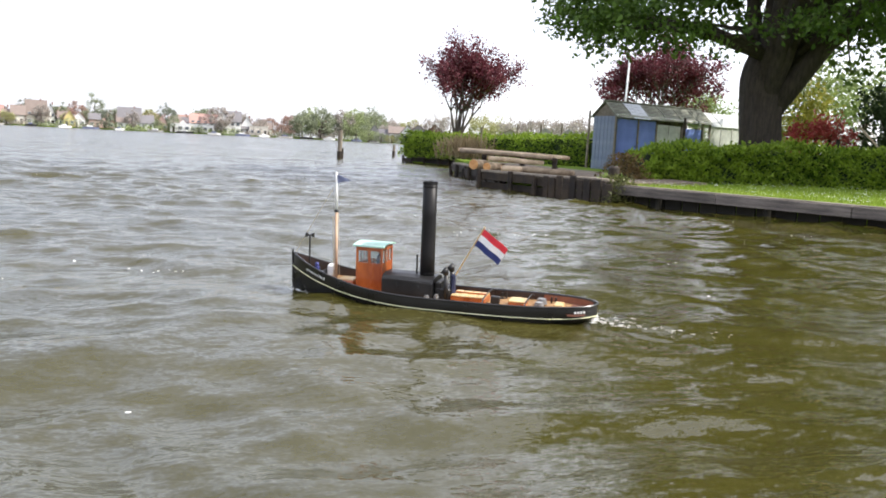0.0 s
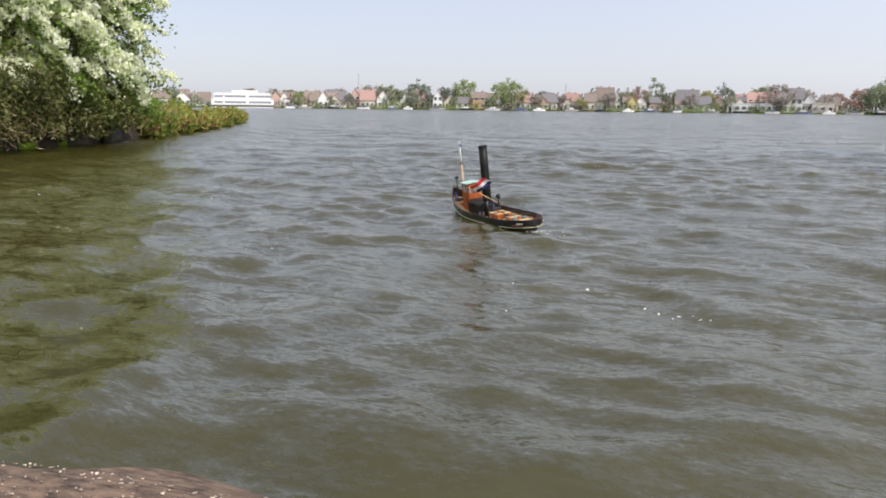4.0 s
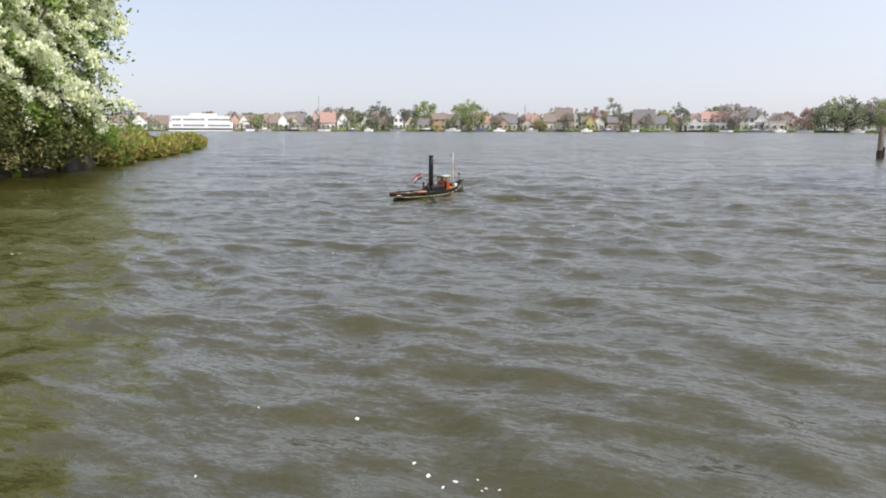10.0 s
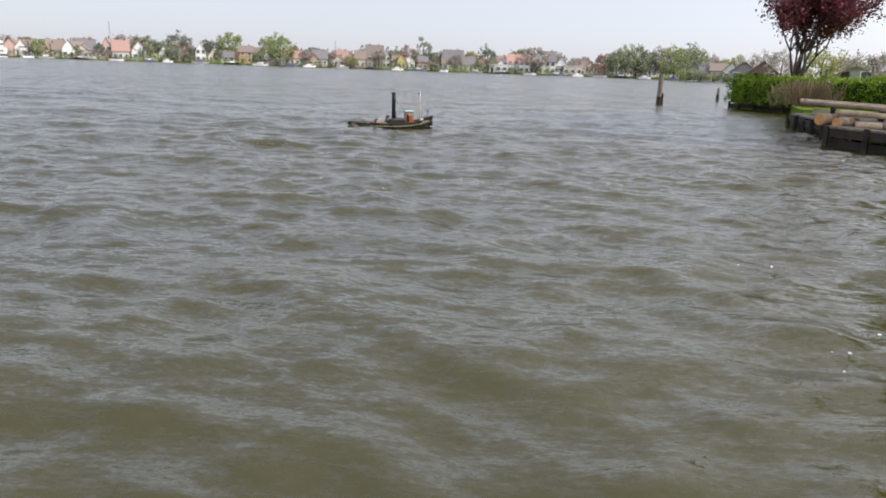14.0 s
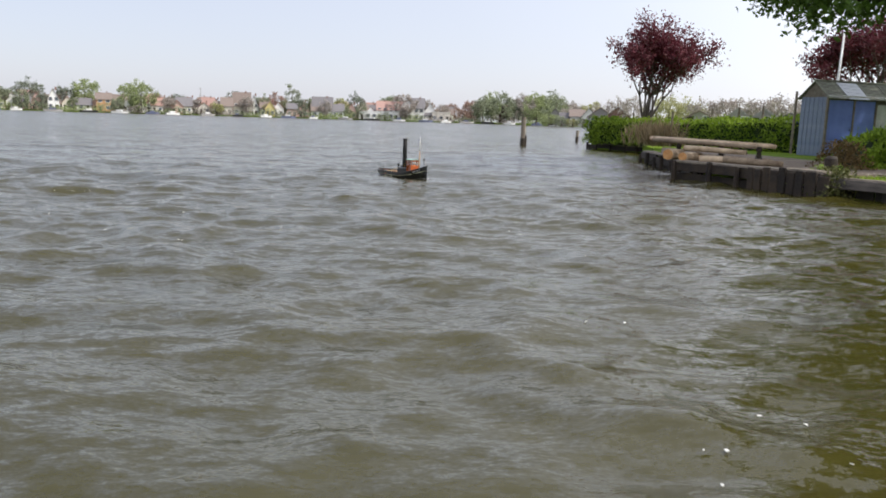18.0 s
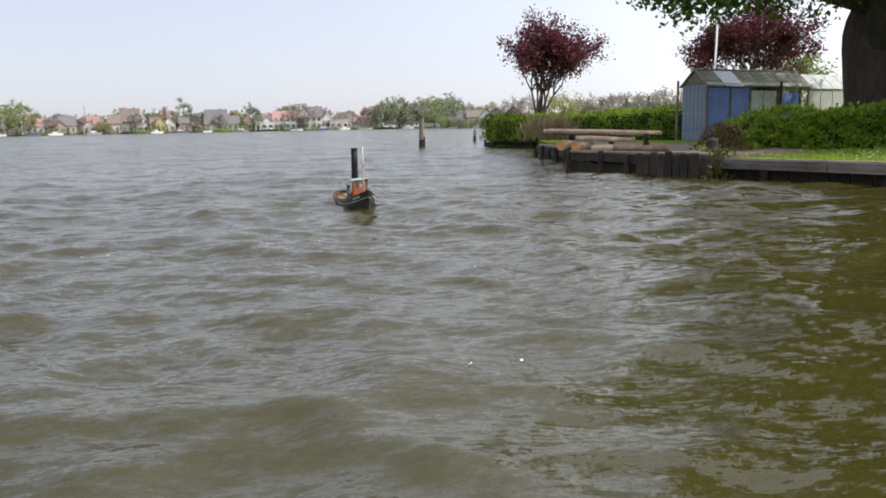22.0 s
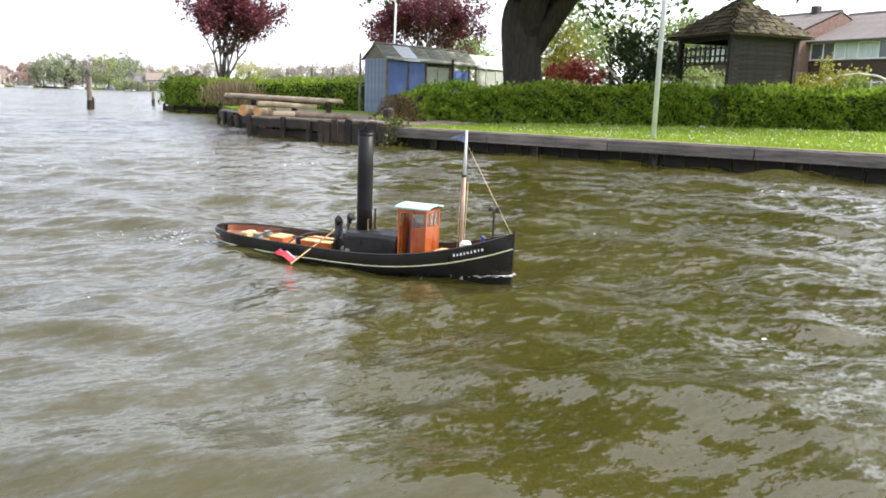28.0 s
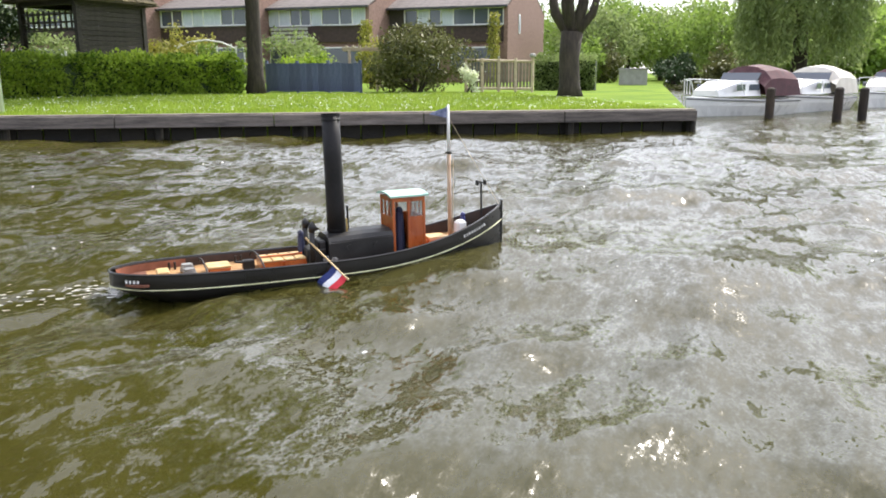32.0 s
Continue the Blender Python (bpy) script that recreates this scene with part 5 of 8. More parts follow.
def logs():
    """Long stripped poles on bearers in the little yard."""
    r = random.Random(4)
    # pale poles side by side on dark trestles, thick logs below: both ends by bearing, distance and height
    stack = []
    for k, dd in enumerate((17.0, 17.25, 17.5, 17.75, 18.0, 18.3)):
        stack.append((bearing(17.5 + r.uniform(-0.3, 0.7), dd + 1.0, 0.755 + r.uniform(-0.01, 0.01)), bearing(24.6 + r.uniform(-1.6, 1.4), dd - 0.6, 0.70 + r.uniform(-0.01, 0.01)), r.uniform(0.045, 0.062)))
    stack += [(bearing(20.9, 16.4, 0.43), bearing(25.9, 15.7, 0.42), 0.07), (bearing(20.0, 17.3, 0.43), bearing(25.2, 16.6, 0.42), 0.065), (bearing(19.6, 17.1, 0.61), bearing(23.6, 16.6, 0.58), 0.06)]
    for a, b, rad in stack:
        t = thing("log", a, "long pale stripped pole stacked in the yard", "log", "logs in the yard")
        bm = bmesh.new()
        e = b - a
        pipe(bm, [(0, 0, 0), e * 0.33 + Vector((0, 0, r.uniform(-0.008, 0.008))), e * 0.66, e], [rad, rad * 0.96, rad * 0.9, rad * 0.78], 12)
        part("stem", bm, LOG, t, smooth=True)
        bm = bmesh.new()
        u = e.normalized()
        rod(bm, u * 0.01, u * -0.006, rad * 0.985, rad * 0.97, 12)
        part("sawn_end", bm, LOGEND, t, "bright orange sawn end")
    for a, b, rad in ((bearing(18.5, 16.9, 0.47), bearing(19.4, 17.6, 0.47), 0.11), (bearing(19.5, 16.4, 0.45), bearing(20.6, 17.2, 0.45), 0.09), (bearing(20.6, 16.2, 0.43), bearing(22.4, 16.2, 0.43), 0.07)):
        t = thing("log", a, "short sawn log with a bright orange end", "log", "logs in the yard")
        e = b - a
        bm = bmesh.new()
        pipe(bm, [(0, 0, 0), e * 0.5, e], [rad, rad * 0.95, rad * 0.9], 14)
        part("stem", bm, LOG, t, smooth=True)
        bm = bmesh.new()
        u = e.normalized()
        rod(bm, u * 0.01, u * -0.006, rad * 0.985, rad * 0.97, 14)
        part("sawn_end", bm, LOGEND, t, "bright orange sawn end")
    for az, dd in ((19.2, 18.5), (22.0, 18.0), (24.4, 17.5)):
        p = bearing(az, dd, 0.355)
        t = thing("trestle", p, "dark timber trestle under the stacked poles", "trestle", "trestles")
        bm = bmesh.new()
        box(bm, (0, 0, 0.06), (0.14, 2.0, 0.12), 0.008, Matrix.Rotation(radians(-az), 4, "Z"))
        box(bm, (0, 0, 0.305), (0.10, 2.0, 0.07), 0.008, Matrix.Rotation(radians(-az), 4, "Z"))
        for k in (-0.85, 0, 0.85):
            box(bm, (0, k, 0.19), (0.09, 0.09, 0.20), 0.006, Matrix.Rotation(radians(-az), 4, "Z"))
        part("beam", bm, DARKWOOD, t)
    t = thing("mooring_post", (6.9, 12.55, 0.1), "short dark mooring post on the revetment", "post")
    bm = bmesh.new()
    rod(bm, (0, 0, 0), (0, 0, 0.5), 0.11, 0.10, 12)
    rod(bm, (0, 0, 0.5), (0, 0, 0.54), 0.10, 0.06, 12)
    part("post", bm, DARKWOOD, t)
    for k, (az, dd, h) in enumerate(((21.2, 31, 1.45), (22.9, 30.5, 1.5), (24.4, 30, 1.55), (26.35, 27.5, 1.95), (18.6, 31, 1.3))):
        t = thing("fence_post", bearing(az, dd, LAWN_Z), "thin weathered garden post", "post", "garden posts")
        bm = bmesh.new()
        rod(bm, (0, 0, 0), (0.02, 0, h), 0.045, 0.04, 8)
        part("post", bm, OLDWOOD, t)


def gazebo():
    """A square timber summerhouse: two slatted walls, open fronts with lattice, a mossy hipped roof."""
    c = bearing(52.2, 25.4, LAWN_Z)
    t = thing("gazebo", c, "dark timber gazebo with a mossy pyramid roof", "gazebo", turn=-52.2 + 40)
    h, ev = 1.12, 2.42
    # the corner at (-h, -h) faces the water once turned
    for x, y in ((-h, -h), (h, -h), (-h, h), (h, h)):
        bm = bmesh.new()
        box(bm, (x, y, ev / 2), (0.14, 0.14, ev), 0.01)
        part("post", bm, TARRED, t)
    bm = bmesh.new()
    box(bm, (0, 0, 0), (2 * h - 0.14, 0.03, 0.125), 0.005)
    first = None
    for wall in (0, 1):
        for k in range(18):
            m = Matrix.Translation((0, -h, 0.08 + k * 0.13)) @ Matrix.Rotation(0.12, 4, "X")
            if wall:
                m = Matrix.Rotation(math.pi / 2, 4, "Z") @ m
            if first is None:
                first = part("slat", bm, TARRED, t)
                first.matrix_basis = m
            else:
                shared("slat", first.data, t, m)
    for k in range(3):
        bm = bmesh.new()
        box(bm, (-h, 0, 1.70 + 0.22 * k), (0.05, 2 * h - 0.14, 0.05), 0.004)
        part("lattice_rail", bm, TARRED, t)
    bm = bmesh.new()
    box(bm, (0, 0, 0), (0.04, 0.05, 0.55), 0.003)
    first = part("lattice_bar", bm, TARRED, t)
    first.matrix_basis = pose(-h, -0.9, 1.95)
    for k in range(1, 9):
        shared("lattice_bar", first.data, t, pose(-h, -0.9 + 0.22 * k, 1.95))
    for x, y, sx, sy in ((0, -h, 2 * h + 0.2, 0.12), (0, h, 2 * h + 0.2, 0.12), (-h, 0, 0.12, 2 * h), (h, 0, 0.12, 2 * h)):
        bm = bmesh.new()
        box(bm, (x, y, ev + 0.02), (sx, sy, 0.16), 0.008)
        part("wall_plate", bm, TARRED, t)
    o, ap, ez = h + 0.34, 3.62, ev + 0.06
    # roof: courses of shingles on each slope
    rows = 9
    for sd in range(4):
        bm = bmesh.new()
        vs = [bm.verts.new(p) for p in ((-o, -o, ez - 0.03), (o, -o, ez - 0.03), (0, 0, ap - 0.03))]
        bm.faces.new(vs)
        g = bmesh.ops.extrude_face_region(bm, geom=bm.faces[:])
        bmesh.ops.translate(bm, verts=[v for v in g["geom"] if isinstance(v, bmesh.types.BMVert)], vec=(0, 0, 0.03))
        q = part("roof_slope", bm, MOSSTILE, t)
        q.matrix_basis = Matrix.Rotation(sd * math.pi / 2, 4, "Z")
        pitch = math.atan2(ap - ez, o)
        r = random.Random(sd)
        bm = bmesh.new()
        box(bm, (0, 0, 0), (0.235, math.hypot(o, ap - ez) / rows + 0.05, 0.03), 0.006)
        first = None
        for k in range(rows):
            f = (k + 0.5) / rows
            half = o * (1 - f)
            n = max(1, round(2 * half / 0.24))
            for i in range(n):
                m = Matrix.Translation((-half + 2 * half * (i + 0.5) / n, -o * (1 - f), ez + (ap - ez) * f + 0.035 + r.uniform(0, 0.012))) @ Matrix.Rotation(pitch - 0.05, 4, "X") @ Matrix.Rotation(r.uniform(-0.04, 0.04), 4, "Z")
                if first is None:
                    first = part("shingle", bm, MOSSTILE, q)
                    first.matrix_basis = m
                else:
                    shared("shingle", first.data, q, m)
    bm = bmesh.new()
    ball(bm, (0, 0, ap + 0.06), 0.10, (1, 1, 0.8))
    part("finial", bm, MOSSTILE, t)
    bm = bmesh.new()
    box(bm, (0, 0, 0.03), (2 * h, 2 * h, 0.06), 0.005)
    part("floor", bm, TARRED, t)


def terrace_house(az_l, az_r, plane, seed, dormer=False, end=False, balcony=False):
    """One stepped-back row house: dark lower band, long upper windows, tiled roof."""
    FACE = 95.0
    l, r_ = radians(az_l - FACE), radians(az_r - FACE)
    w = plane * (math.tan(r_) - math.tan(l))
    c = bearing(az_l, plane / math.cos(l), LAWN_Z)
    t = thing("row_house", c, "brown brick row house with long upper windows and grey tiled roof", "house", "row of houses", turn=-FACE)
    # local: x along the front to the right, y into the depth
    ev, rg, dep = 4.45, 6.35, 9.6
    bm = bmesh.new()
    vs = []
    for x in (0, w):
        vs.append([bm.verts.new(p) for p in ((x, 0.16, 0), (x, dep, 0), (x, dep, ev), (x, dep / 2, rg - 0.06), (x, 0.16, ev))])
    for k in range(5):
        bm.faces.new((vs[0][k], vs[0][(k + 1) % 5], vs[1][(k + 1) % 5], vs[1][k]))
    bm.faces.new(vs[0][::-1]), bm.faces.new(vs[1])
    bmesh.ops.recalc_face_normals(bm, faces=bm.faces)
    part("wall", bm, BRICK, t)
    for x in (0.10, w - 0.10):
        bm = bmesh.new()
        box(bm, (x, 0.0, ev / 2), (0.24, 0.36, ev), 0.01)
        part("party_wall", bm, BRICK, t)
    bm = bmesh.new()
    box(bm, (w / 2, 0.08, 2.85), (w - 0.46, 0.14, 0.95), 0.01)
    part("cladding", bm, DARKCLAD, t, "dark brown cladding below the windows")
    bm = bmesh.new()
    box(bm, (w / 2, 0.08, 1.1), (w - 0.46, 0.12, 2.2), 0.01)
    part("ground_floor", bm, BRICK, t)
    # windows of the upper floor
    z0, z1 = 3.35, 4.36
    span = w - 0.56
    xs = [0.28 + span * q for q in (0.0, 0.14, 0.47, 0.57, 1.0)]
    kinds = ("board" if seed == 2 else "panel", "window", "panel", "window")
    for i in range(4):
        a, b = xs[i], xs[i + 1]
        k = kinds[i]
        if k != "window":
            bm = bmesh.new()
            box(bm, ((a + b) / 2, 0.06, (z0 + z1) / 2), (b - a - 0.04, 0.08, z1 - z0), 0.005)
            part("panel", bm, CURTAIN if k == "panel" else TARRED, t, "pale grey panel" if k == "panel" else "brown wooden panel")
            continue
        win = new("window")
        win.parent = t
        bm = bmesh.new()
        for zz in (z0 + 0.035, z1 - 0.035):
            box(bm, ((a + b) / 2, 0.02, zz), (b - a, 0.09, 0.07), 0.004)
        cuts = [a] + [a + (b - a) * q for q in ((0.42, 0.70) if i == 3 else (0.36, 0.68))] + [b]
        for q in cuts:
            box(bm, (min(max(q, a + 0.03), b - 0.03), 0.02, (z0 + z1) / 2), (0.06, 0.09, z1 - z0 - 0.14), 0.003)
        part("frame", bm, WHITE, win, "white window frame")
        for j in range(len(cuts) - 1):
            bm = bmesh.new()
            box(bm, ((cuts[j] + cuts[j + 1]) / 2, 0.05, (z0 + z1) / 2), (cuts[j + 1] - cuts[j] - 0.05, 0.02, z1 - z0 - 0.13), 0)
            part("pane", bm, PANE if (j + i + seed) % 4 else CURTAIN, win)
        bm = bmesh.new()
        box(bm, ((a + b) / 2, -0.05, z0 - 0.02), (b - a + 0.06, 0.14, 0.04), 0.004)
        part("sill", bm, STONE, win)
    for a, b in ((0.5, 0.45 * w), (0.55 * w, w - 0.5)):
        win = new("window")
        win.parent = t
        bm = bmesh.new()
        box(bm, ((a + b) / 2, -0.005, 1.35), (b - a, 0.06, 1.5), 0.004)
        part("frame", bm, WHITE, win)
        bm = bmesh.new()
        box(bm, ((a + b) / 2, -0.04, 1.35), (b - a - 0.16, 0.02, 1.34), 0)
        part("pane", bm, PANE, win)
    # roof of tile courses
    run = math.hypot(dep / 2 + 0.35, rg - ev)
    pitch = math.atan2(rg - ev, dep / 2)
    rows = 16
    bm = bmesh.new()
    box(bm, (0, 0, 0), (w + 0.02, run / rows + 0.05, 0.05), 0.008)
    first = None
    for sd in (0, 1):
        for k in range(rows):
            f = (k + 0.5) / rows
            y = -0.35 + (dep / 2 + 0.35) * f
            m = Matrix.Translation((w / 2, y if not sd else dep - y, ev - 0.12 + (rg - ev + 0.12) * f + 0.05)) @ Matrix.Rotation((pitch - 0.03) * (1 if not sd else -1), 4, "X")
            if first is None:
                first = part("tile_course", bm, ROOFTILE, t)
                first.matrix_basis = m
            else:
                shared("tile_course", first.data, t, m)
    bm = bmesh.new()
    rod(bm, (-0.01, dep / 2, rg + 0.06), (w + 0.01, dep / 2, rg + 0.06), 0.12, 0.12, 8)
    part("ridge", bm, ROOFTILE, t)
    bm = bmesh.new()
    box(bm, (w / 2, -0.33, ev - 0.08), (w + 0.02, 0.12, 0.14), 0.01)
    part("gutter", bm, surface("dark_gutter", (0.03, 0.03, 0.035), (0.06, 0.06, 0.065), 5, 0.5, 0), t)
    bm = bmesh.new()
    box(bm, (w * 0.82, dep / 2, rg + 0.2), (0.45, 0.45, 0.6), 0.02)
    part("chimney", bm, DARKCLAD, t)
    if end:
        bm = bmesh.new()
        box(bm, (w + 0.02, 2.6, 3.5), (0.06, 0.35, 1.15), 0.005)
        win = part("window", bm, WHITE, t)
        bm = bmesh.new()
        box(bm, (w + 0.06, 2.6, 3.5), (0.02, 0.22, 0.98), 0)
        part("pane", bm, CURTAIN, win)
    if balcony:
        bl = new("balcony")
        bl.parent = t
        bm = bmesh.new()
        box(bm, (w * 0.34, -0.55, 2.30), (2.5, 0.9, 0.12), 0.01)
        part("slab", bm, STONE, bl)
        for k in range(4):
            bm = bmesh.new()
            box(bm, (w * 0.34, -0.98, 2.45 + 0.23 * k), (2.5, 0.03, 0.15), 0.004)
            part("rail_board", bm, STONE, bl)
    return t


def ivy_on(at, size, n, label, seed, material=IVY, leaf=0.16):
    t = thing("climbing_plant", at, label, "climber")
    r = np.random.default_rng(seed)
    c = np.stack([r.uniform(-1, 1, n) * size[0], r.uniform(-1, 1, n) * size[1], r.uniform(0, 1, n) ** 1.2 * size[2]], 1)
    c[:, 0] *= 1 - 0.75 * c[:, 2] / size[2]
    leaves("leafage", c, leaf, material, t)
    bm = bmesh.new()
    for k in range(3):
        pipe(bm, [(0.1 * k - 0.1, 0, 0), (0.15 * k - 0.1, 0, size[2] * 0.5), (0.05 * k, 0, size[2] * 0.85)], [0.03, 0.02, 0.01], 5)
    part("stem", bm, BARK, t)


def shrub(name, at, radii, n, leaf, material, label, seed, stems=6, category="shrub", clump=60):
    """A rounded bush with stems from the ground and an uneven skin of leaves."""
    t = thing(name, at, label, category)
    tips, cl = crown_points((0, 0, radii[2]), radii, max(12, n // clump), clump, np.array(radii) * 0.13, seed, -0.95)
    cl = cl[cl[:, 2] > 0.02]
    r = random.Random(seed)
    for i in range(stems):
        bm = bmesh.new()
        k = tips[r.randrange(len(tips))]
        pipe(bm, [(r.uniform(-0.15, 0.15), r.uniform(-0.15, 0.15), -0.05), (k[0] * 0.4, k[1] * 0.4, abs(k[2]) * 0.5), tuple(k)], [0.04, 0.03, 0.012], 6)
        part("stem", bm, BARK, t)
    leaves("crown", cl, leaf, material, t)
    return t


def garden():
    hedge("hedge", [tuple(bearing(30.4, 17.1).xy), tuple(bearing(31.6, 17.4).xy), tuple(bearing(34.6, 18.0).xy), tuple(bearing(40, 18.9).xy), tuple(bearing(48, 20.2).xy), tuple(bearing(55.5, 21.6).xy), tuple(bearing(62.0, 22.6).xy)],
          LAWN_Z - 0.02, (0.60, 0.94, 1.03, 1.08, 1.15, 1.19, 1.20), 0.75, 32000, 0.09, HEDGE, "clipped bright green garden hedge behind the lawn", 1)
    hedge("hedge", [tuple(bearing(12.9, 34.4).xy), tuple(bearing(14.8, 32.6).xy), tuple(bearing(16.7, 31.3).xy)], LAWN_Z - 0.02, (1.2, 1.18, 1.14), 0.8, 5000, 0.10, HEDGE, "low clipped hedge at the water's corner", 2)
    hedge("hedge", [tuple(bearing(16.5, 32.5).xy), tuple(bearing(21, 30.5).xy), tuple(bearing(26.6, 28.2).xy)], LAWN_Z - 0.02, (1.15, 1.24, 1.34), 0.7, 7000, 0.10, HEDGE, "clipped hedge behind the boatyard", 3)
    hedge("hedge", [tuple(bearing(82.4, 26.2).xy), tuple(bearing(86.6, 26.0).xy)], LAWN_Z - 0.02, (1.22, 1.30), 0.8, 5000, 0.085, WILLOW, "pale green clipped hedge beside the fence", 4)
    # ivy tumbling over the end of the quay
    ivy_on((6.95, 12.6, 0.05), (0.5, 0.3, 0.42), 1100, "weeds tumbling over the end of the quay", 8, BUSHLEAF, 0.06)
    ivy_on((6.78, 12.15, -0.02), (0.42, 0.35, 0.5), 1500, "dark trailing brambles over the corner planking", 10, SHRUB, 0.055)
    ivy_on(bearing(29.4, 16.5, LAWN_Z), (0.55, 0.45, 0.55), 1900, "reddish brambles at the hedge's end", 9, foliage("bramble_leaf", (0.06, 0.05, 0.015), (0.20, 0.13, 0.05), 0.3, 0.3), 0.06)
    shed()
    logs()
    gazebo()
    ob = tree("oak", bearing(38.2, 22.4, LAWN_Z), 14.0, 0.58, 2.7, (6.0, 5.8, 5.6), 1000, 80, 0.235, OAKLEAF, BARK, "massive old tree with a dark trunk and dense green crown", 12, spread=0.48, limbs=15, crown_z=8.2, low=-0.72, lean=(1.5, -1.1))
    # a low bough reaching out over the shed
    foot = bearing(38.2, 22.4, LAWN_Z)
    g = np.random.default_rng(14)
    c = []
    for az, dd, z in ((33.0, 20.4, 3.83), (30.6, 20.0, 3.93), (28.4, 19.8, 3.88), (26.6, 19.6, 3.93), (25.6, 19.6, 4.08), (24.8, 19.8, 4.33), (28.8, 21.5, 4.48), (25.6, 21.2, 4.58), (33.2, 22.0, 4.38), (40.5, 20.2, 4.18), (43.5, 20.8, 4.08), (46.0, 21.6, 4.28)):
        q = bearing(az, dd, z) - foot
        bm = bmesh.new()
        e = Vector((0.3, -0.2, 3.0))
        pipe(bm, [e, e.lerp(q, 0.5) + Vector((0, 0, 0.35)), q], [0.11, 0.07, 0.02], 7)
        part("limb", bm, BARK, ob, smooth=True)
        k = g.normal(size=(10, 3)) * np.array([0.6, 0.6, 0.28]) + np.array(q)
        c.append((k[:, None, :] + g.normal(size=(10, 60, 3)) * np.array([0.22, 0.22, 0.15])).reshape(-1, 3))
    leaves("bough_leafage", np.concatenate(c), 0.15, OAKLEAF, ob)
    plum_tree(bearing(16.7, 33.2, LAWN_Z), 0.93, (0.3, 0.1), "purple-leaved plum tree with bare lower boughs and an open crown", 21, 0.32, 1.5, 0.62)
    plum_tree(bearing(31.0, 34.5, LAWN_Z), 1.02, (0.0, 0.0), "purple-leaved plum tree behind the shed", 27)
    # lawn poles
    for at, h, rad, label, lean in ((bearing(47.6, 12.9, LAWN_Z - 0.01), 5.2, 0.040, "tall slim galvanised pole on the lawn", 0.0), (bearing(28.6, 31.0, LAWN_Z), 4.1, 0.045, "leaning white flagpole behind the shed", 0.12)):
        t = thing("pole", at, label, "pole")
        bm = bmesh.new()
        rod(bm, (0, 0, 0), (lean, 0, h), rad, rad * 0.8, 14)
        part("shaft", bm, POLE, t, smooth=True)
        bm = bmesh.new()
        rod(bm, (lean, 0, h), (lean, 0, h + 0.05), rad * 1.2, rad * 0.6, 12)
        part("cap", bm, POLE, t)
    tree("tree", bearing(62.9, 22.9, LAWN_Z), 11.5, 0.20, 4.2, (3.8, 3.8, 3.4), 260, 44, 0.17, WILLOW, BARK, "slender dark-trunked tree with an airy young crown", 33, spread=0.45, limbs=12, crown_z=8.0)
    # blue fence
    a, b = bearing(63.6, 24.6), bearing(70.1, 23.2)
    t = thing("fence", (a.x, a.y, LAWN_Z), "weathered dark blue board fence", "fence")
    d = (b - a).to_2d()
    plank_wall(t, (0, 0), d, 0.03, 0.84, 0.19, FENCEBLUE, "board", gap=0.004, top_wave=0.006)
    for k in range(4):
        q = d * (k / 3)
        bm = bmesh.new()
        box(bm, (q.x + 0.05, q.y, 0.46), (0.08, 0.08, 0.92), 0.006)
        part("post", bm, FENCEBLUE, t)
    for z in (0.25, 0.68):
        bm = bmesh.new()
        rod(bm, (0.06, 0, z), (d.x + 0.06, d.y, z), 0.03, 0.03, 4)
        part("rail", bm, FENCEBLUE, t)
    # pale pergola beside the shrub
    p = bearing(70.3, 25.0, LAWN_Z)
    t = thing("pergola", p, "pale larch garden pergola with slatted side", "pergola", turn=-70.3)
    for x in (-0.42, 0.42):
        for y in (0, 0.7):
            bm = bmesh.new()
            box(bm, (x, y, 0.62), (0.07, 0.07, 1.24), 0.005)
            part("post", bm, PALEWOOD, t)
    for y in (0, 0.7):
        bm = bmesh.new()
        box(bm, (0, y, 1.28), (1.25, 0.06, 0.10), 0.005)
        part("beam", bm, PALEWOOD, t)
    bm = bmesh.new()
    box(bm, (0, 0, 0), (0.05, 1.1, 0.05), 0.004)
    f0 = part("slat", bm, PALEWOOD, t)
    f0.matrix_basis = pose(-0.5, 0.35, 1.36)
    for k in range(1, 6):
        shared("slat", f0.data, t, pose(-0.5 + 0.2 * k, 0.35, 1.36))
    for k in range(6):
        bm = bmesh.new()
        box(bm, (0.72, 0.0, 0.18 + 0.16 * k), (0.52, 0.02, 0.07), 0.003)
        part("side_slat", bm, PALEWOOD, t)
    p = bearing(59.6, 27.5, LAWN_Z)
    t = thing("arbour", p, "white garden arbour with climbing plants", "arbour", turn=-59.6)
    for x in (-0.95, -0.3, 0.35, 0.95):
        bm = bmesh.new()
        box(bm, (x, 0, 0.72), (0.05, 0.05, 1.44), 0.005)
        part("post", bm, WHITE, t)
    bm = bmesh.new()
    pipe(bm, [(-0.95, 0, 1.35), (-0.5, 0, 1.55), (0, 0, 1.62), (0.5, 0, 1.55), (0.95, 0, 1.35)], 0.03, 6)
    part("arch", bm, WHITE, t)
    for k in range(5):
        bm = bmesh.new()
        box(bm, (-0.8 + 0.4 * k, 0.25, 1.42 + 0.2 * math.sin(math.pi * (k + 0.5) / 5)), (0.05, 0.7, 0.04), 0.004)
        part("cross_bar", bm, WHITE, t)
    shrub("shrub", bearing(57.3, 27.0, LAWN_Z), (0.9, 0.7, 0.85), 2200, 0.13, IVY, "pale green garden shrub behind the hedge", 41)
    shrub("shrub", bearing(62.0, 28.5, LAWN_Z), (0.9, 0.7, 0.75), 1800, 0.13, WILLOW, "light green garden shrub", 42)
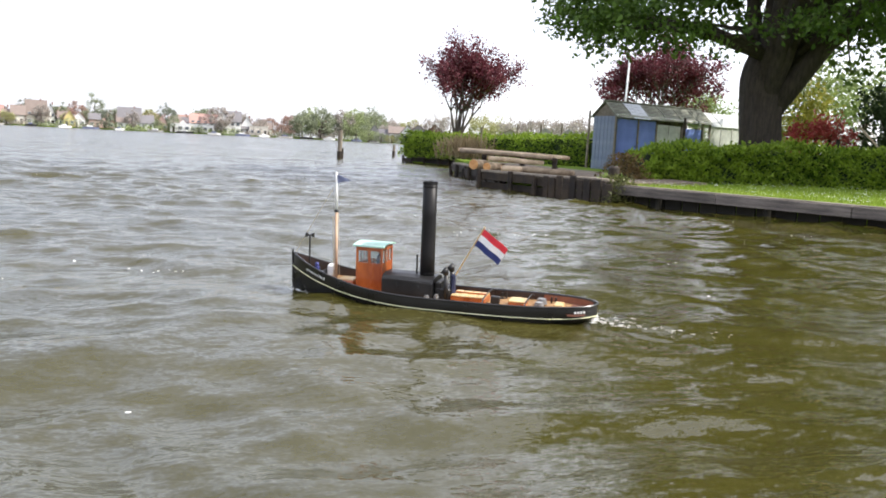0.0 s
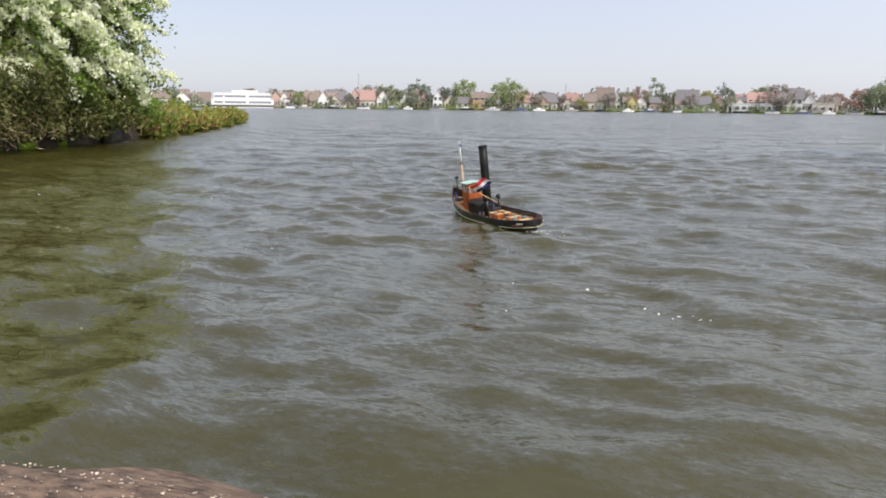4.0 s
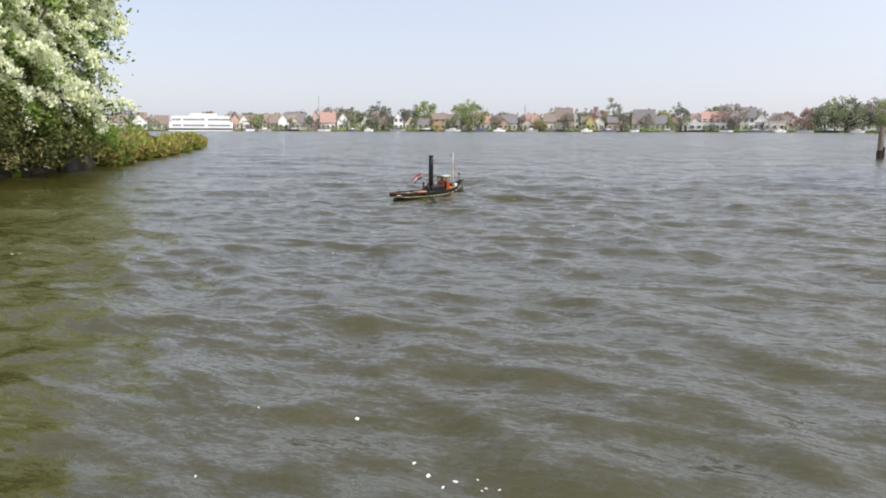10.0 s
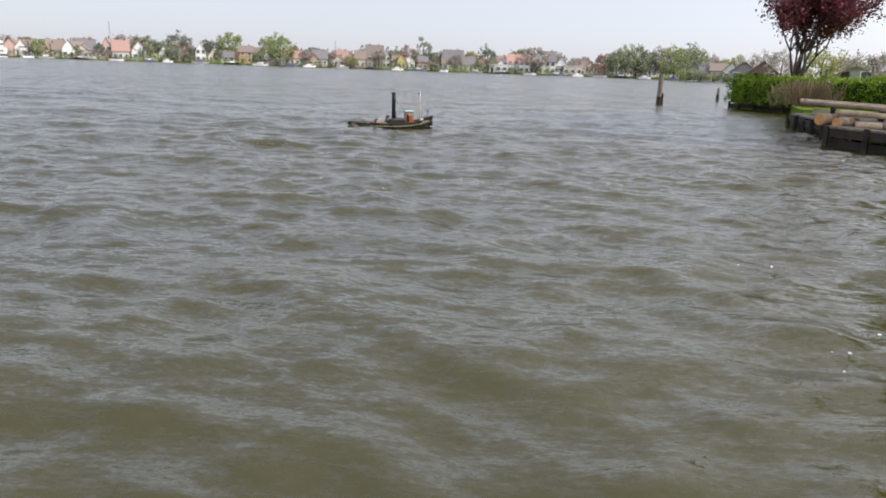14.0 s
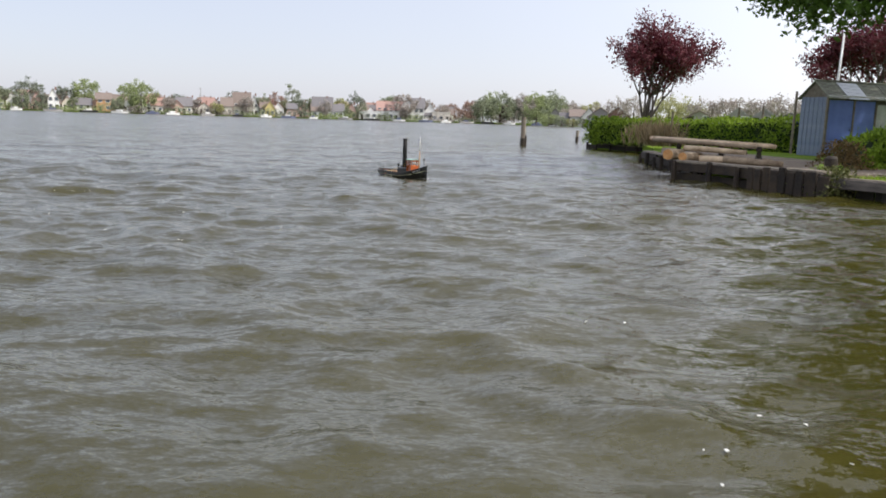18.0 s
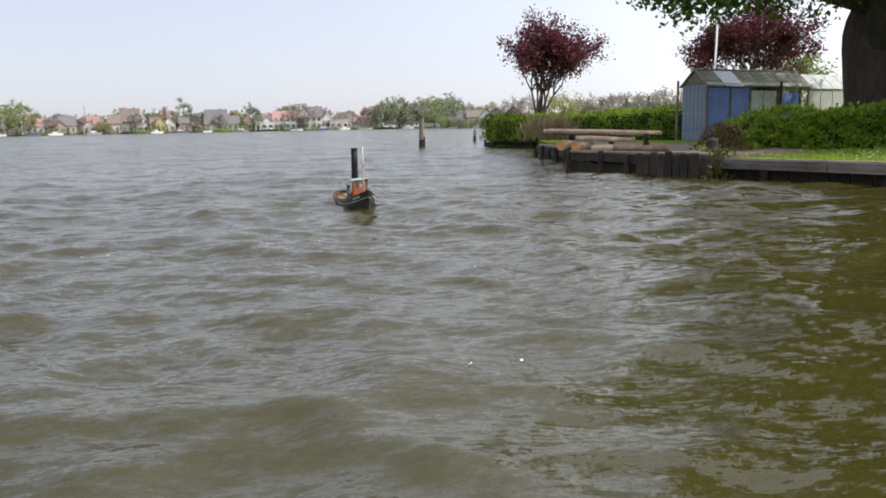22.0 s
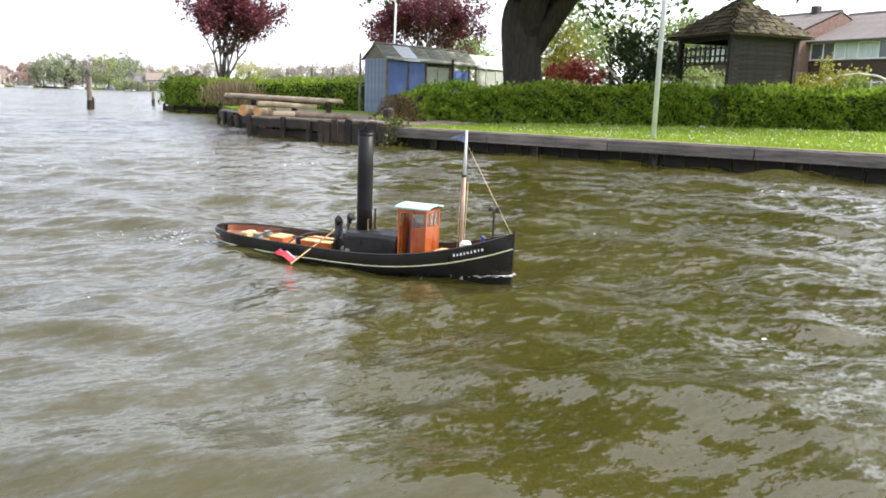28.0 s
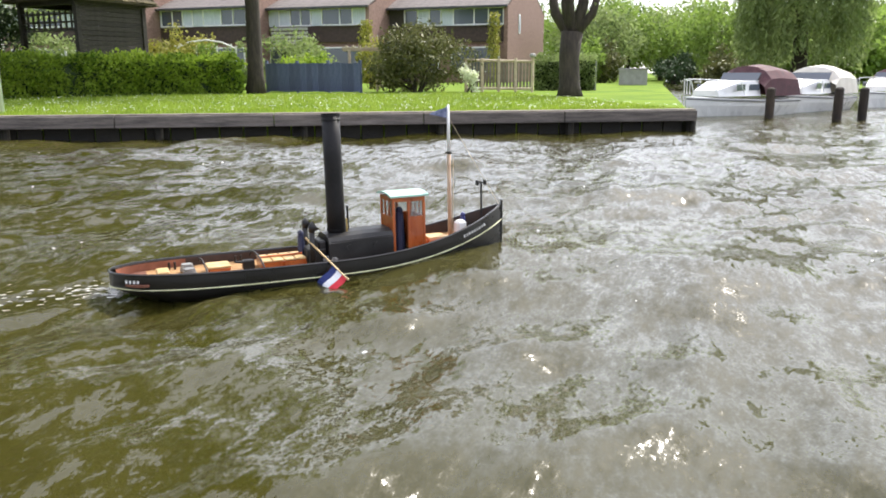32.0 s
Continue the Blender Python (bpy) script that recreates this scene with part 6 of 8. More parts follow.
    shrub("shrub", bearing(66.5, 26.5, LAWN_Z), (2.0, 0.6, 0.62), 2600, 0.12, HEDGE, "clipped bright green shrubs behind the blue fence", 43)
    shrub("shrub", bearing(58.3, 28.8, LAWN_Z), (1.3, 0.7, 0.95), 3400, 0.12, IVY, "pale yellow-green shrubs behind the hedge", 46)
    shrub("shrub", bearing(66.3, 29.5, LAWN_Z), (2.2, 0.8, 0.92), 4200, 0.12, WILLOW, "light green shrubs before the houses", 47)
    shrub("shrub", bearing(71.0, 29.0, LAWN_Z), (0.7, 0.6, 0.9), 1500, 0.12, IVY, "yellow-green climber on the pergola", 48)
    ivy_on(bearing(59.6, 27.6, LAWN_Z), (1.0, 0.3, 1.5), 1300, "green climber on the white arbour", 49, BUSHLEAF, 0.10)
    shrub("shrub", bearing(74.1, 24.0, LAWN_Z - 0.02), (1.62, 1.3, 0.92), 9000, 0.11, SHRUB, "large rounded dark green garden shrub", 44, stems=9)
    shrub("flowering_shrub", bearing(77.9, 23.6, LAWN_Z), (0.28, 0.25, 0.40), 500, 0.09, BLOSSOM, "small white flowering shrub beside the fence", 45, stems=3)
    # wooden fence
    a, b = bearing(77.6, 24.2), bearing(82.3, 23.9)
    t = thing("fence", (a.x, a.y, LAWN_Z), "pale wooden trellis fence with a ball-topped post", "fence")
    d = (b - a).to_2d()
    for k in range(5):
        q = d * (k / 4)
        bm = bmesh.new()
        box(bm, (q.x, q.y, 0.49), (0.075, 0.075, 0.98), 0.005)
        part("post", bm, PALEWOOD, t)
    for z, m in ((0.93, PALEWOOD), (0.10, PALEWOOD)):
        bm = bmesh.new()
        rod(bm, (0, 0, z), (d.x, d.y, z - 0.05 * (z > 0.5)), 0.04, 0.04, 6)
        part("rail", bm, m, t)
    plank_wall(t, (0.03, 0.02), d, 0.10, 0.86, 0.10, OLDWOOD, "slat", gap=0.03, depth=0.012)
    bm = bmesh.new()
    ball(bm, (d.x, d.y, 1.05), 0.10, (1.5, 1, 0.7))
    part("post_cap", bm, STONE, t)
    pollard()
    # houses, stepped one behind the other
    terrace_house(47.2, 54.9, 39.4, 0)
    terrace_house(55.5, 62.4, 41.7, 1)
    terrace_house(63.1, 70.6, 43.7, 3, balcony=True)
    terrace_house(71.6, 80.3, 46.4, 2, end=True)
    ivy_on(bearing(79.3, 46.8, LAWN_Z), (0.9, 0.3, 3.9), 1500, "yellow-green climber on the house corner", 51)
    ivy_on(bearing(70.3, 45.0, LAWN_Z), (0.9, 0.3, 3.4), 1300, "yellow-green climber between two houses", 52)
    # behind the hedge, beside the gazebo
    shrub("conifer", bearing(46.2, 26.5, LAWN_Z), (1.25, 1.0, 1.5), 5200, 0.14, CONIFER, "dense dark conifer shrub", 61, category="conifer")
    shrub("red_shrub", bearing(41.3, 25.0, LAWN_Z), (0.95, 0.7, 0.95), 3000, 0.11, REDLEAF, "bright red-leaved garden shrub", 62)
    shrub("shrub", bearing(50.0, 29.5, LAWN_Z), (1.7, 1.0, 0.85), 3600, 0.13, WILLOW, "sunlit light green shrubs behind the gazebo", 63)
    shrub("shrub", bearing(39.8, 30.0, LAWN_Z), (1.2, 1.0, 1.7), 3000, 0.16, IVY, "tall yellow-green garden shrub", 64)
    for az, dd, h, s in ((40.5, 36, 5.0, 71), (44.0, 38, 4.4, 72), (33.8, 44, 4.0, 73), (48.5, 50, 6.0, 74)):
        tree("tree", bearing(az, dd, LAWN_Z), h, 0.10, h * 0.4, (1.5, 1.5, h * 0.3), 70, 26, 0.2, WILLOW, BARK, "young light green tree in the gardens", s, spread=0.3, limbs=6)
    for az, dd, h, lab in ((42.7, 24.6, 1.25, "dark garden post behind the hedge"), (40.2, 24.2, 1.1, "dark garden post behind the hedge"), (51.0, 23.6, 1.15, "thin white post behind the hedge")):
        t = thing("post", bearing(az, dd, LAWN_Z), lab, "post", "garden posts")
        bm = bmesh.new()
        rod(bm, (0, 0, 0), (0, 0, h), 0.06 if "dark" in lab else 0.03, 0.05 if "dark" in lab else 0.03, 8)
        part("post", bm, TARRED if "dark" in lab else WHITE, t)
    t = thing("prop", bearing(44.8, 24.4, LAWN_Z), "slanting pale wooden prop", "prop")
    bm = bmesh.new()
    rod(bm, (-0.55, 0, 1.55), (0.3, -0.3, 0.7), 0.03, 0.03, 8)
    rod(bm, (0.3, -0.3, 0), (0.3, -0.3, 0.72), 0.03, 0.03, 8)
    part("pole", bm, PALEWOOD, t)


def pollard():
    """A pollarded lawn tree: thick trunk, knuckled limbs, first shoots."""
    t = thing("pollard_tree", bearing(85.05, 19.6, LAWN_Z), "old pollarded tree with a thick leaning trunk on the lawn", "tree")
    bm = bmesh.new()
    pipe(bm, [(0, 0, -0.05), (-0.0, 0.02, 0.25), (0.02, 0.05, 0.9), (0.04, 0.0, 1.5)], [0.33, 0.25, 0.235, 0.26], 14)
    part("trunk", bm, BARK, t, smooth=True)
    tips = []
    r = random.Random(6)
    for dy, dz, rr in ((0.55, 1.1, 0.12), (0.22, 1.5, 0.11), (-0.30, 1.45, 0.13), (-0.62, 1.0, 0.10), (0.05, 1.2, 0.09)):
        bm = bmesh.new()
        e = Vector((r.uniform(-0.3, 0.3), dy, 1.5 + dz))
        pipe(bm, [(0.04, 0, 1.35), (e.x * 0.4, dy * 0.75, 1.5 + dz * 0.4), e], [rr * 1.3, rr, rr * 0.75], 9)
        ball(bm, e, rr * 1.25, seg=9)
        part("limb", bm, BARK, t, smooth=True)
        tips.append(e)
        for k in range(4):
            q = e + Vector((r.uniform(-0.5, 0.5), r.uniform(-0.6, 0.6), r.uniform(0.5, 1.4)))
            bm = bmesh.new()
            pipe(bm, [e, e.lerp(q, 0.5) + Vector((0, 0, 0.1)), q], [rr * 0.4, rr * 0.25, 0.01], 6)
            part("branch", bm, BARK, t, smooth=True)
            tips.append(q)
    c = np.concatenate([np.random.default_rng(k).normal(size=(60, 3)) * 0.28 + np.array(q) for k, q in enumerate(tips)])
    leaves("shoots", c, 0.10, WILLOW, t)


def cabin_boat(at, turn, L, label, canvas, seed):
    """A small moored cabin cruiser: hull, cabin, windows, canvas hood, rail, outboard."""
    t = thing("cabin_boat", at, label, "motor boat", "moored boats", turn=turn)
    t.matrix_basis = t.matrix_basis @ Matrix.Diagonal((0.85, 0.85, 0.85, 1))
    hb = L * 0.21
    bm = bmesh.new()
    n = 16
    g = []
    for i in range(n + 1):
        s = i / n
        b = hb * (1 - max(s - 0.35, 0) ** 2.2 * 2.55) if s > 0.35 else hb * (0.9 + 0.1 * s / 0.35)
        b = max(b, 0.015)
        z = 0.36 + 0.10 * s ** 2
        x = L * s
        g.append([bm.verts.new(p) for p in ((x * 0.97, 0.0, -0.12), (x * 0.985, b * 0.75, -0.05), (x, b * 0.95, z * 0.6), (x, b, z), (x, 0, z + 0.02), (x, -b, z), (x, -b * 0.95, z * 0.6), (x * 0.985, -b * 0.75, -0.05))])
    for i in range(n):
        for k in range(8):
            bm.faces.new((g[i][k], g[i + 1][k], g[i + 1][(k + 1) % 8], g[i][(k + 1) % 8]))
    bm.faces.new(g[0]), bm.faces.new(g[-1][::-1])
    bmesh.ops.recalc_face_normals(bm, faces=bm.faces)
    part("hull", bm, GELCOAT, t, smooth=False)
    bm = bmesh.new()
    for sg in (1, -1):
        pts = []
        for i in range(n + 1):
            s = i / n
            b = max(hb * (1 - max(s - 0.35, 0) ** 2.2 * 2.55) if s > 0.35 else hb * (0.9 + 0.1 * s / 0.35), 0.015)
            pts.append((L * s, sg * (b + 0.005), 0.32 + 0.10 * s ** 2))
        pipe(bm, pts, 0.018, 5)
    part("rubbing_strip", bm, surface("grey_rubber", (0.10, 0.10, 0.10), (0.16, 0.16, 0.16), 9, 0.7, 0), t)
    # cabin trunk
    bm = bmesh.new()
    c = [(L * 0.42, 0.82, 0.46), (L * 0.60, 0.80, 0.46), (L * 0.80, 0.60, 0.30)]
    ring = []
    for x, z, w in c:
        w = min(w, 1) * hb * 1.55
        ring.append([bm.verts.new(p) for p in ((x, w, 0.46), (x, w * 0.86, z), (x, -w * 0.86, z), (x, -w, 0.46))])
    for i in range(2):
        for k in range(3):
            bm.faces.new((ring[i][k], ring[i + 1][k], ring[i + 1][k + 1], ring[i][k + 1]))
    bm.faces.new(ring[0]), bm.faces.new(ring[-1][::-1])
    bmesh.ops.recalc_face_normals(bm, faces=bm.faces)
    cabin = part("cabin", bm, GELCOAT, t)
    for sg in (1, -1):
        for x, w in ((L * 0.49, 0.42), (L * 0.64, 0.34)):
            bm = bmesh.new()
            yy = hb * 1.55 * 0.46 * 0.955
            box(bm, (x, sg * (yy + 0.006), 0.66), (w, 0.012, 0.14), 0.004, Matrix.Identity(4))
            part("window", bm, PANE, cabin)
    bm = bmesh.new()
    box(bm, (0, 0, 0), (0.02, hb * 1.3, 0.24), 0.004)
    ws = part("windscreen", bm, PANE, t)
    ws.matrix_basis = pose(L * 0.43, 0, 0.90, 0, -38, 0)
    # hood
    bm = bmesh.new()
    ring = []
    for x, z in ((0.02, 0.72), (0.10, 1.10), (L * 0.22, 1.20), (L * 0.36, 1.16), (L * 0.43, 0.84)):
        ring.append([bm.verts.new((x, hb * 0.92 * math.cos(a), 0.45 + (z - 0.45) * math.sin(a) ** 0.6)) for a in [math.pi * k / 8 for k in range(9)]])
    for i in range(4):
        for k in range(8):
            bm.faces.new((ring[i][k], ring[i + 1][k], ring[i + 1][k + 1], ring[i][k + 1]))
    bm.faces.new(ring[0])
    bmesh.ops.recalc_face_normals(bm, faces=bm.faces)
    part("canvas_hood", bm, canvas, t)
    for sg in (1, -1):
        bm = bmesh.new()
        pipe(bm, [(L * 0.99, 0, 0.86), (L * 0.86, sg * hb * 0.55, 0.84), (L * 0.70, sg * hb * 0.85, 0.80), (L * 0.66, sg * hb * 0.88, 0.50)], 0.011, 6)
        for s in (0.98, 0.86):
            pipe(bm, [(L * s, sg * hb * (0.55 if s < 0.9 else 0.05), 0.52), (L * s, sg * hb * (0.55 if s < 0.9 else 0.05), 0.85)], 0.010, 6)
        part("bow_rail", bm, POLE, t)
    bm = bmesh.new()
    box(bm, (-0.16, 0, 0.52), (0.26, 0.20, 0.30), 0.05)
    box(bm, (-0.14, 0, 0.15), (0.10, 0.09, 0.6), 0.02)
    part("outboard_motor", bm, BLACKIRON, t)
    return t


def moorings():
    cabin_boat((18.76, -2.78, 0), 142, 3.7, "white cabin boat with a brown canvas hood", CANVAS, 1)
    cabin_boat((21.3, -4.4, 0), 150, 3.9, "white cabin boat with a pale hood", CREAM, 2)
    cabin_boat((24.4, -7.0, 0), 150, 4.0, "white cabin boat with a dark hood", CANVAS, 3)
    for az, dd, h in ((98.3, 16.1, 0.55), (102.3, 16.3, 0.56), (103.7, 16.8, 0.55), (105.5, 19.0, 0.7)):
        t = thing("mooring_pile", bearing(az, dd, -0.8), "dark wooden mooring pile in the water", "pile", "mooring piles")
        bm = bmesh.new()
        rod(bm, (0, 0, 0), (0, 0, 0.8 + h), 0.085, 0.08, 12)
        rod(bm, (0, 0, 0.8 + h), (0, 0, 0.83 + h), 0.08, 0.05, 12)
        part("post", bm, DARKWOOD, t, smooth=False)
    # weeping willow and the green wall behind the lawn
    t = thing("willow", bearing(99.6, 36.0, LAWN_Z), "weeping willow with long hanging pale green branches", "tree")
    r = np.random.default_rng(91)
    bm = bmesh.new()
    pipe(bm, [(0, 0, -0.1), (0.1, 0, 1.5), (0, 0.1, 3.0)], [0.35, 0.28, 0.22], 12)
    part("trunk", bm, BARK, t, smooth=True)
    cs = []
    for k in range(8):
        a = k * 0.785 + 0.3
        bm = bmesh.new()
        pipe(bm, [(0, 0.1, 2.8), (math.cos(a) * 1.1, math.sin(a) * 1.1, 4.6), (math.cos(a) * 2.0, math.sin(a) * 2.0, 5.2)], [0.14, 0.08, 0.03], 7)
        part("limb", bm, BARK, t, smooth=True)
    for k in range(470):
        a, q = r.uniform(0, 6.28), r.uniform(0.25, 1) ** 0.6 * 2.6
        top = 5.9 - 0.33 * q * q * 0.6 + r.normal() * 0.25
        low = r.uniform(0.7, 2.6)
        m = int((top - low) * 11)
        zz = np.linspace(top, low, m)
        cs.append(np.stack([math.cos(a) * q + r.normal(size=m) * 0.07 + 0.15 * np.linspace(0, 1, m), math.sin(a) * q + r.normal(size=m) * 0.07, zz], 1))
    leaves("crown", np.concatenate(cs), 0.22, WILLOW, t, droop=1.6, narrow=0.35)
    for i, (az, dd, h, w, m) in enumerate(((86.3, 52, 6.2, 2.2, WILLOW), (88.6, 58, 6.8, 2.6, BUSHLEAF), (90.8, 60, 6.4, 2.6, WILLOW), (92.8, 56, 5.4, 2.2, BUSHLEAF), (94.6, 50, 6.0, 2.2, BUSHLEAF), (96.6, 52, 5.6, 2.4, WILLOW), (104.5, 60, 6.5, 3.0, BUSHLEAF), (108, 62, 7, 3.0, WILLOW), (84.2, 66, 7.5, 2.6, BUSHLEAF), (87.0, 74, 8.6, 3.0, OAKLEAF), (91.5, 78, 8.0, 3.2, BUSHLEAF), (101.5, 72, 7.5, 3.2, WILLOW))):
        h *= 0.74
        tree("tree", bearing(az, dd, LAWN_Z), h, 0.16, h * 0.28, (w, w, h * 0.40), 110, 40, 0.24, m, BARK, "leafy green tree at the end of the lawn", 100 + i, spread=0.42, limbs=6, crown_z=h * 0.58, low=-0.9)
    for i, (az, dd, h, w, m) in enumerate(((83.5, 84, 9.0, 4.6, WILLOW), (87.5, 88, 10.2, 5.0, BUSHLEAF), (91.2, 86, 8.8, 4.8, WILLOW), (94.8, 84, 9.4, 5.0, WILLOW), (98.6, 80, 8.6, 5.0, BUSHLEAF), (102.6, 84, 9.2, 5.2, WILLOW), (106.8, 82, 9.6, 5.4, BUSHLEAF), (111.4, 80, 9.0, 5.4, WILLOW), (93.2, 66, 5.2, 3.4, WILLOW), (99.4, 62, 5.0, 3.4, BUSHLEAF), (103.2, 56, 4.6, 3.0, BUSHLEAF))):
        tree("tree", bearing(az, dd, LAWN_Z), h * 0.8, 0.2, h * 0.2, (w, w, h * 0.36), 150, 44, 0.36, m, BARK, "broad leafy tree in the wood beyond the lawn", 160 + i, spread=0.62, limbs=5, crown_z=h * 0.42, low=-0.95, twigs=False)
    for i, (az, dd, w, h, m) in enumerate(((87.2, 46, 1.6, 0.9, SHRUB), (91.8, 46, 2.6, 0.75, CONIFER), (95.0, 44, 2.2, 0.8, SHRUB), (85.6, 44, 1.4, 1.0, BUSHLEAF))):
        shrub("shrub", bearing(az, dd, LAWN_Z), (w, 1.0, h), 2600, 0.20, m, "dark green undergrowth below the trees", 130 + i)
    t = thing("garden_box", bearing(89.1, 36.0, LAWN_Z), "low grey wooden garden box on the grass", "box", turn=-89)
    bm = bmesh.new()
    box(bm, (0, 0, 0.36), (1.2, 0.6, 0.66), 0.02)
    part("body", bm, STONE, t)
    bm = bmesh.new()
    box(bm, (0, 0, 0.71), (1.28, 0.68, 0.05), 0.01)
    part("lid", bm, STONE, t)


def grass():
    """Blades along the quay and over the nearer lawn, and daisies."""
    r = np.random.default_rng(17)
    n = 34000
    u, v = r.uniform(0, 1, n), r.uniform(0, 1, n) ** 1.4
    q = np.array(QUAY_A) * (1 - u)[:, None] + np.array(QUAY_B) * u[:, None]
    d = (QUAY_B - QUAY_A).normalized()
    nr = np.array([-d.y, d.x])
    c = q + nr * (0.19 + v * 10.6)[:, None]
    h = r.uniform(0.03, 0.075, n)
    a = r.uniform(0, 6.28, n)
    w = 0.012
    z = LAWN_Z
    lean = r.normal(size=(n, 2)) * 0.02
    v0 = np.stack([c[:, 0] - w * np.cos(a), c[:, 1] - w * np.sin(a), np.full(n, z)], 1)
    v1 = np.stack([c[:, 0] + w * np.cos(a), c[:, 1] + w * np.sin(a), np.full(n, z)], 1)
    v2 = np.stack([c[:, 0] + lean[:, 0], c[:, 1] + lean[:, 1], z + h], 1)
    tagged(raw("grass", np.stack([v0, v1, v2], 1).reshape(-1, 3), np.arange(3 * n).reshape(n, 3), BLADE), "short bright green lawn grass", "grass", kind="stuff")
    n = 1700
    u = r.uniform(0, 1, n)
    q = np.array(QUAY_A) * (1 - u)[:, None] + np.array(QUAY_B) * u[:, None]
    c = q + nr * (0.4 + r.uniform(0, 1, n) ** 1.3 * 8.5)[:, None] + 0.25 * np.sin(u * 60)[:, None] * nr
    ang = np.arange(6) * math.pi / 3
    s = r.uniform(0.008, 0.016, n)
    ring = np.stack([np.cos(ang), np.sin(ang), np.zeros(6)], 1)
    pts = np.concatenate([c, np.full((n, 1), LAWN_Z + 0.065) + r.uniform(-0.015, 0.02, (n, 1))], 1)
    verts = (pts[:, None, :] + ring[None] * s[:, None, None]) + np.array([0, 0, 1])[None, None] * (np.array([0, .004, 0, .004, 0, .004]))[None, :, None]
    tagged(raw("daisies", verts.reshape(-1, 3), np.arange(6 * n).reshape(n, 6), DAISY), "white daisies scattered through the lawn", "flowers", kind="stuff")


garden()
moorings()
grass()


# ---- stakes in the lake, the overgrown bank, the far shore ----
def stakes():
    for at, h, rad, label in ((bearing(8.3, 36.2, -1.0), 2.28, 0.115, "weathered mooring pile standing in the lake"), (bearing(12.15, 46.0, -1.0), 1.66, 0.085, "thin dark stake standing in the lake")):
        t = thing("mooring_pile", at, label, "pile", "lake piles")
        bm = bmesh.new()
        pipe(bm, [(0, 0, 0), (0.01, 0, 1.2), (0.02, 0, h)], [rad * 1.1, rad, rad * 0.9], 12)
        part("post", bm, OLDWOOD, t, smooth=False)
        bm = bmesh.new()
        rod(bm, (0, 0, 0.5), (0.01, 0, 1.32), rad * 1.13, rad * 1.06, 12)
        part("wet_foot", bm, DARKWOOD, t, "dark wet foot of the pile")
        if rad > 0.1:
            bm = bmesh.new()
            rod(bm, (0.12, -0.05, 0.6), (0.13, -0.05, 1.45), 0.06, 0.05, 8)
            part("fender_stub", bm, DARKWOOD, t)


def sprays(tips, per, length, thick, way, seed):
    """Leaf places strung along short drooping sprays."""
    r = np.random.default_rng(seed)
    n = len(tips)
    d = r.normal(size=(n, 3)) * 0.45 + np.array(way)
    d /= np.linalg.norm(d, axis=1)[:, None]
    s = r.uniform(-0.5, 0.5, (n, per, 1))
    ln = length * r.uniform(0.6, 1.4, (n, 1, 1))
    p = tips[:, None, :] + d[:, None, :] * s * ln + r.normal(size=(n, per, 3)) * thick
    p[:, :, 2] -= 0.5 * (s[:, :, 0] + 0.5) ** 2 * ln[:, :, 0]
    return p.reshape(-1, 3)


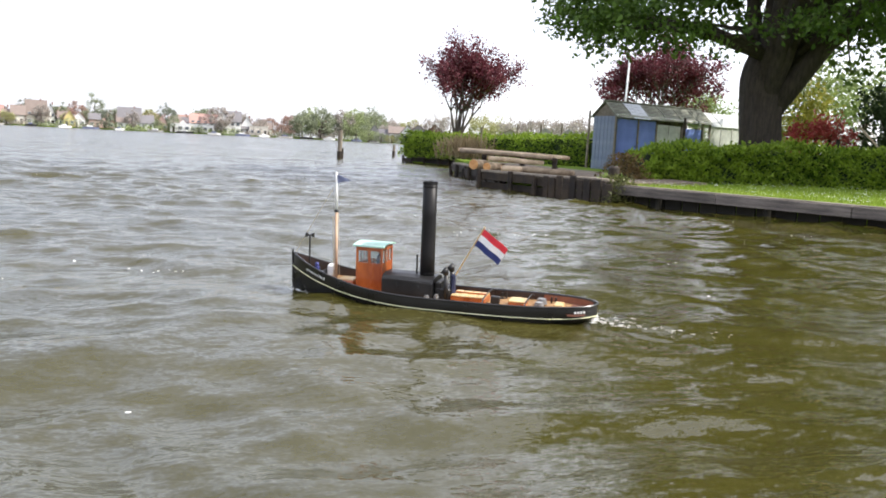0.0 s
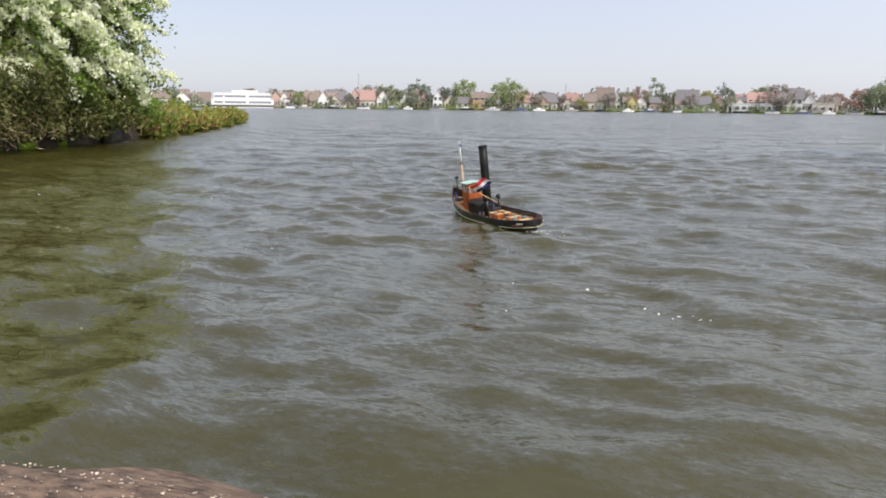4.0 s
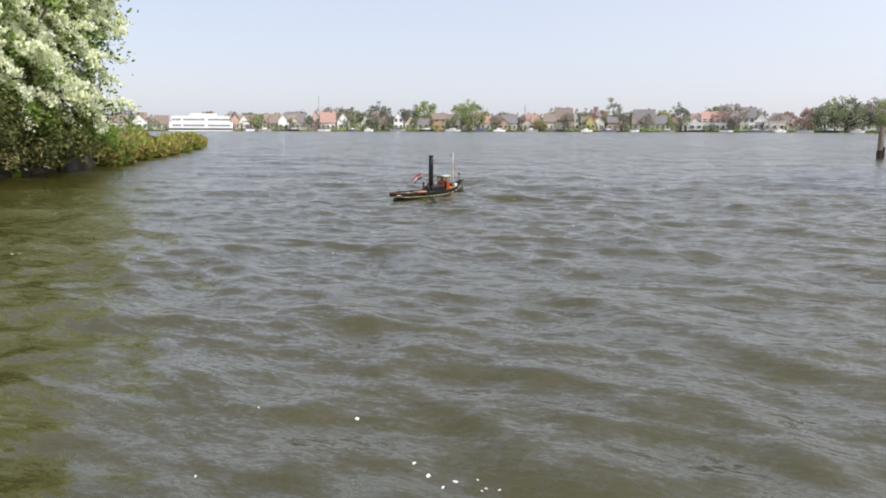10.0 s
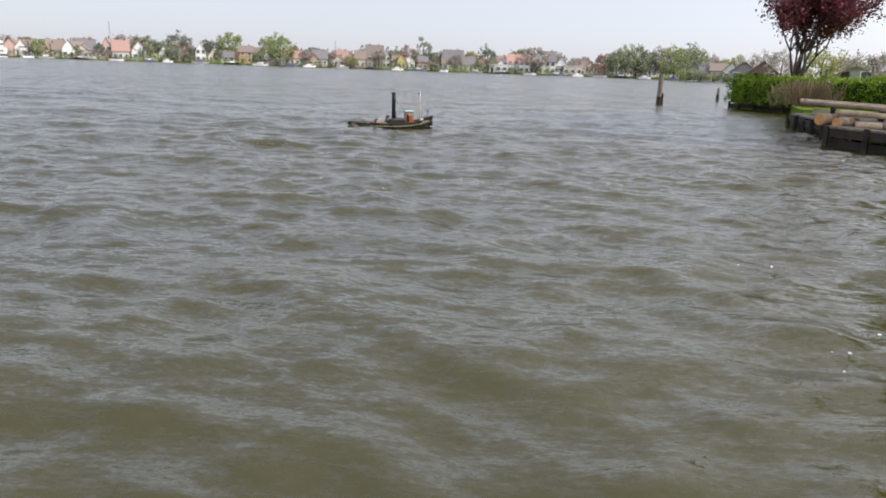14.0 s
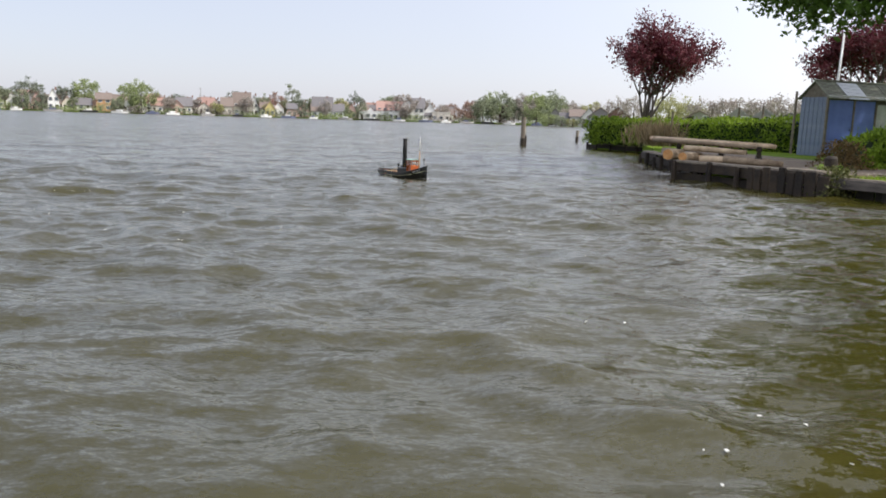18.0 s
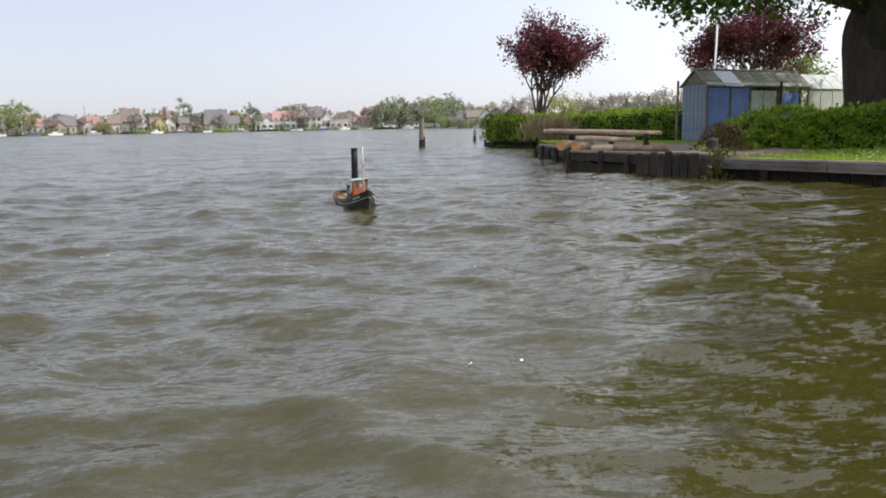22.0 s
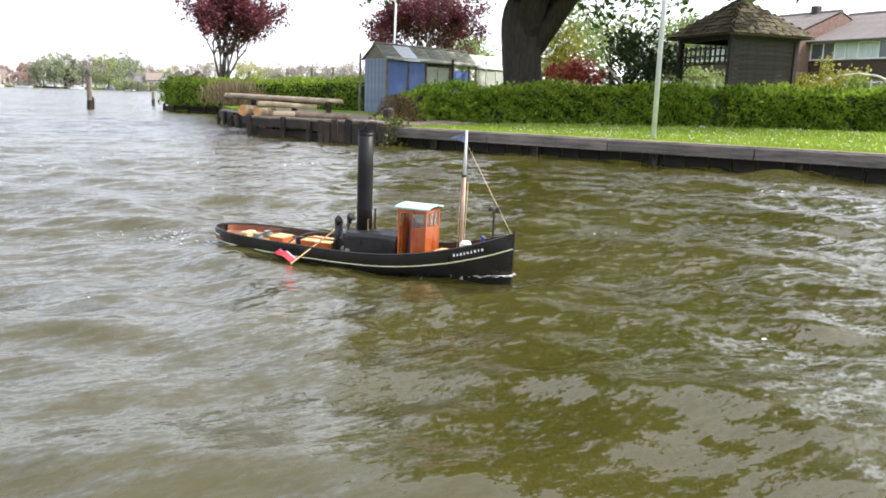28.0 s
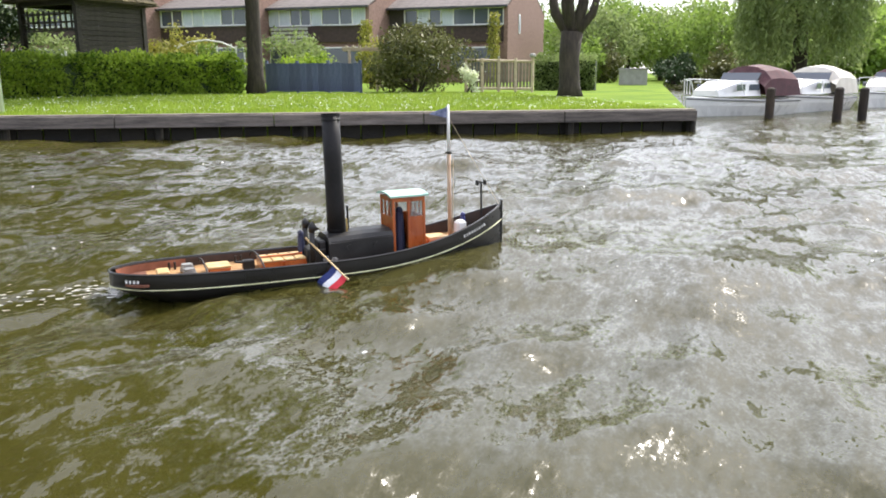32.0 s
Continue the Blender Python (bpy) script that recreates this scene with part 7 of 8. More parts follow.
def overgrown_bank():
    """Blossoming hawthorns over the water, and a spit of weeds and reeds."""
    for az, dd, h, w, seed in ((-47.9, 23.0, 6.6, 1.95, 201), (-51.2, 21.6, 7.0, 2.4, 202), (-55.2, 20.0, 6.8, 2.4, 203), (-60.0, 19.6, 6.6, 2.6, 204)):
        t = thing("hawthorn", bearing(az, dd, 0.1), "hawthorn covered in white blossom leaning over the water", "tree", "blossoming hawthorns")
        r = np.random.default_rng(seed)
        tips, cl = crown_points((0, 0, h * 0.52), (w, w, h * 0.48), 330, 2, 0.2, seed, -0.9, 0.6)
        tips = tips[tips[:, 2] > 0.45]
        rr = random.Random(seed)
        for k in range(7):
            bm = bmesh.new()
            e = tips[rr.randrange(len(tips))]
            pipe(bm, [(rr.uniform(-0.3, 0.3), rr.uniform(-0.3, 0.3), -0.1), (e[0] * 0.4, e[1] * 0.4, abs(e[2]) * 0.5), tuple(e)], [0.09, 0.06, 0.02], 7)
            part("stem", bm, BARK, t, smooth=True)
        up = tips[:, 2] + r.normal(size=len(tips)) * 0.35 > 1.45
        bl = up & (r.uniform(size=len(tips)) < 0.93)
        way = (0.85, 0.25, -0.12)
        leaves("blossom", sprays(tips[bl] + np.array([0, 0, 0.07]), 150, 0.70, (0.055, 0.055, 0.035), way, seed), 0.09, BLOSSOM, t, "clusters of white blossom", narrow=0.95, out=np.array([0.3, -0.4, 0.9]))
        leaves("crown", np.concatenate([sprays(tips[~bl], 80, 0.65, 0.09, way, seed + 2), sprays(tips[bl] + np.array([0.02, 0.04, -0.16]), 22, 0.8, 0.08, way, seed + 3)]), 0.10, BUSHLEAF, t, narrow=0.6)
        # inner leaves take the darker shrub colour to paint the crown's inner shade
        leaves("shade_toned_leafage", sprays(tips[bl] * np.array([0.8, 0.8, 0.95]) - np.array([0, 0, 0.1]), 16, 0.6, 0.12, way, seed + 1), 0.12, SHRUB, t, "inner green leaves in a darker colour for shade", narrow=0.6)
    for az, dd, rad, n, m, lab, seed in ((-44.6, 26.0, (0.8, 0.8, 0.6), 4200, BUSHLEAF, "green bush at the water's edge", 211), (-47.2, 23.2, (1.2, 0.9, 0.75), 5200, SHRUB, "dark bush hanging over the water", 212), (-49.9, 21.2, (1.4, 0.9, 0.8), 5200, SHRUB, "dark bush hanging over the water", 213), (-53.2, 19.0, (1.4, 0.9, 0.9), 5200, SHRUB, "dark bush hanging over the water", 214), (-57.0, 17.4, (1.4, 0.9, 0.9), 5200, SHRUB, "dark bush hanging over the water", 215)):
        shrub("bush", bearing(az, dd, 0.16), rad, n, 0.10, m, lab, seed, stems=5)
    # the earth bank below the bushes, coloured dark for their branches' shadow
    bm = bmesh.new()
    edge = [(-14.3, 9.6), (-15.3, 11.2), (-15.75, 12.0), (-16.05, 13.0), (-16.25, 14.0), (-16.6, 15.1), (-17.05, 16.2), (-17.6, 17.5), (-18.2, 18.6)]
    r = random.Random(9)
    fine = []
    for (x0, y0), (x1, y1) in zip(edge, edge[1:]):
        for k in range(3):
            fine.append((x0 + (x1 - x0) * k / 3 + r.uniform(-0.12, 0.12), y0 + (y1 - y0) * k / 3 + r.uniform(-0.1, 0.1)))
    prism(bm, fine + [(-21, 19.5), (-19.5, 11.0)], -1.0, 0.42)
    tagged(part("bank", bm, surface("shadow_dark_earth", (0.020, 0.015, 0.010), (0.06, 0.045, 0.03), 3, 0.8, 0.9, fine=12)), "earth bank coloured dark for the shadow of the bushes", "bank", kind="structure")
    r = np.random.default_rng(220)
    russet = foliage("russet_weed", (0.18, 0.11, 0.04), (0.40, 0.26, 0.11), 0.35, 0.3)
    for a0, a1, n, h, m, nar, lab in ((0.12, 1.0, 11000, 1.15, REED, 0.35, "yellow-green weeds along the bank"), (0.10, 0.9, 5200, 0.75, BUSHLEAF, 0.4, "green weeds at the foot of the bank"), (0.10, 0.95, 9000, 1.05, russet, 0.3, "russet weeds among the green"), (0.10, 0.30, 2600, 1.35, DRYREED, 0.14, "dry brown reeds on the bank")):
        u = r.uniform(a0, a1, n)
        knots = np.array([0, 0.3, 0.62, 0.9, 1.0])
        x = np.interp(u, knots, [-16.5, -19.3, -23.0, -30.2, -33.6]) + 0.25 * np.sin(u * 55)
        y = np.interp(u, knots, [16.3, 21.2, 27.8, 39.2, 43.6])
        w = r.uniform(0, 1, n) ** 1.3
        back = np.stack([-0.85 * w * 2.6 * (1 - 0.4 * u), 0.5 * w * 2.6 * (1 - 0.4 * u)], 1)
        lump = 0.45 + 0.35 * np.sin(u * 23 + 1) * np.sin(u * 41) + 0.35 * np.sin(u * 67 + w * 4) * np.sin(u * 13 + 2)
        tall = h * np.clip(0.5 + 0.6 * lump, 0.25, 1.15) * (1 - 0.38 * u) * (0.65 + 0.5 * w)
        c = np.concatenate([np.stack([x, y], 1) + back, (0.05 + r.uniform(0, 1, n) ** 0.8 * tall)[:, None]], 1)
        tagged(leaves("reeds", c, 0.20, m, None, out=np.array([0.15, 0.1, 1.0]), narrow=nar), lab, "weeds", kind="stuff")
    # an arching tuft of dry reed over the water
    n = 900
    s = r.uniform(0, 1, n)
    f = np.array(bearing(-54.5, 18.6, 0.75)) + np.stack([r.normal(size=n) * 0.45, r.normal(size=n) * 0.6, r.normal(size=n) * 0.14], 1)
    c = f + np.stack([0.9 * s + 0.2 * r.normal(size=n) * s, -0.25 * s + 0.6 * r.normal(size=n) * s, 0.22 * s - 0.62 * s * s], 1)
    tagged(leaves("reeds", c, 0.17, DRYREED, None, out=np.array([1.0, 0.1, -0.3]), narrow=0.10), "arching tuft of dry brown reed over the water", "reeds", kind="stuff")


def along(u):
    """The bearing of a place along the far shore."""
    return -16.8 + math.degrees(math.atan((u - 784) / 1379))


def far_tree(u, h, w, kind, seed, dist=362.0):
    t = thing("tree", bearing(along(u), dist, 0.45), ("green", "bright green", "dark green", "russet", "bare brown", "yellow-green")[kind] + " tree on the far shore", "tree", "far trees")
    tips, cl = crown_points((0, 0, h * 0.54), (w / 2, w / 2, h * 0.46), 80, 44, w * 0.045, seed, -0.95, 0.4)
    bm = bmesh.new()
    pipe(bm, [(0, 0, -0.2), (0, 0, h * 0.5), (0.1, 0, h * 0.8)], [0.35, 0.25, 0.1], 6)
    part("trunk", bm, GREYBARK, t)
    leaves("crown", cl, w * 0.046, HAZEDLEAF[kind], t, narrow=0.8)


def far_house(u, w, h, roof, wall, roofmat, seed, dist=352.0, dep=9.0, gable=False, flat=False, bays=3, stack=True):
    """A lakeside house: walls, roof, door and windows with frames."""
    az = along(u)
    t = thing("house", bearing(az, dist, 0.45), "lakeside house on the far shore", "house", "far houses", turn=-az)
    storeys = max(1, round(h / 2.8))
    bm = bmesh.new()
    if flat:
        box(bm, (0, dep / 2, h / 2), (w, dep, h))
        box(bm, (0, dep / 2, h + 0.12), (w + 0.4, dep + 0.4, 0.24))
        part("wall", bm, wall, t)
    else:
        prism_pts = [(-w / 2, 0), (w / 2, 0), (w / 2, dep), (-w / 2, dep)]
        prism(bm, prism_pts, 0, h)
        o = 0.4
        if gable:
            vs = [bm.verts.new(p) for p in ((-w / 2, 0, h), (w / 2, 0, h), (0, 0, h + roof), (-w / 2, dep, h), (w / 2, dep, h), (0, dep, h + roof))]
        else:
            vs = [bm.verts.new(p) for p in ((-w / 2, 0, h), (-w / 2, dep, h), (-w / 2, dep / 2, h + roof), (w / 2, 0, h), (w / 2, dep, h), (w / 2, dep / 2, h + roof))]
        bm.faces.new(vs[:3]), bm.faces.new(vs[3:][::-1])
        part("wall", bm, wall, t)
        for sg in (-1, 1):
            bm = bmesh.new()
            if gable:
                p = [(0, -o, h + roof), (0, dep + o, h + roof), (sg * (w / 2 + o), dep + o, h - o * roof * 2 / w), (sg * (w / 2 + o), -o, h - o * roof * 2 / w)]
            else:
                e = -o if sg < 0 else dep + o
                p = [(-w / 2 - o, dep / 2, h + roof), (w / 2 + o, dep / 2, h + roof), (w / 2 + o, e, h - o * roof * 2 / dep), (-w / 2 - o, e, h - o * roof * 2 / dep)]
            bm.faces.new([bm.verts.new(q) for q in p])
            g = bmesh.ops.extrude_face_region(bm, geom=bm.faces[:])
            bmesh.ops.translate(bm, verts=[v for v in g["geom"] if isinstance(v, bmesh.types.BMVert)], vec=(0, 0, 0.22))
            bmesh.ops.recalc_face_normals(bm, faces=bm.faces)
            part("roof", bm, roofmat, t)
        if stack:
            bm = bmesh.new()
            box(bm, (w * 0.22, dep / 2, h + roof + 0.1), (0.6, 0.6, 1.2))
            part("chimney", bm, BRICK, t)
    for k in range(storeys):
        for i in range(bays):
            x = -w / 2 + w * (i + 0.5) / bays
            ww, hh = w / bays * 0.62, 1.45
            if k == 0 and i == seed % bays:
                bm = bmesh.new()
                box(bm, (x, -0.04, 1.1), (1.0, 0.1, 2.2))
                part("door", bm, DARKWOOD, t)
                continue
            bm = bmesh.new()
            box(bm, (x, -0.05, 1.65 + 2.75 * k), (ww, 0.12, hh))
            f = part("window", bm, WHITE if wall is not WHITE else STONE, t)
            bm = bmesh.new()
            box(bm, (x, -0.10, 1.65 + 2.75 * k), (ww - 0.3, 0.08, hh - 0.3))
            part("pane", bm, PANE, f)
    return t


def white_ship():
    """A long white passenger ship at the far quay: hull, three decks with window bands."""
    a, b = bearing(-39.7, 345.0), bearing(-35.3, 345.0)
    d = b - a
    L = d.length
    t = thing("passenger_ship", (a.x, a.y, 0), "long white three-decked passenger ship moored far off", "ship", turn=math.degrees(math.atan2(d.y, d.x)))
    bm = bmesh.new()
    prism(bm, [(0, 0), (L * 0.96, 0), (L * 0.99, 2.5), (L * 0.96, 5), (0, 5)], -0.3, 0.35)
    part("hull", bm, WHITE, t)
    bm = bmesh.new()
    prism(bm, [(0.3, 0.05), (L * 0.96, 0.05), (L * 0.985, 2.5), (L * 0.96, 4.9), (0.3, 4.9)], 0.35, 1.15)
    part("hull_band", bm, surface("ship_hull", (0.05, 0.05, 0.055), (0.10, 0.10, 0.105), 1, 0.4, 0), t, "dark band along the hull")
    for k, (x0, x1) in enumerate(((0.02, 0.985), (0.06, 0.94))):
        z = 1.15 + 2.4 * k
        bm = bmesh.new()
        prism(bm, [(L * x0, 0.1 + 0.15 * k), (L * x1 - 0.9, 0.1 + 0.15 * k), (L * x1, 1.2), (L * x1, 4.6), (L * x0, 4.8)], z, z + 2.4)
        dk = part("deck_house", bm, WHITE, t)
        for a, b, n in ((0.07, 0.20, 3), (0.23, 0.55, 8), (0.60, 0.94, 8)):
            for i in range(n):
                bm = bmesh.new()
                w = L * (b - a) / n
                box(bm, (L * a + w * (i + 0.5), 0.08 + 0.15 * k, z + 1.15), (w * 0.84, 0.12, 0.75))
                part("window", bm, SHIPGLASS, dk)
    bm = bmesh.new()
    prism(bm, [(L * 0.10, 0.2), (L * 0.90, 0.2), (L * 0.92, 1.5), (L * 0.92, 4.4), (L * 0.10, 4.6)], 5.95, 6.25)
    part("roof", bm, WHITE, t)
    bm = bmesh.new()
    prism(bm, [(L * 0.34, 1.2), (L * 0.70, 1.2), (L * 0.74, 2.5), (L * 0.70, 3.8), (L * 0.34, 3.8)], 6.25, 7.2)
    part("top_house", bm, WHITE, t)


def far_shore():
    houses = (  # along, width, wall height, roof height, wall, roof, gable
        (112, 13, 4.2, 2.6, CREAM, BROWNROOF, False), (150, 12, 4.0, 3.0, WHITE, REDROOF, True), (392, 12, 4.2, 3.2, PINKWALL, BROWNROOF, False), (412, 9, 4.8, 3.0, WHITE, BROWNROOF, True), (440, 11, 4.6, 3.2, CREAM, DARKROOF, False),
        (470, 9, 6.2, 3.4, PINKWALL, REDROOF, True), (492, 12, 4.6, 3.6, CREAM, REDROOF, False), (520, 11, 5.0, 3.4, WHITE, REDROOF, True), (540, 8, 5.0, 2.6, CREAM, BROWNROOF, False), (617, 8, 5.6, 3.6, WHITE, BROWNROOF, True),
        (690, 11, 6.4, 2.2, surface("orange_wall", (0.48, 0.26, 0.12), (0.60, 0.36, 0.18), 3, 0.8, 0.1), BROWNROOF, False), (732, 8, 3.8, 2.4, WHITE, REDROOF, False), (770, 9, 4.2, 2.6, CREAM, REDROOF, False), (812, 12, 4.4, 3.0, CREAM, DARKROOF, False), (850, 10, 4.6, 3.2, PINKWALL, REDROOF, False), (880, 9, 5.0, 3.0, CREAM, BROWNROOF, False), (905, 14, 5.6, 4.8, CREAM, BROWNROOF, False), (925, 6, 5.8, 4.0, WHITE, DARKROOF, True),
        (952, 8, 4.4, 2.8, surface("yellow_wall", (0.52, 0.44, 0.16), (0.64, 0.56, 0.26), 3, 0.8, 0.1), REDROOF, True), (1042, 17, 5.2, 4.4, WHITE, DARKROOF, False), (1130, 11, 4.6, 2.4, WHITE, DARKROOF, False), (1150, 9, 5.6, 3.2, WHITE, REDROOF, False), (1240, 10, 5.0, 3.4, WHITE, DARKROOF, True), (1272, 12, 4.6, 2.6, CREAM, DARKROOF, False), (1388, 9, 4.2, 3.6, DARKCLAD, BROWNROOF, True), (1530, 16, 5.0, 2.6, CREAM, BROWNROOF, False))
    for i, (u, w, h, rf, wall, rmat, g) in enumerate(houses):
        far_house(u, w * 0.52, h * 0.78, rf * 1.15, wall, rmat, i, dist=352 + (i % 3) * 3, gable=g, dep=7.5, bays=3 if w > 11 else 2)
    # the white modern houses
    far_house(1176, 7, 4.6, 3.4, WHITE, REDROOF, 1, dist=350, dep=7)
    far_house(1214, 7, 5.6, 4.2, WHITE, DARKROOF, 3, dist=353, dep=8)
    far_house(1196, 5, 6.4, 3.0, WHITE, DARKROOF, 2, dist=351, dep=7, gable=True, bays=2)
    far_house(1124, 8, 3.4, 0, WHITE, DARKROOF, 0, dist=348, flat=True)
    far_house(1262, 8, 3.8, 0, CREAM, DARKROOF, 5, dist=349, flat=True)
    # smaller houses between and behind them
    rh = random.Random(77)
    walls, roofs = (PINKWALL, CREAM, PINKWALL, STONE, WHITE, CREAM, WHITE), (BROWNROOF, REDROOF, DARKROOF, BROWNROOF)
    for i in range(62):
        u = 345 + i * 15.3 + rh.uniform(-6, 6)
        far_house(u, rh.uniform(4.2, 6.4), rh.uniform(2.8, 4.6), rh.uniform(2.6, 4.4), walls[i * 5 % 7], roofs[i * 3 % 4], i, dist=366 + rh.uniform(0, 26), dep=7.0, gable=i % 3 != 0, bays=2)
    for i in range(24):
        az = -46.0 + 0.66 * i if i < 10 else -35.2 + 0.30 * (i - 10)
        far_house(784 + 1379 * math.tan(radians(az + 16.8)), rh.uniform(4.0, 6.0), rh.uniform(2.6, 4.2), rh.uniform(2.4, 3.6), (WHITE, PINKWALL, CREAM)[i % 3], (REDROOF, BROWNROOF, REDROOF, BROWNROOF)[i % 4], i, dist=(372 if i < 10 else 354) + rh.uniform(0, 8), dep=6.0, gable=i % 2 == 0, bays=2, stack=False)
    # a close row of small gabled houses on the water
    for i in range(46):
        u = 350 + i * 20.6 + rh.uniform(-5, 5)
        far_house(u, rh.uniform(3.6, 5.6), rh.uniform(2.4, 3.8), rh.uniform(2.2, 3.4), (WHITE, PINKWALL, CREAM, PINKWALL, WHITE)[i * 3 % 5], (REDROOF, BROWNROOF, REDROOF, DARKROOF)[i * 5 % 4], i, dist=353 + rh.uniform(0, 7), dep=6.0, gable=i % 2 == 0, bays=2, stack=i % 4 == 0)
    trees = ((245, 8, 9, 4), (275, 9, 9, 3), (300, 8, 8, 0), (322, 9, 8, 4), (92, 8, 8, 0), (128, 9, 8, 2), (172, 9, 7, 4), (350, 9, 7, 0), (366, 11, 8, 1), (382, 8, 7, 0), (425, 8, 6, 0), (448, 9, 7, 4), (458, 10, 7, 2), (505, 11, 14, 4), (530, 11, 12, 0), (556, 9, 8, 2), (572, 12, 9, 0), (584, 14, 11, 2), (601, 11, 8, 2), (633, 11, 8, 2), (645, 9, 6, 0), (662, 14, 12, 1), (710, 9, 8, 0), (728, 13, 10, 1), (746, 14, 11, 1), (768, 9, 8, 3), (786, 11, 10, 4), (800, 9, 8, 2), (832, 10, 9, 4), (842, 8, 8, 3), (864, 8, 8, 5), (893, 12, 7, 2), (912, 13, 9, 4), (938, 10, 8, 0), (946, 8, 7, 5), (964, 11, 9, 3), (975, 12, 8, 0), (989, 16, 8, 0), (1006, 13, 7, 2), (1020, 10, 7, 0), (1046, 12, 8, 4), (1072, 9, 10, 5), (1085, 8, 8, 0), (1104, 13, 8, 2), (1112, 11, 7, 0), (1165, 12, 12, 0), (1190, 12, 12, 4), (1232, 10, 8, 4), (1264, 12, 10, 4), (1285, 9, 8, 3), (1305, 9, 8, 3), (1322, 11, 10, 3),
             (1345, 12, 11, 0), (1362, 14, 12, 1), (1385, 14, 13, 0), (1410, 12, 11, 2), (1432, 15, 12, 4), (1448, 13, 12, 1), (1470, 14, 13, 0), (1492, 13, 12, 1), (1510, 10, 9, 0), (1530, 12, 10, 4), (1555, 11, 9, 0), (1575, 12, 10, 5))
    for i, (u, h, w, k) in enumerate(trees):
        far_tree(u, h * (0.62 if i % 2 == 0 and w < 11 else 0.9), w * (0.75 if i % 2 == 0 and w < 11 else 1.05), k, 300 + i, dist=362 + (i * 7) % 11 - (13 if i % 2 == 0 else 0))
    # low bushes, reeds and moored boats along the shore line
    r = np.random.default_rng(400)
    n = 15000
    u = r.uniform(60, 1600, n)
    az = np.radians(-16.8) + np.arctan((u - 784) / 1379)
    dd = 346.5 + r.uniform(0, 6, n)
    hgt = 0.8 + 2.4 * np.abs(np.sin(u * 0.061)) * np.abs(np.sin(u * 0.023 + 1)) + 0.8 * np.abs(np.sin(u * 0.21))
    c = np.stack([dd * np.sin(az), dd * np.cos(az), 0.4 + r.uniform(0, 1, n) * hgt], 1)
    tone = np.sin(u * 0.047 + 2) + 0.8 * np.sin(u * 0.013) + r.normal(size=n) * 0.35
    for sel, m, lab in ((tone > 0.5, HAZEDLEAF[1], "low bright green growth along the far shore"), ((tone <= 0.5) & (tone > -0.6), HAZEDLEAF[0], "low green growth along the far shore"), (tone <= -0.6, HAZEDLEAF[4], "low dry brown growth along the far shore")):
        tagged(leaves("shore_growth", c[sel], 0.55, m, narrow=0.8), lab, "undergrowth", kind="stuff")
    for i in range(26):
        u = 340 + i * 46.5 + r.uniform(-12, 12)
        L = r.uniform(3.5, 7.0)
        t = thing("moored_boat", bearing(along(u), 342 + r.uniform(0, 3), 0), "small white boat moored at the far shore", "boat", "far moored boats", turn=-along(u) + r.uniform(-25, 25))
        bm = bmesh.new()
        prism(bm, [(-L / 2, -0.9), (L * 0.2, -1.0), (L / 2, 0), (L * 0.2, 1.0), (-L / 2, 0.9)], -0.1, 0.75)
        part("hull", bm, (GELCOAT, STONE, HULL, GELCOAT, FENCEBLUE)[i % 5], t)
        bm = bmesh.new()
        box(bm, (-L * 0.05, 0, 1.05), (L * 0.35, 1.3, 0.6), 0.12)
        part("cabin", bm, GELCOAT if i % 3 else FENCEBLUE, t)
    white_ship()
    # masts and a lattice mast on the skyline
    for u, h in ((476, 16.0), (838, 12.0)):
        t = thing("mast", bearing(along(u), 380, 0.4), "thin lattice mast on the skyline", "mast")
        bm = bmesh.new()
        for sg in (-1, 1):
            rod(bm, (sg * 0.7, 0, 0), (sg * 0.12, 0, h), 0.09, 0.06, 5)
        for k in range(8):
            z0, z1 = h * k / 8, h * (k + 1) / 8
            f0, f1 = 0.7 - 0.58 * k / 8, 0.7 - 0.58 * (k + 1) / 8
            rod(bm, (-f0, 0, z0), (f1, 0, z1), 0.05, 0.05, 4)
        part("frame", bm, STONE, t)
    # nearer land behind the plum trees
    for i, (az, dd, h, w, k) in enumerate(((10.6, 300, 12, 11, 0), (9.2, 310, 12, 12, 1), (11.6, 262, 6.6, 8, 4), (14.8, 210, 7, 8, 4), (16.0, 190, 6.6, 7, 4), (18.4, 170, 6.5, 8, 5), (19.8, 175, 6, 9, 5), (21.0, 160, 6.2, 8, 4), (22.6, 165, 6.5, 9, 4), (24.2, 155, 6.0, 8, 4), (25.6, 150, 6.2, 8, 4), (27.5, 150, 6.0, 8, 4), (33.8, 140, 6, 8, 4), (35.0, 130, 7, 8, 0), (39.5, 120, 7, 8, 0), (42, 110, 7, 8, 4), (13.4, 268, 7, 8, 4), (11.0, 236, 2.6, 5, 0), (11.8, 234, 2.0, 4, 5), (12.5, 232, 2.4, 4, 0), (10.1, 240, 3.4, 6, 1), (13.3, 228, 2.6, 4, 1))):
        t = thing("tree", bearing(az, dd, LAWN_Z), ("green", "bright green", "dark green", "russet", "bare brown", "yellow-green")[k] + " tree beyond the gardens", "tree", "middle trees")
        tips, cl = crown_points((0, 0, h * 0.56), (w / 2, w / 2, h * 0.46), 80, 30, w * 0.045, 500 + i, -0.95, 0.6)
        bm = bmesh.new()
        pipe(bm, [(0, 0, -0.2), (0, 0, h * 0.5), (0.1, 0, h * 0.8)], [0.25, 0.18, 0.08], 6)
        part("trunk", bm, GREYBARK, t)
        leaves("crown", cl, w * 0.045, HAZEDLEAF[k], t, narrow=0.7)
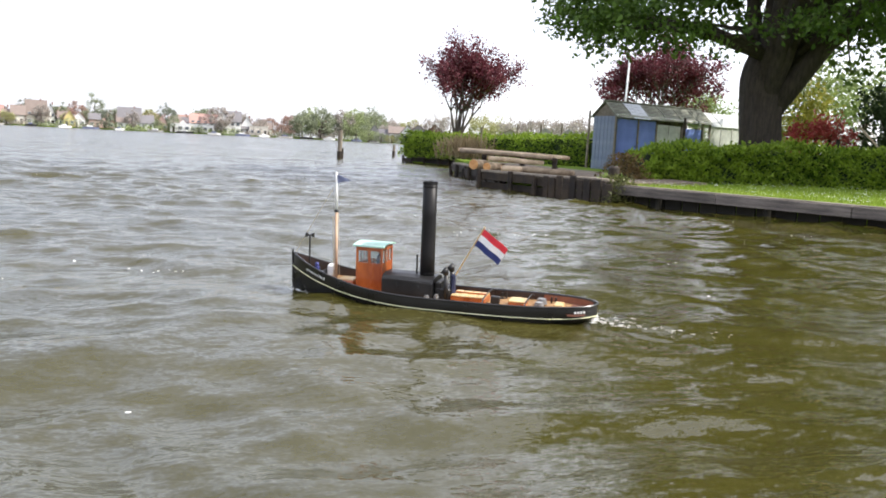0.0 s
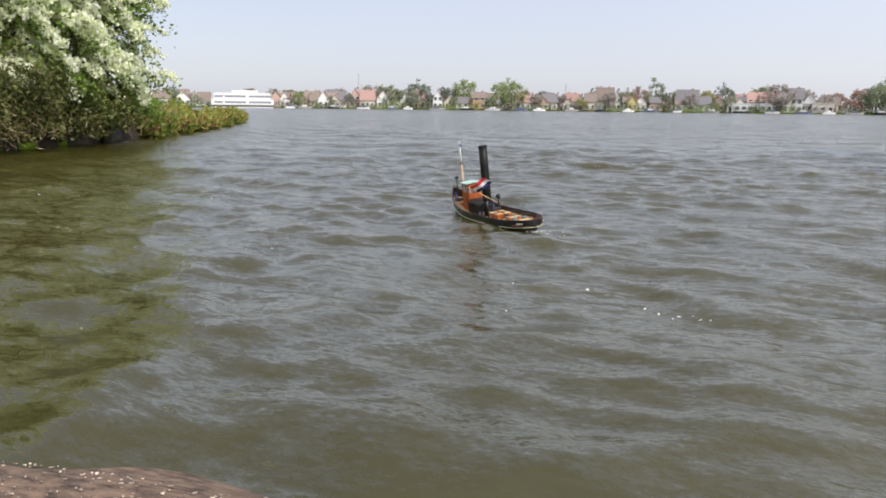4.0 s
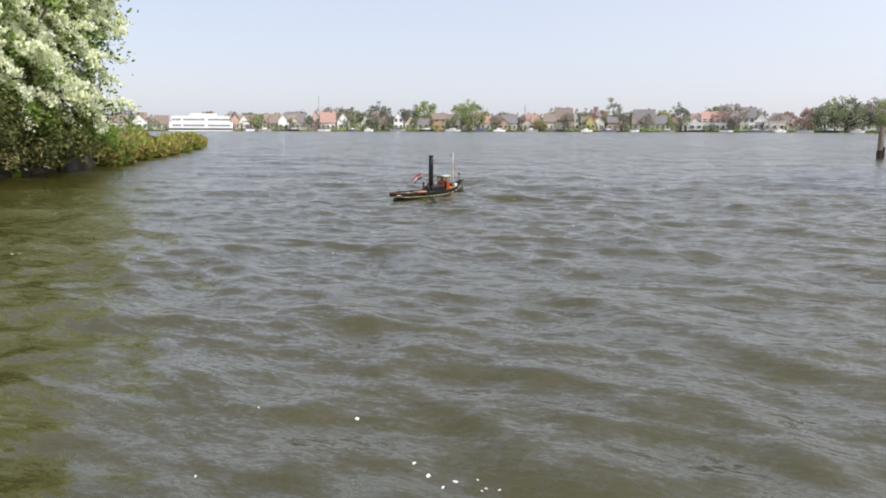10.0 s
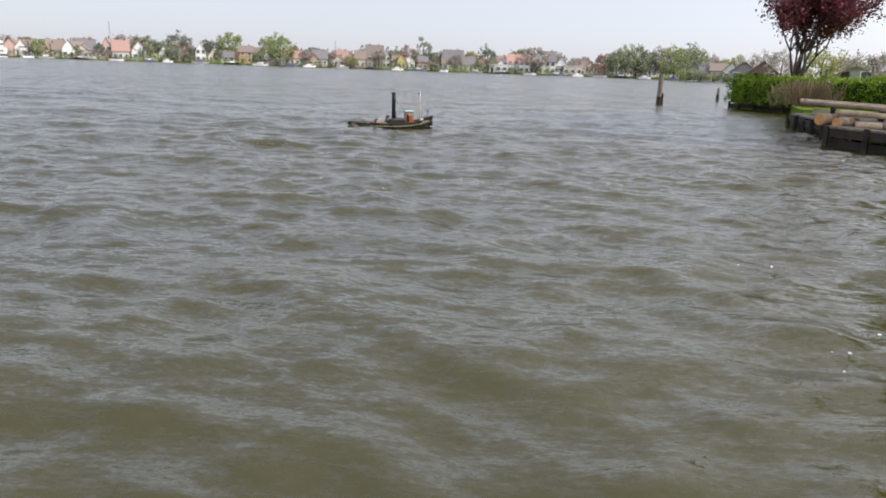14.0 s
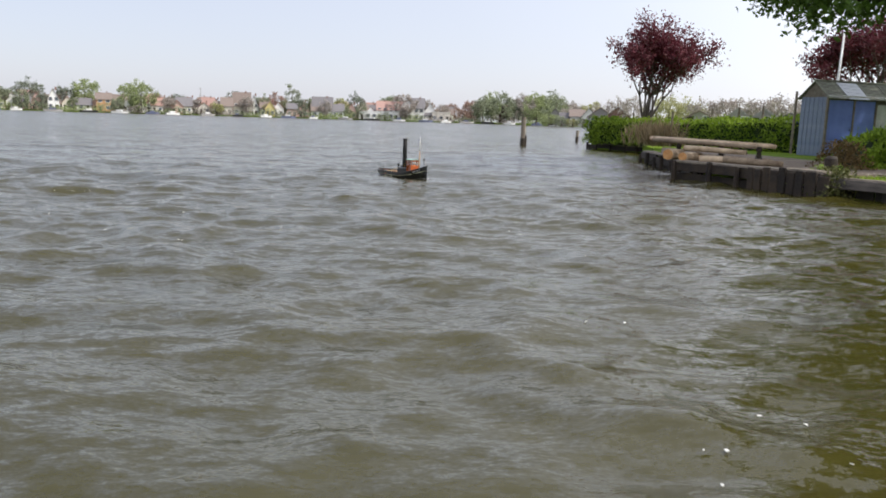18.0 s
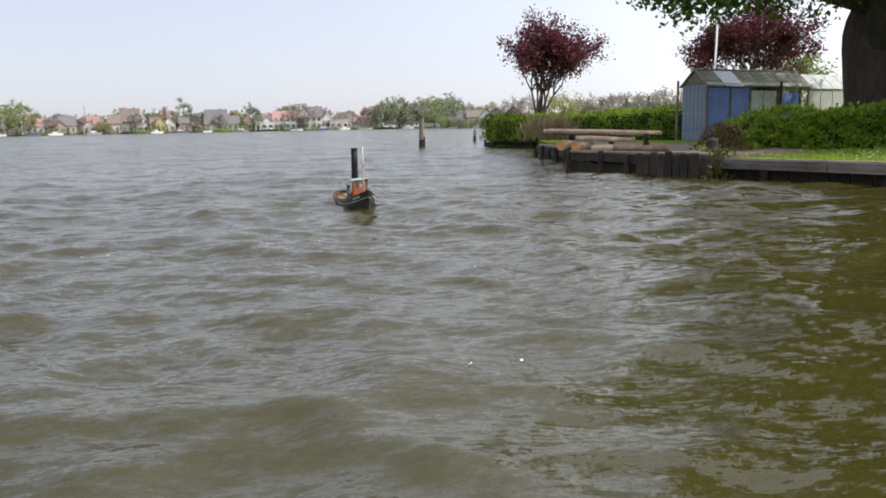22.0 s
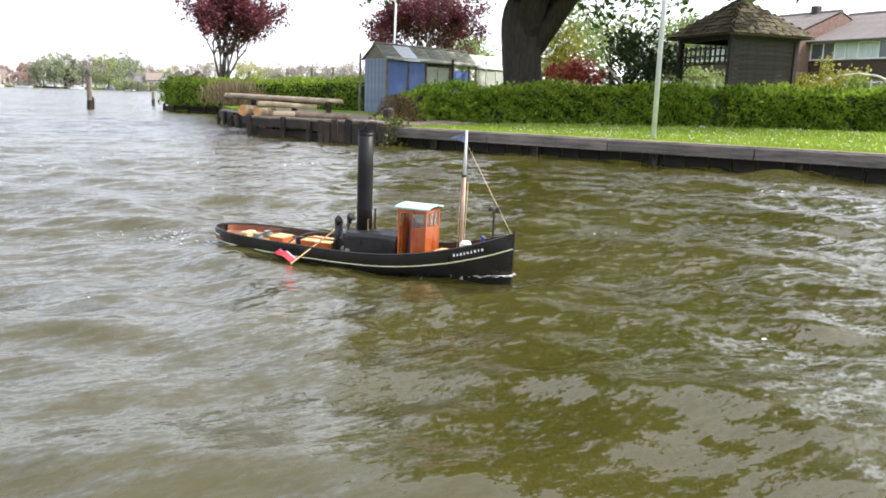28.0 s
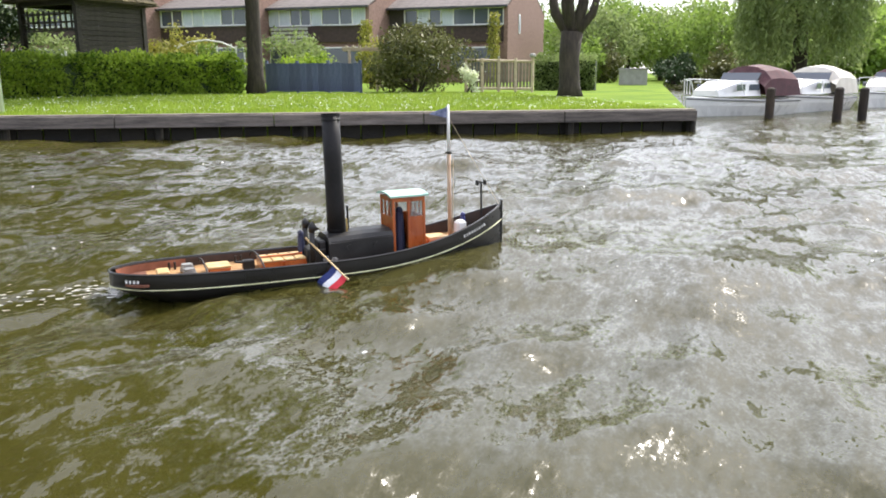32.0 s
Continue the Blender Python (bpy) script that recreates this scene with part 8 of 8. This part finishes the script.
    for az, dd, w, h, rf, wall, rm, g in ((10.5, 246, 5, 3.2, 3.6, STONE, DARKROOF, True), (11.5, 244, 7, 3.0, 2.2, STONE, DARKROOF, False), (12.1, 243, 5, 4.0, 2.6, WHITE, BROWNROOF, False), (12.9, 240, 5, 4.0, 3.2, WHITE, DARKROOF, True), (13.7, 200, 7, 3.4, 3.0, STONE, BROWNROOF, True), (14.9, 190, 7, 3.2, 3.2, BRICK, BROWNROOF, True), (20.4, 120, 6, 2.2, 1.7, STONE, BROWNROOF, True), (22.9, 120, 5, 2.4, 2.2, STONE, STONE, True), (24.6, 118, 6, 2.2, 2.2, STONE, STONE, True), (26.2, 110, 6, 1.9, 1.7, STONE, DARKROOF, True)):
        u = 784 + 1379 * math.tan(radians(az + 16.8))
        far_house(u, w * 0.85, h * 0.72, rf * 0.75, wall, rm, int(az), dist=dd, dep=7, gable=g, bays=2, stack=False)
    r = np.random.default_rng(601)
    c = np.stack([r.normal(size=900) * 0.42, r.normal(size=900) * 0.35, r.uniform(0, 0.55, 900)], 1) + np.array(bearing(17.6, 27.0, LAWN_Z))
    tagged(leaves("reeds", c, 0.42, DRYREED, None, out=np.array([0.0, 0.0, 2.6]), narrow=0.07), "dry brown reed clump behind the logs", "reeds", kind="stuff")


stakes()
overgrown_bank()
far_shore()


def petals():
    """White petals and froth that float on the lake."""
    r = np.random.default_rng(21)
    bm = bmesh.new()
    spots = [(r.uniform(-9, 9), r.uniform(-4, 14)) for i in range(95)]
    for cx, cy in spots:
        for i in range(r.integers(4, 9) if r.uniform() < 0.12 else r.integers(1, 3)):
            s = r.uniform(0.003, 0.0085)
            box(bm, (0, 0, 0), (s * 2.2, s * 1.3, 0.003), 0, Matrix.Translation((cx + r.normal() * 0.16, cy + r.normal() * 0.05, 0.016)) @ Matrix.Rotation(r.uniform(0, 3.1), 4, "Z") @ Matrix.Rotation(r.normal() * 0.4, 4, "X"))
    return tagged(part("petals", bm, FOAM), "white petals and froth floating on the water", "petals", kind="stuff")


flecks = petals()


# ---- what moves ----
def hinged(root, up, fly):
    """The pose of the flagstaff: its foot, the way it points and the way the flag flies."""
    z = Vector(up).normalized()
    x = (Vector(fly) - Vector(fly).dot(z) * z).normalized()
    y = z.cross(x)
    return Matrix.Translation(root) @ Matrix((x, y, z)).transposed().to_4x4()


def motions():
    course = [  # seconds, place, bearing, heel to starboard, bow up
        (0.0, 1.30, 3.89, 301.5, -1.6, -0.3),
        (1.0, 0.38, 4.65, 300.0, -1.5, 0.0),
        (2.0, -0.61, 5.24, 301.2, -1.3, -0.4),
        (3.0, -1.695, 6.01, 309.4, -6.2, -1.5),
        (4.0, -2.58, 6.77, 315.1, -6.5, -1.1),
        (6.5, -4.38, 8.65, 342.8, 0.1, 0.0),
        (8.0, -4.96, 10.09, 361.5, -0.1, 1.2),
        (10.0, -5.17, 12.54, 383.8, 1.4, 0.6),
        (12.0, -4.23, 13.92, 395.7, -1.0, -0.1),
        (14.0, -2.98, 15.75, 425.8, 0.0, 0.1),
        (15.5, -1.72, 15.68, 467.1, -0.1, 0.8),
        (17.5, -0.31, 14.81, 505.6, -1.1, 0.7),
        (20.0, 0.50, 12.07, 526.1, -0.5, -0.2),
        (22.0, 0.62, 9.73, 533.0, -0.5, -0.1),
        (24.0, 0.69, 7.97, 529.5, -0.3, 0.8),
        (24.5, 0.73, 7.53, 524.5, -0.1, 1.5),
        (26.5, 1.39, 5.57, 511.1, -2.9, 1.5),
        (27.3, 1.70, 4.53, 508.4, -1.9, -0.3),
        (28.0, 1.99, 3.69, 505.5, -0.1, -0.8),
        (29.0, 2.29, 2.81, 503.1, -1.6, 0.0),
        (30.0, 2.63, 2.08, 502.6, -0.2, -0.3),
        (30.5, 2.85, 1.84, 503.2, -1.0, 0.1),
        (31.0, 3.06, 1.59, 504.1, -1.9, 0.3),
        (31.5, 3.21, 1.36, 500.9, -1.6, 0.2),
        (32.0, 3.38, 1.19, 502.2, -1.2, 0.6)
    ]
    rows = [(t, pose(x, y, -0.012, 0, 0, 90 - h) @ pose(0, 0, 0, heel, -trim, 0)) for t, x, y, h, heel, trim in course]
    walk(tug, rows)
    walk(tug_wake, [(t, pose(x, y, 0.0, 0, 0, 90 - h)) for t, x, y, h, heel, trim in course])
    foot = (-0.085, -0.03, 0.17)
    walk(ensign, [
        (0.0, hinged(foot, (-0.49, 0.04, 0.87), (-0.72, -0.10, -0.55))),
        (0.5, hinged(foot, (-0.49, 0.08, 0.87), (-0.72, -0.10, -0.55))),
        (1.5, hinged(foot, (-0.53, 0.11, 0.84), (-0.70, -0.10, -0.60))),
        (2.5, hinged(foot, (-0.51, 0.37, 0.78), (-0.60, -0.40, -0.60))),
        (3.0, hinged(foot, (-0.35, 0.45, 0.80), (-0.60, -0.80, 0.05))),
        (3.4, hinged(foot, (-0.32, 0.62, 0.70), (-0.50, -0.85, 0.05))),
        (4.0, hinged(foot, (-0.09, 0.83, 0.54), (-0.40, -0.90, 0.10))),
        (6.6, hinged(foot, (-0.58, 0.06, 0.81), (0.10, 0.95, -0.10))),
        (7.2, hinged(foot, (-0.47, 0.42, 0.78), (-0.30, 0.85, -0.20))),
        (9.0, hinged(foot, (-0.66, 0.10, 0.74), (-0.60, 0.50, -0.40))),
        (10.0, hinged(foot, (-0.62, -0.24, 0.74), (-0.60, 0.40, -0.50))),
        (11.0, hinged(foot, (-0.74, -0.08, 0.67), (-0.50, 0.10, -0.80))),
        (13.0, hinged(foot, (-0.70, -0.20, 0.60), (-0.50, 0.10, -0.80))),
        (13.8, hinged(foot, (-0.76, -0.45, 0.20), (-0.60, 0.20, -0.70))),
        (14.5, hinged(foot, (-0.78, -0.57, -0.26), (-0.60, 0.20, -0.50))),
        (15.4, hinged(foot, (-0.66, -0.66, -0.36), (-0.70, 0.20, -0.40))),
        (17.5, hinged(foot, (-0.60, -0.70, -0.38), (-0.75, 0.20, -0.30))),
        (24.5, hinged(foot, (-0.40, -0.76, -0.44), (-0.80, 0.20, -0.20))),
        (26.8, hinged(foot, (-0.31, -0.80, -0.42), (-0.85, 0.10, -0.10))),
        (28.2, hinged(foot, (-0.23, -0.83, -0.42), (-0.90, 0.05, -0.05))),
        (28.8, hinged(foot, (-0.08, -0.87, -0.42), (-0.90, 0.05, -0.02))),
        (29.4, hinged(foot, (-0.09, -0.87, -0.41), (-0.90, 0.00, 0.00))),
        (30.0, hinged(foot, (0.00, -0.88, -0.41), (-0.90, 0.00, 0.00))),
        (30.6, hinged(foot, (0.02, -0.89, -0.40), (-0.90, 0.00, 0.00))),
        (31.2, hinged(foot, (0.28, -0.86, -0.41), (-0.75, -0.35, -0.25))),
        (32.0, hinged(foot, (0.29, -0.87, -0.39), (-0.25, -0.30, -0.90))),
    ])
    # the wet cloth bunches up at the head of the staff
    for k, stripe in enumerate(stripes):
        wet = Matrix.Translation((0, 0.003 * k, 0.030 * k))
        half = Matrix.Translation((0, 0.002 * k, 0.012 * k))
        walk(stripe, [(0.0, Matrix()), (13.0, Matrix()), (15.4, wet), (30.6, wet), (31.2, half), (32.0, Matrix())])
    way = Vector((math.sin(WIND), math.cos(WIND), 0)) * DRIFT
    for drifting in (water, flecks):
        walk(drifting, [(t, Matrix.Translation(way * (t - 16.0))) for t in (0.0, 8.0, 16.0, 24.0, 32.0)])


motions()
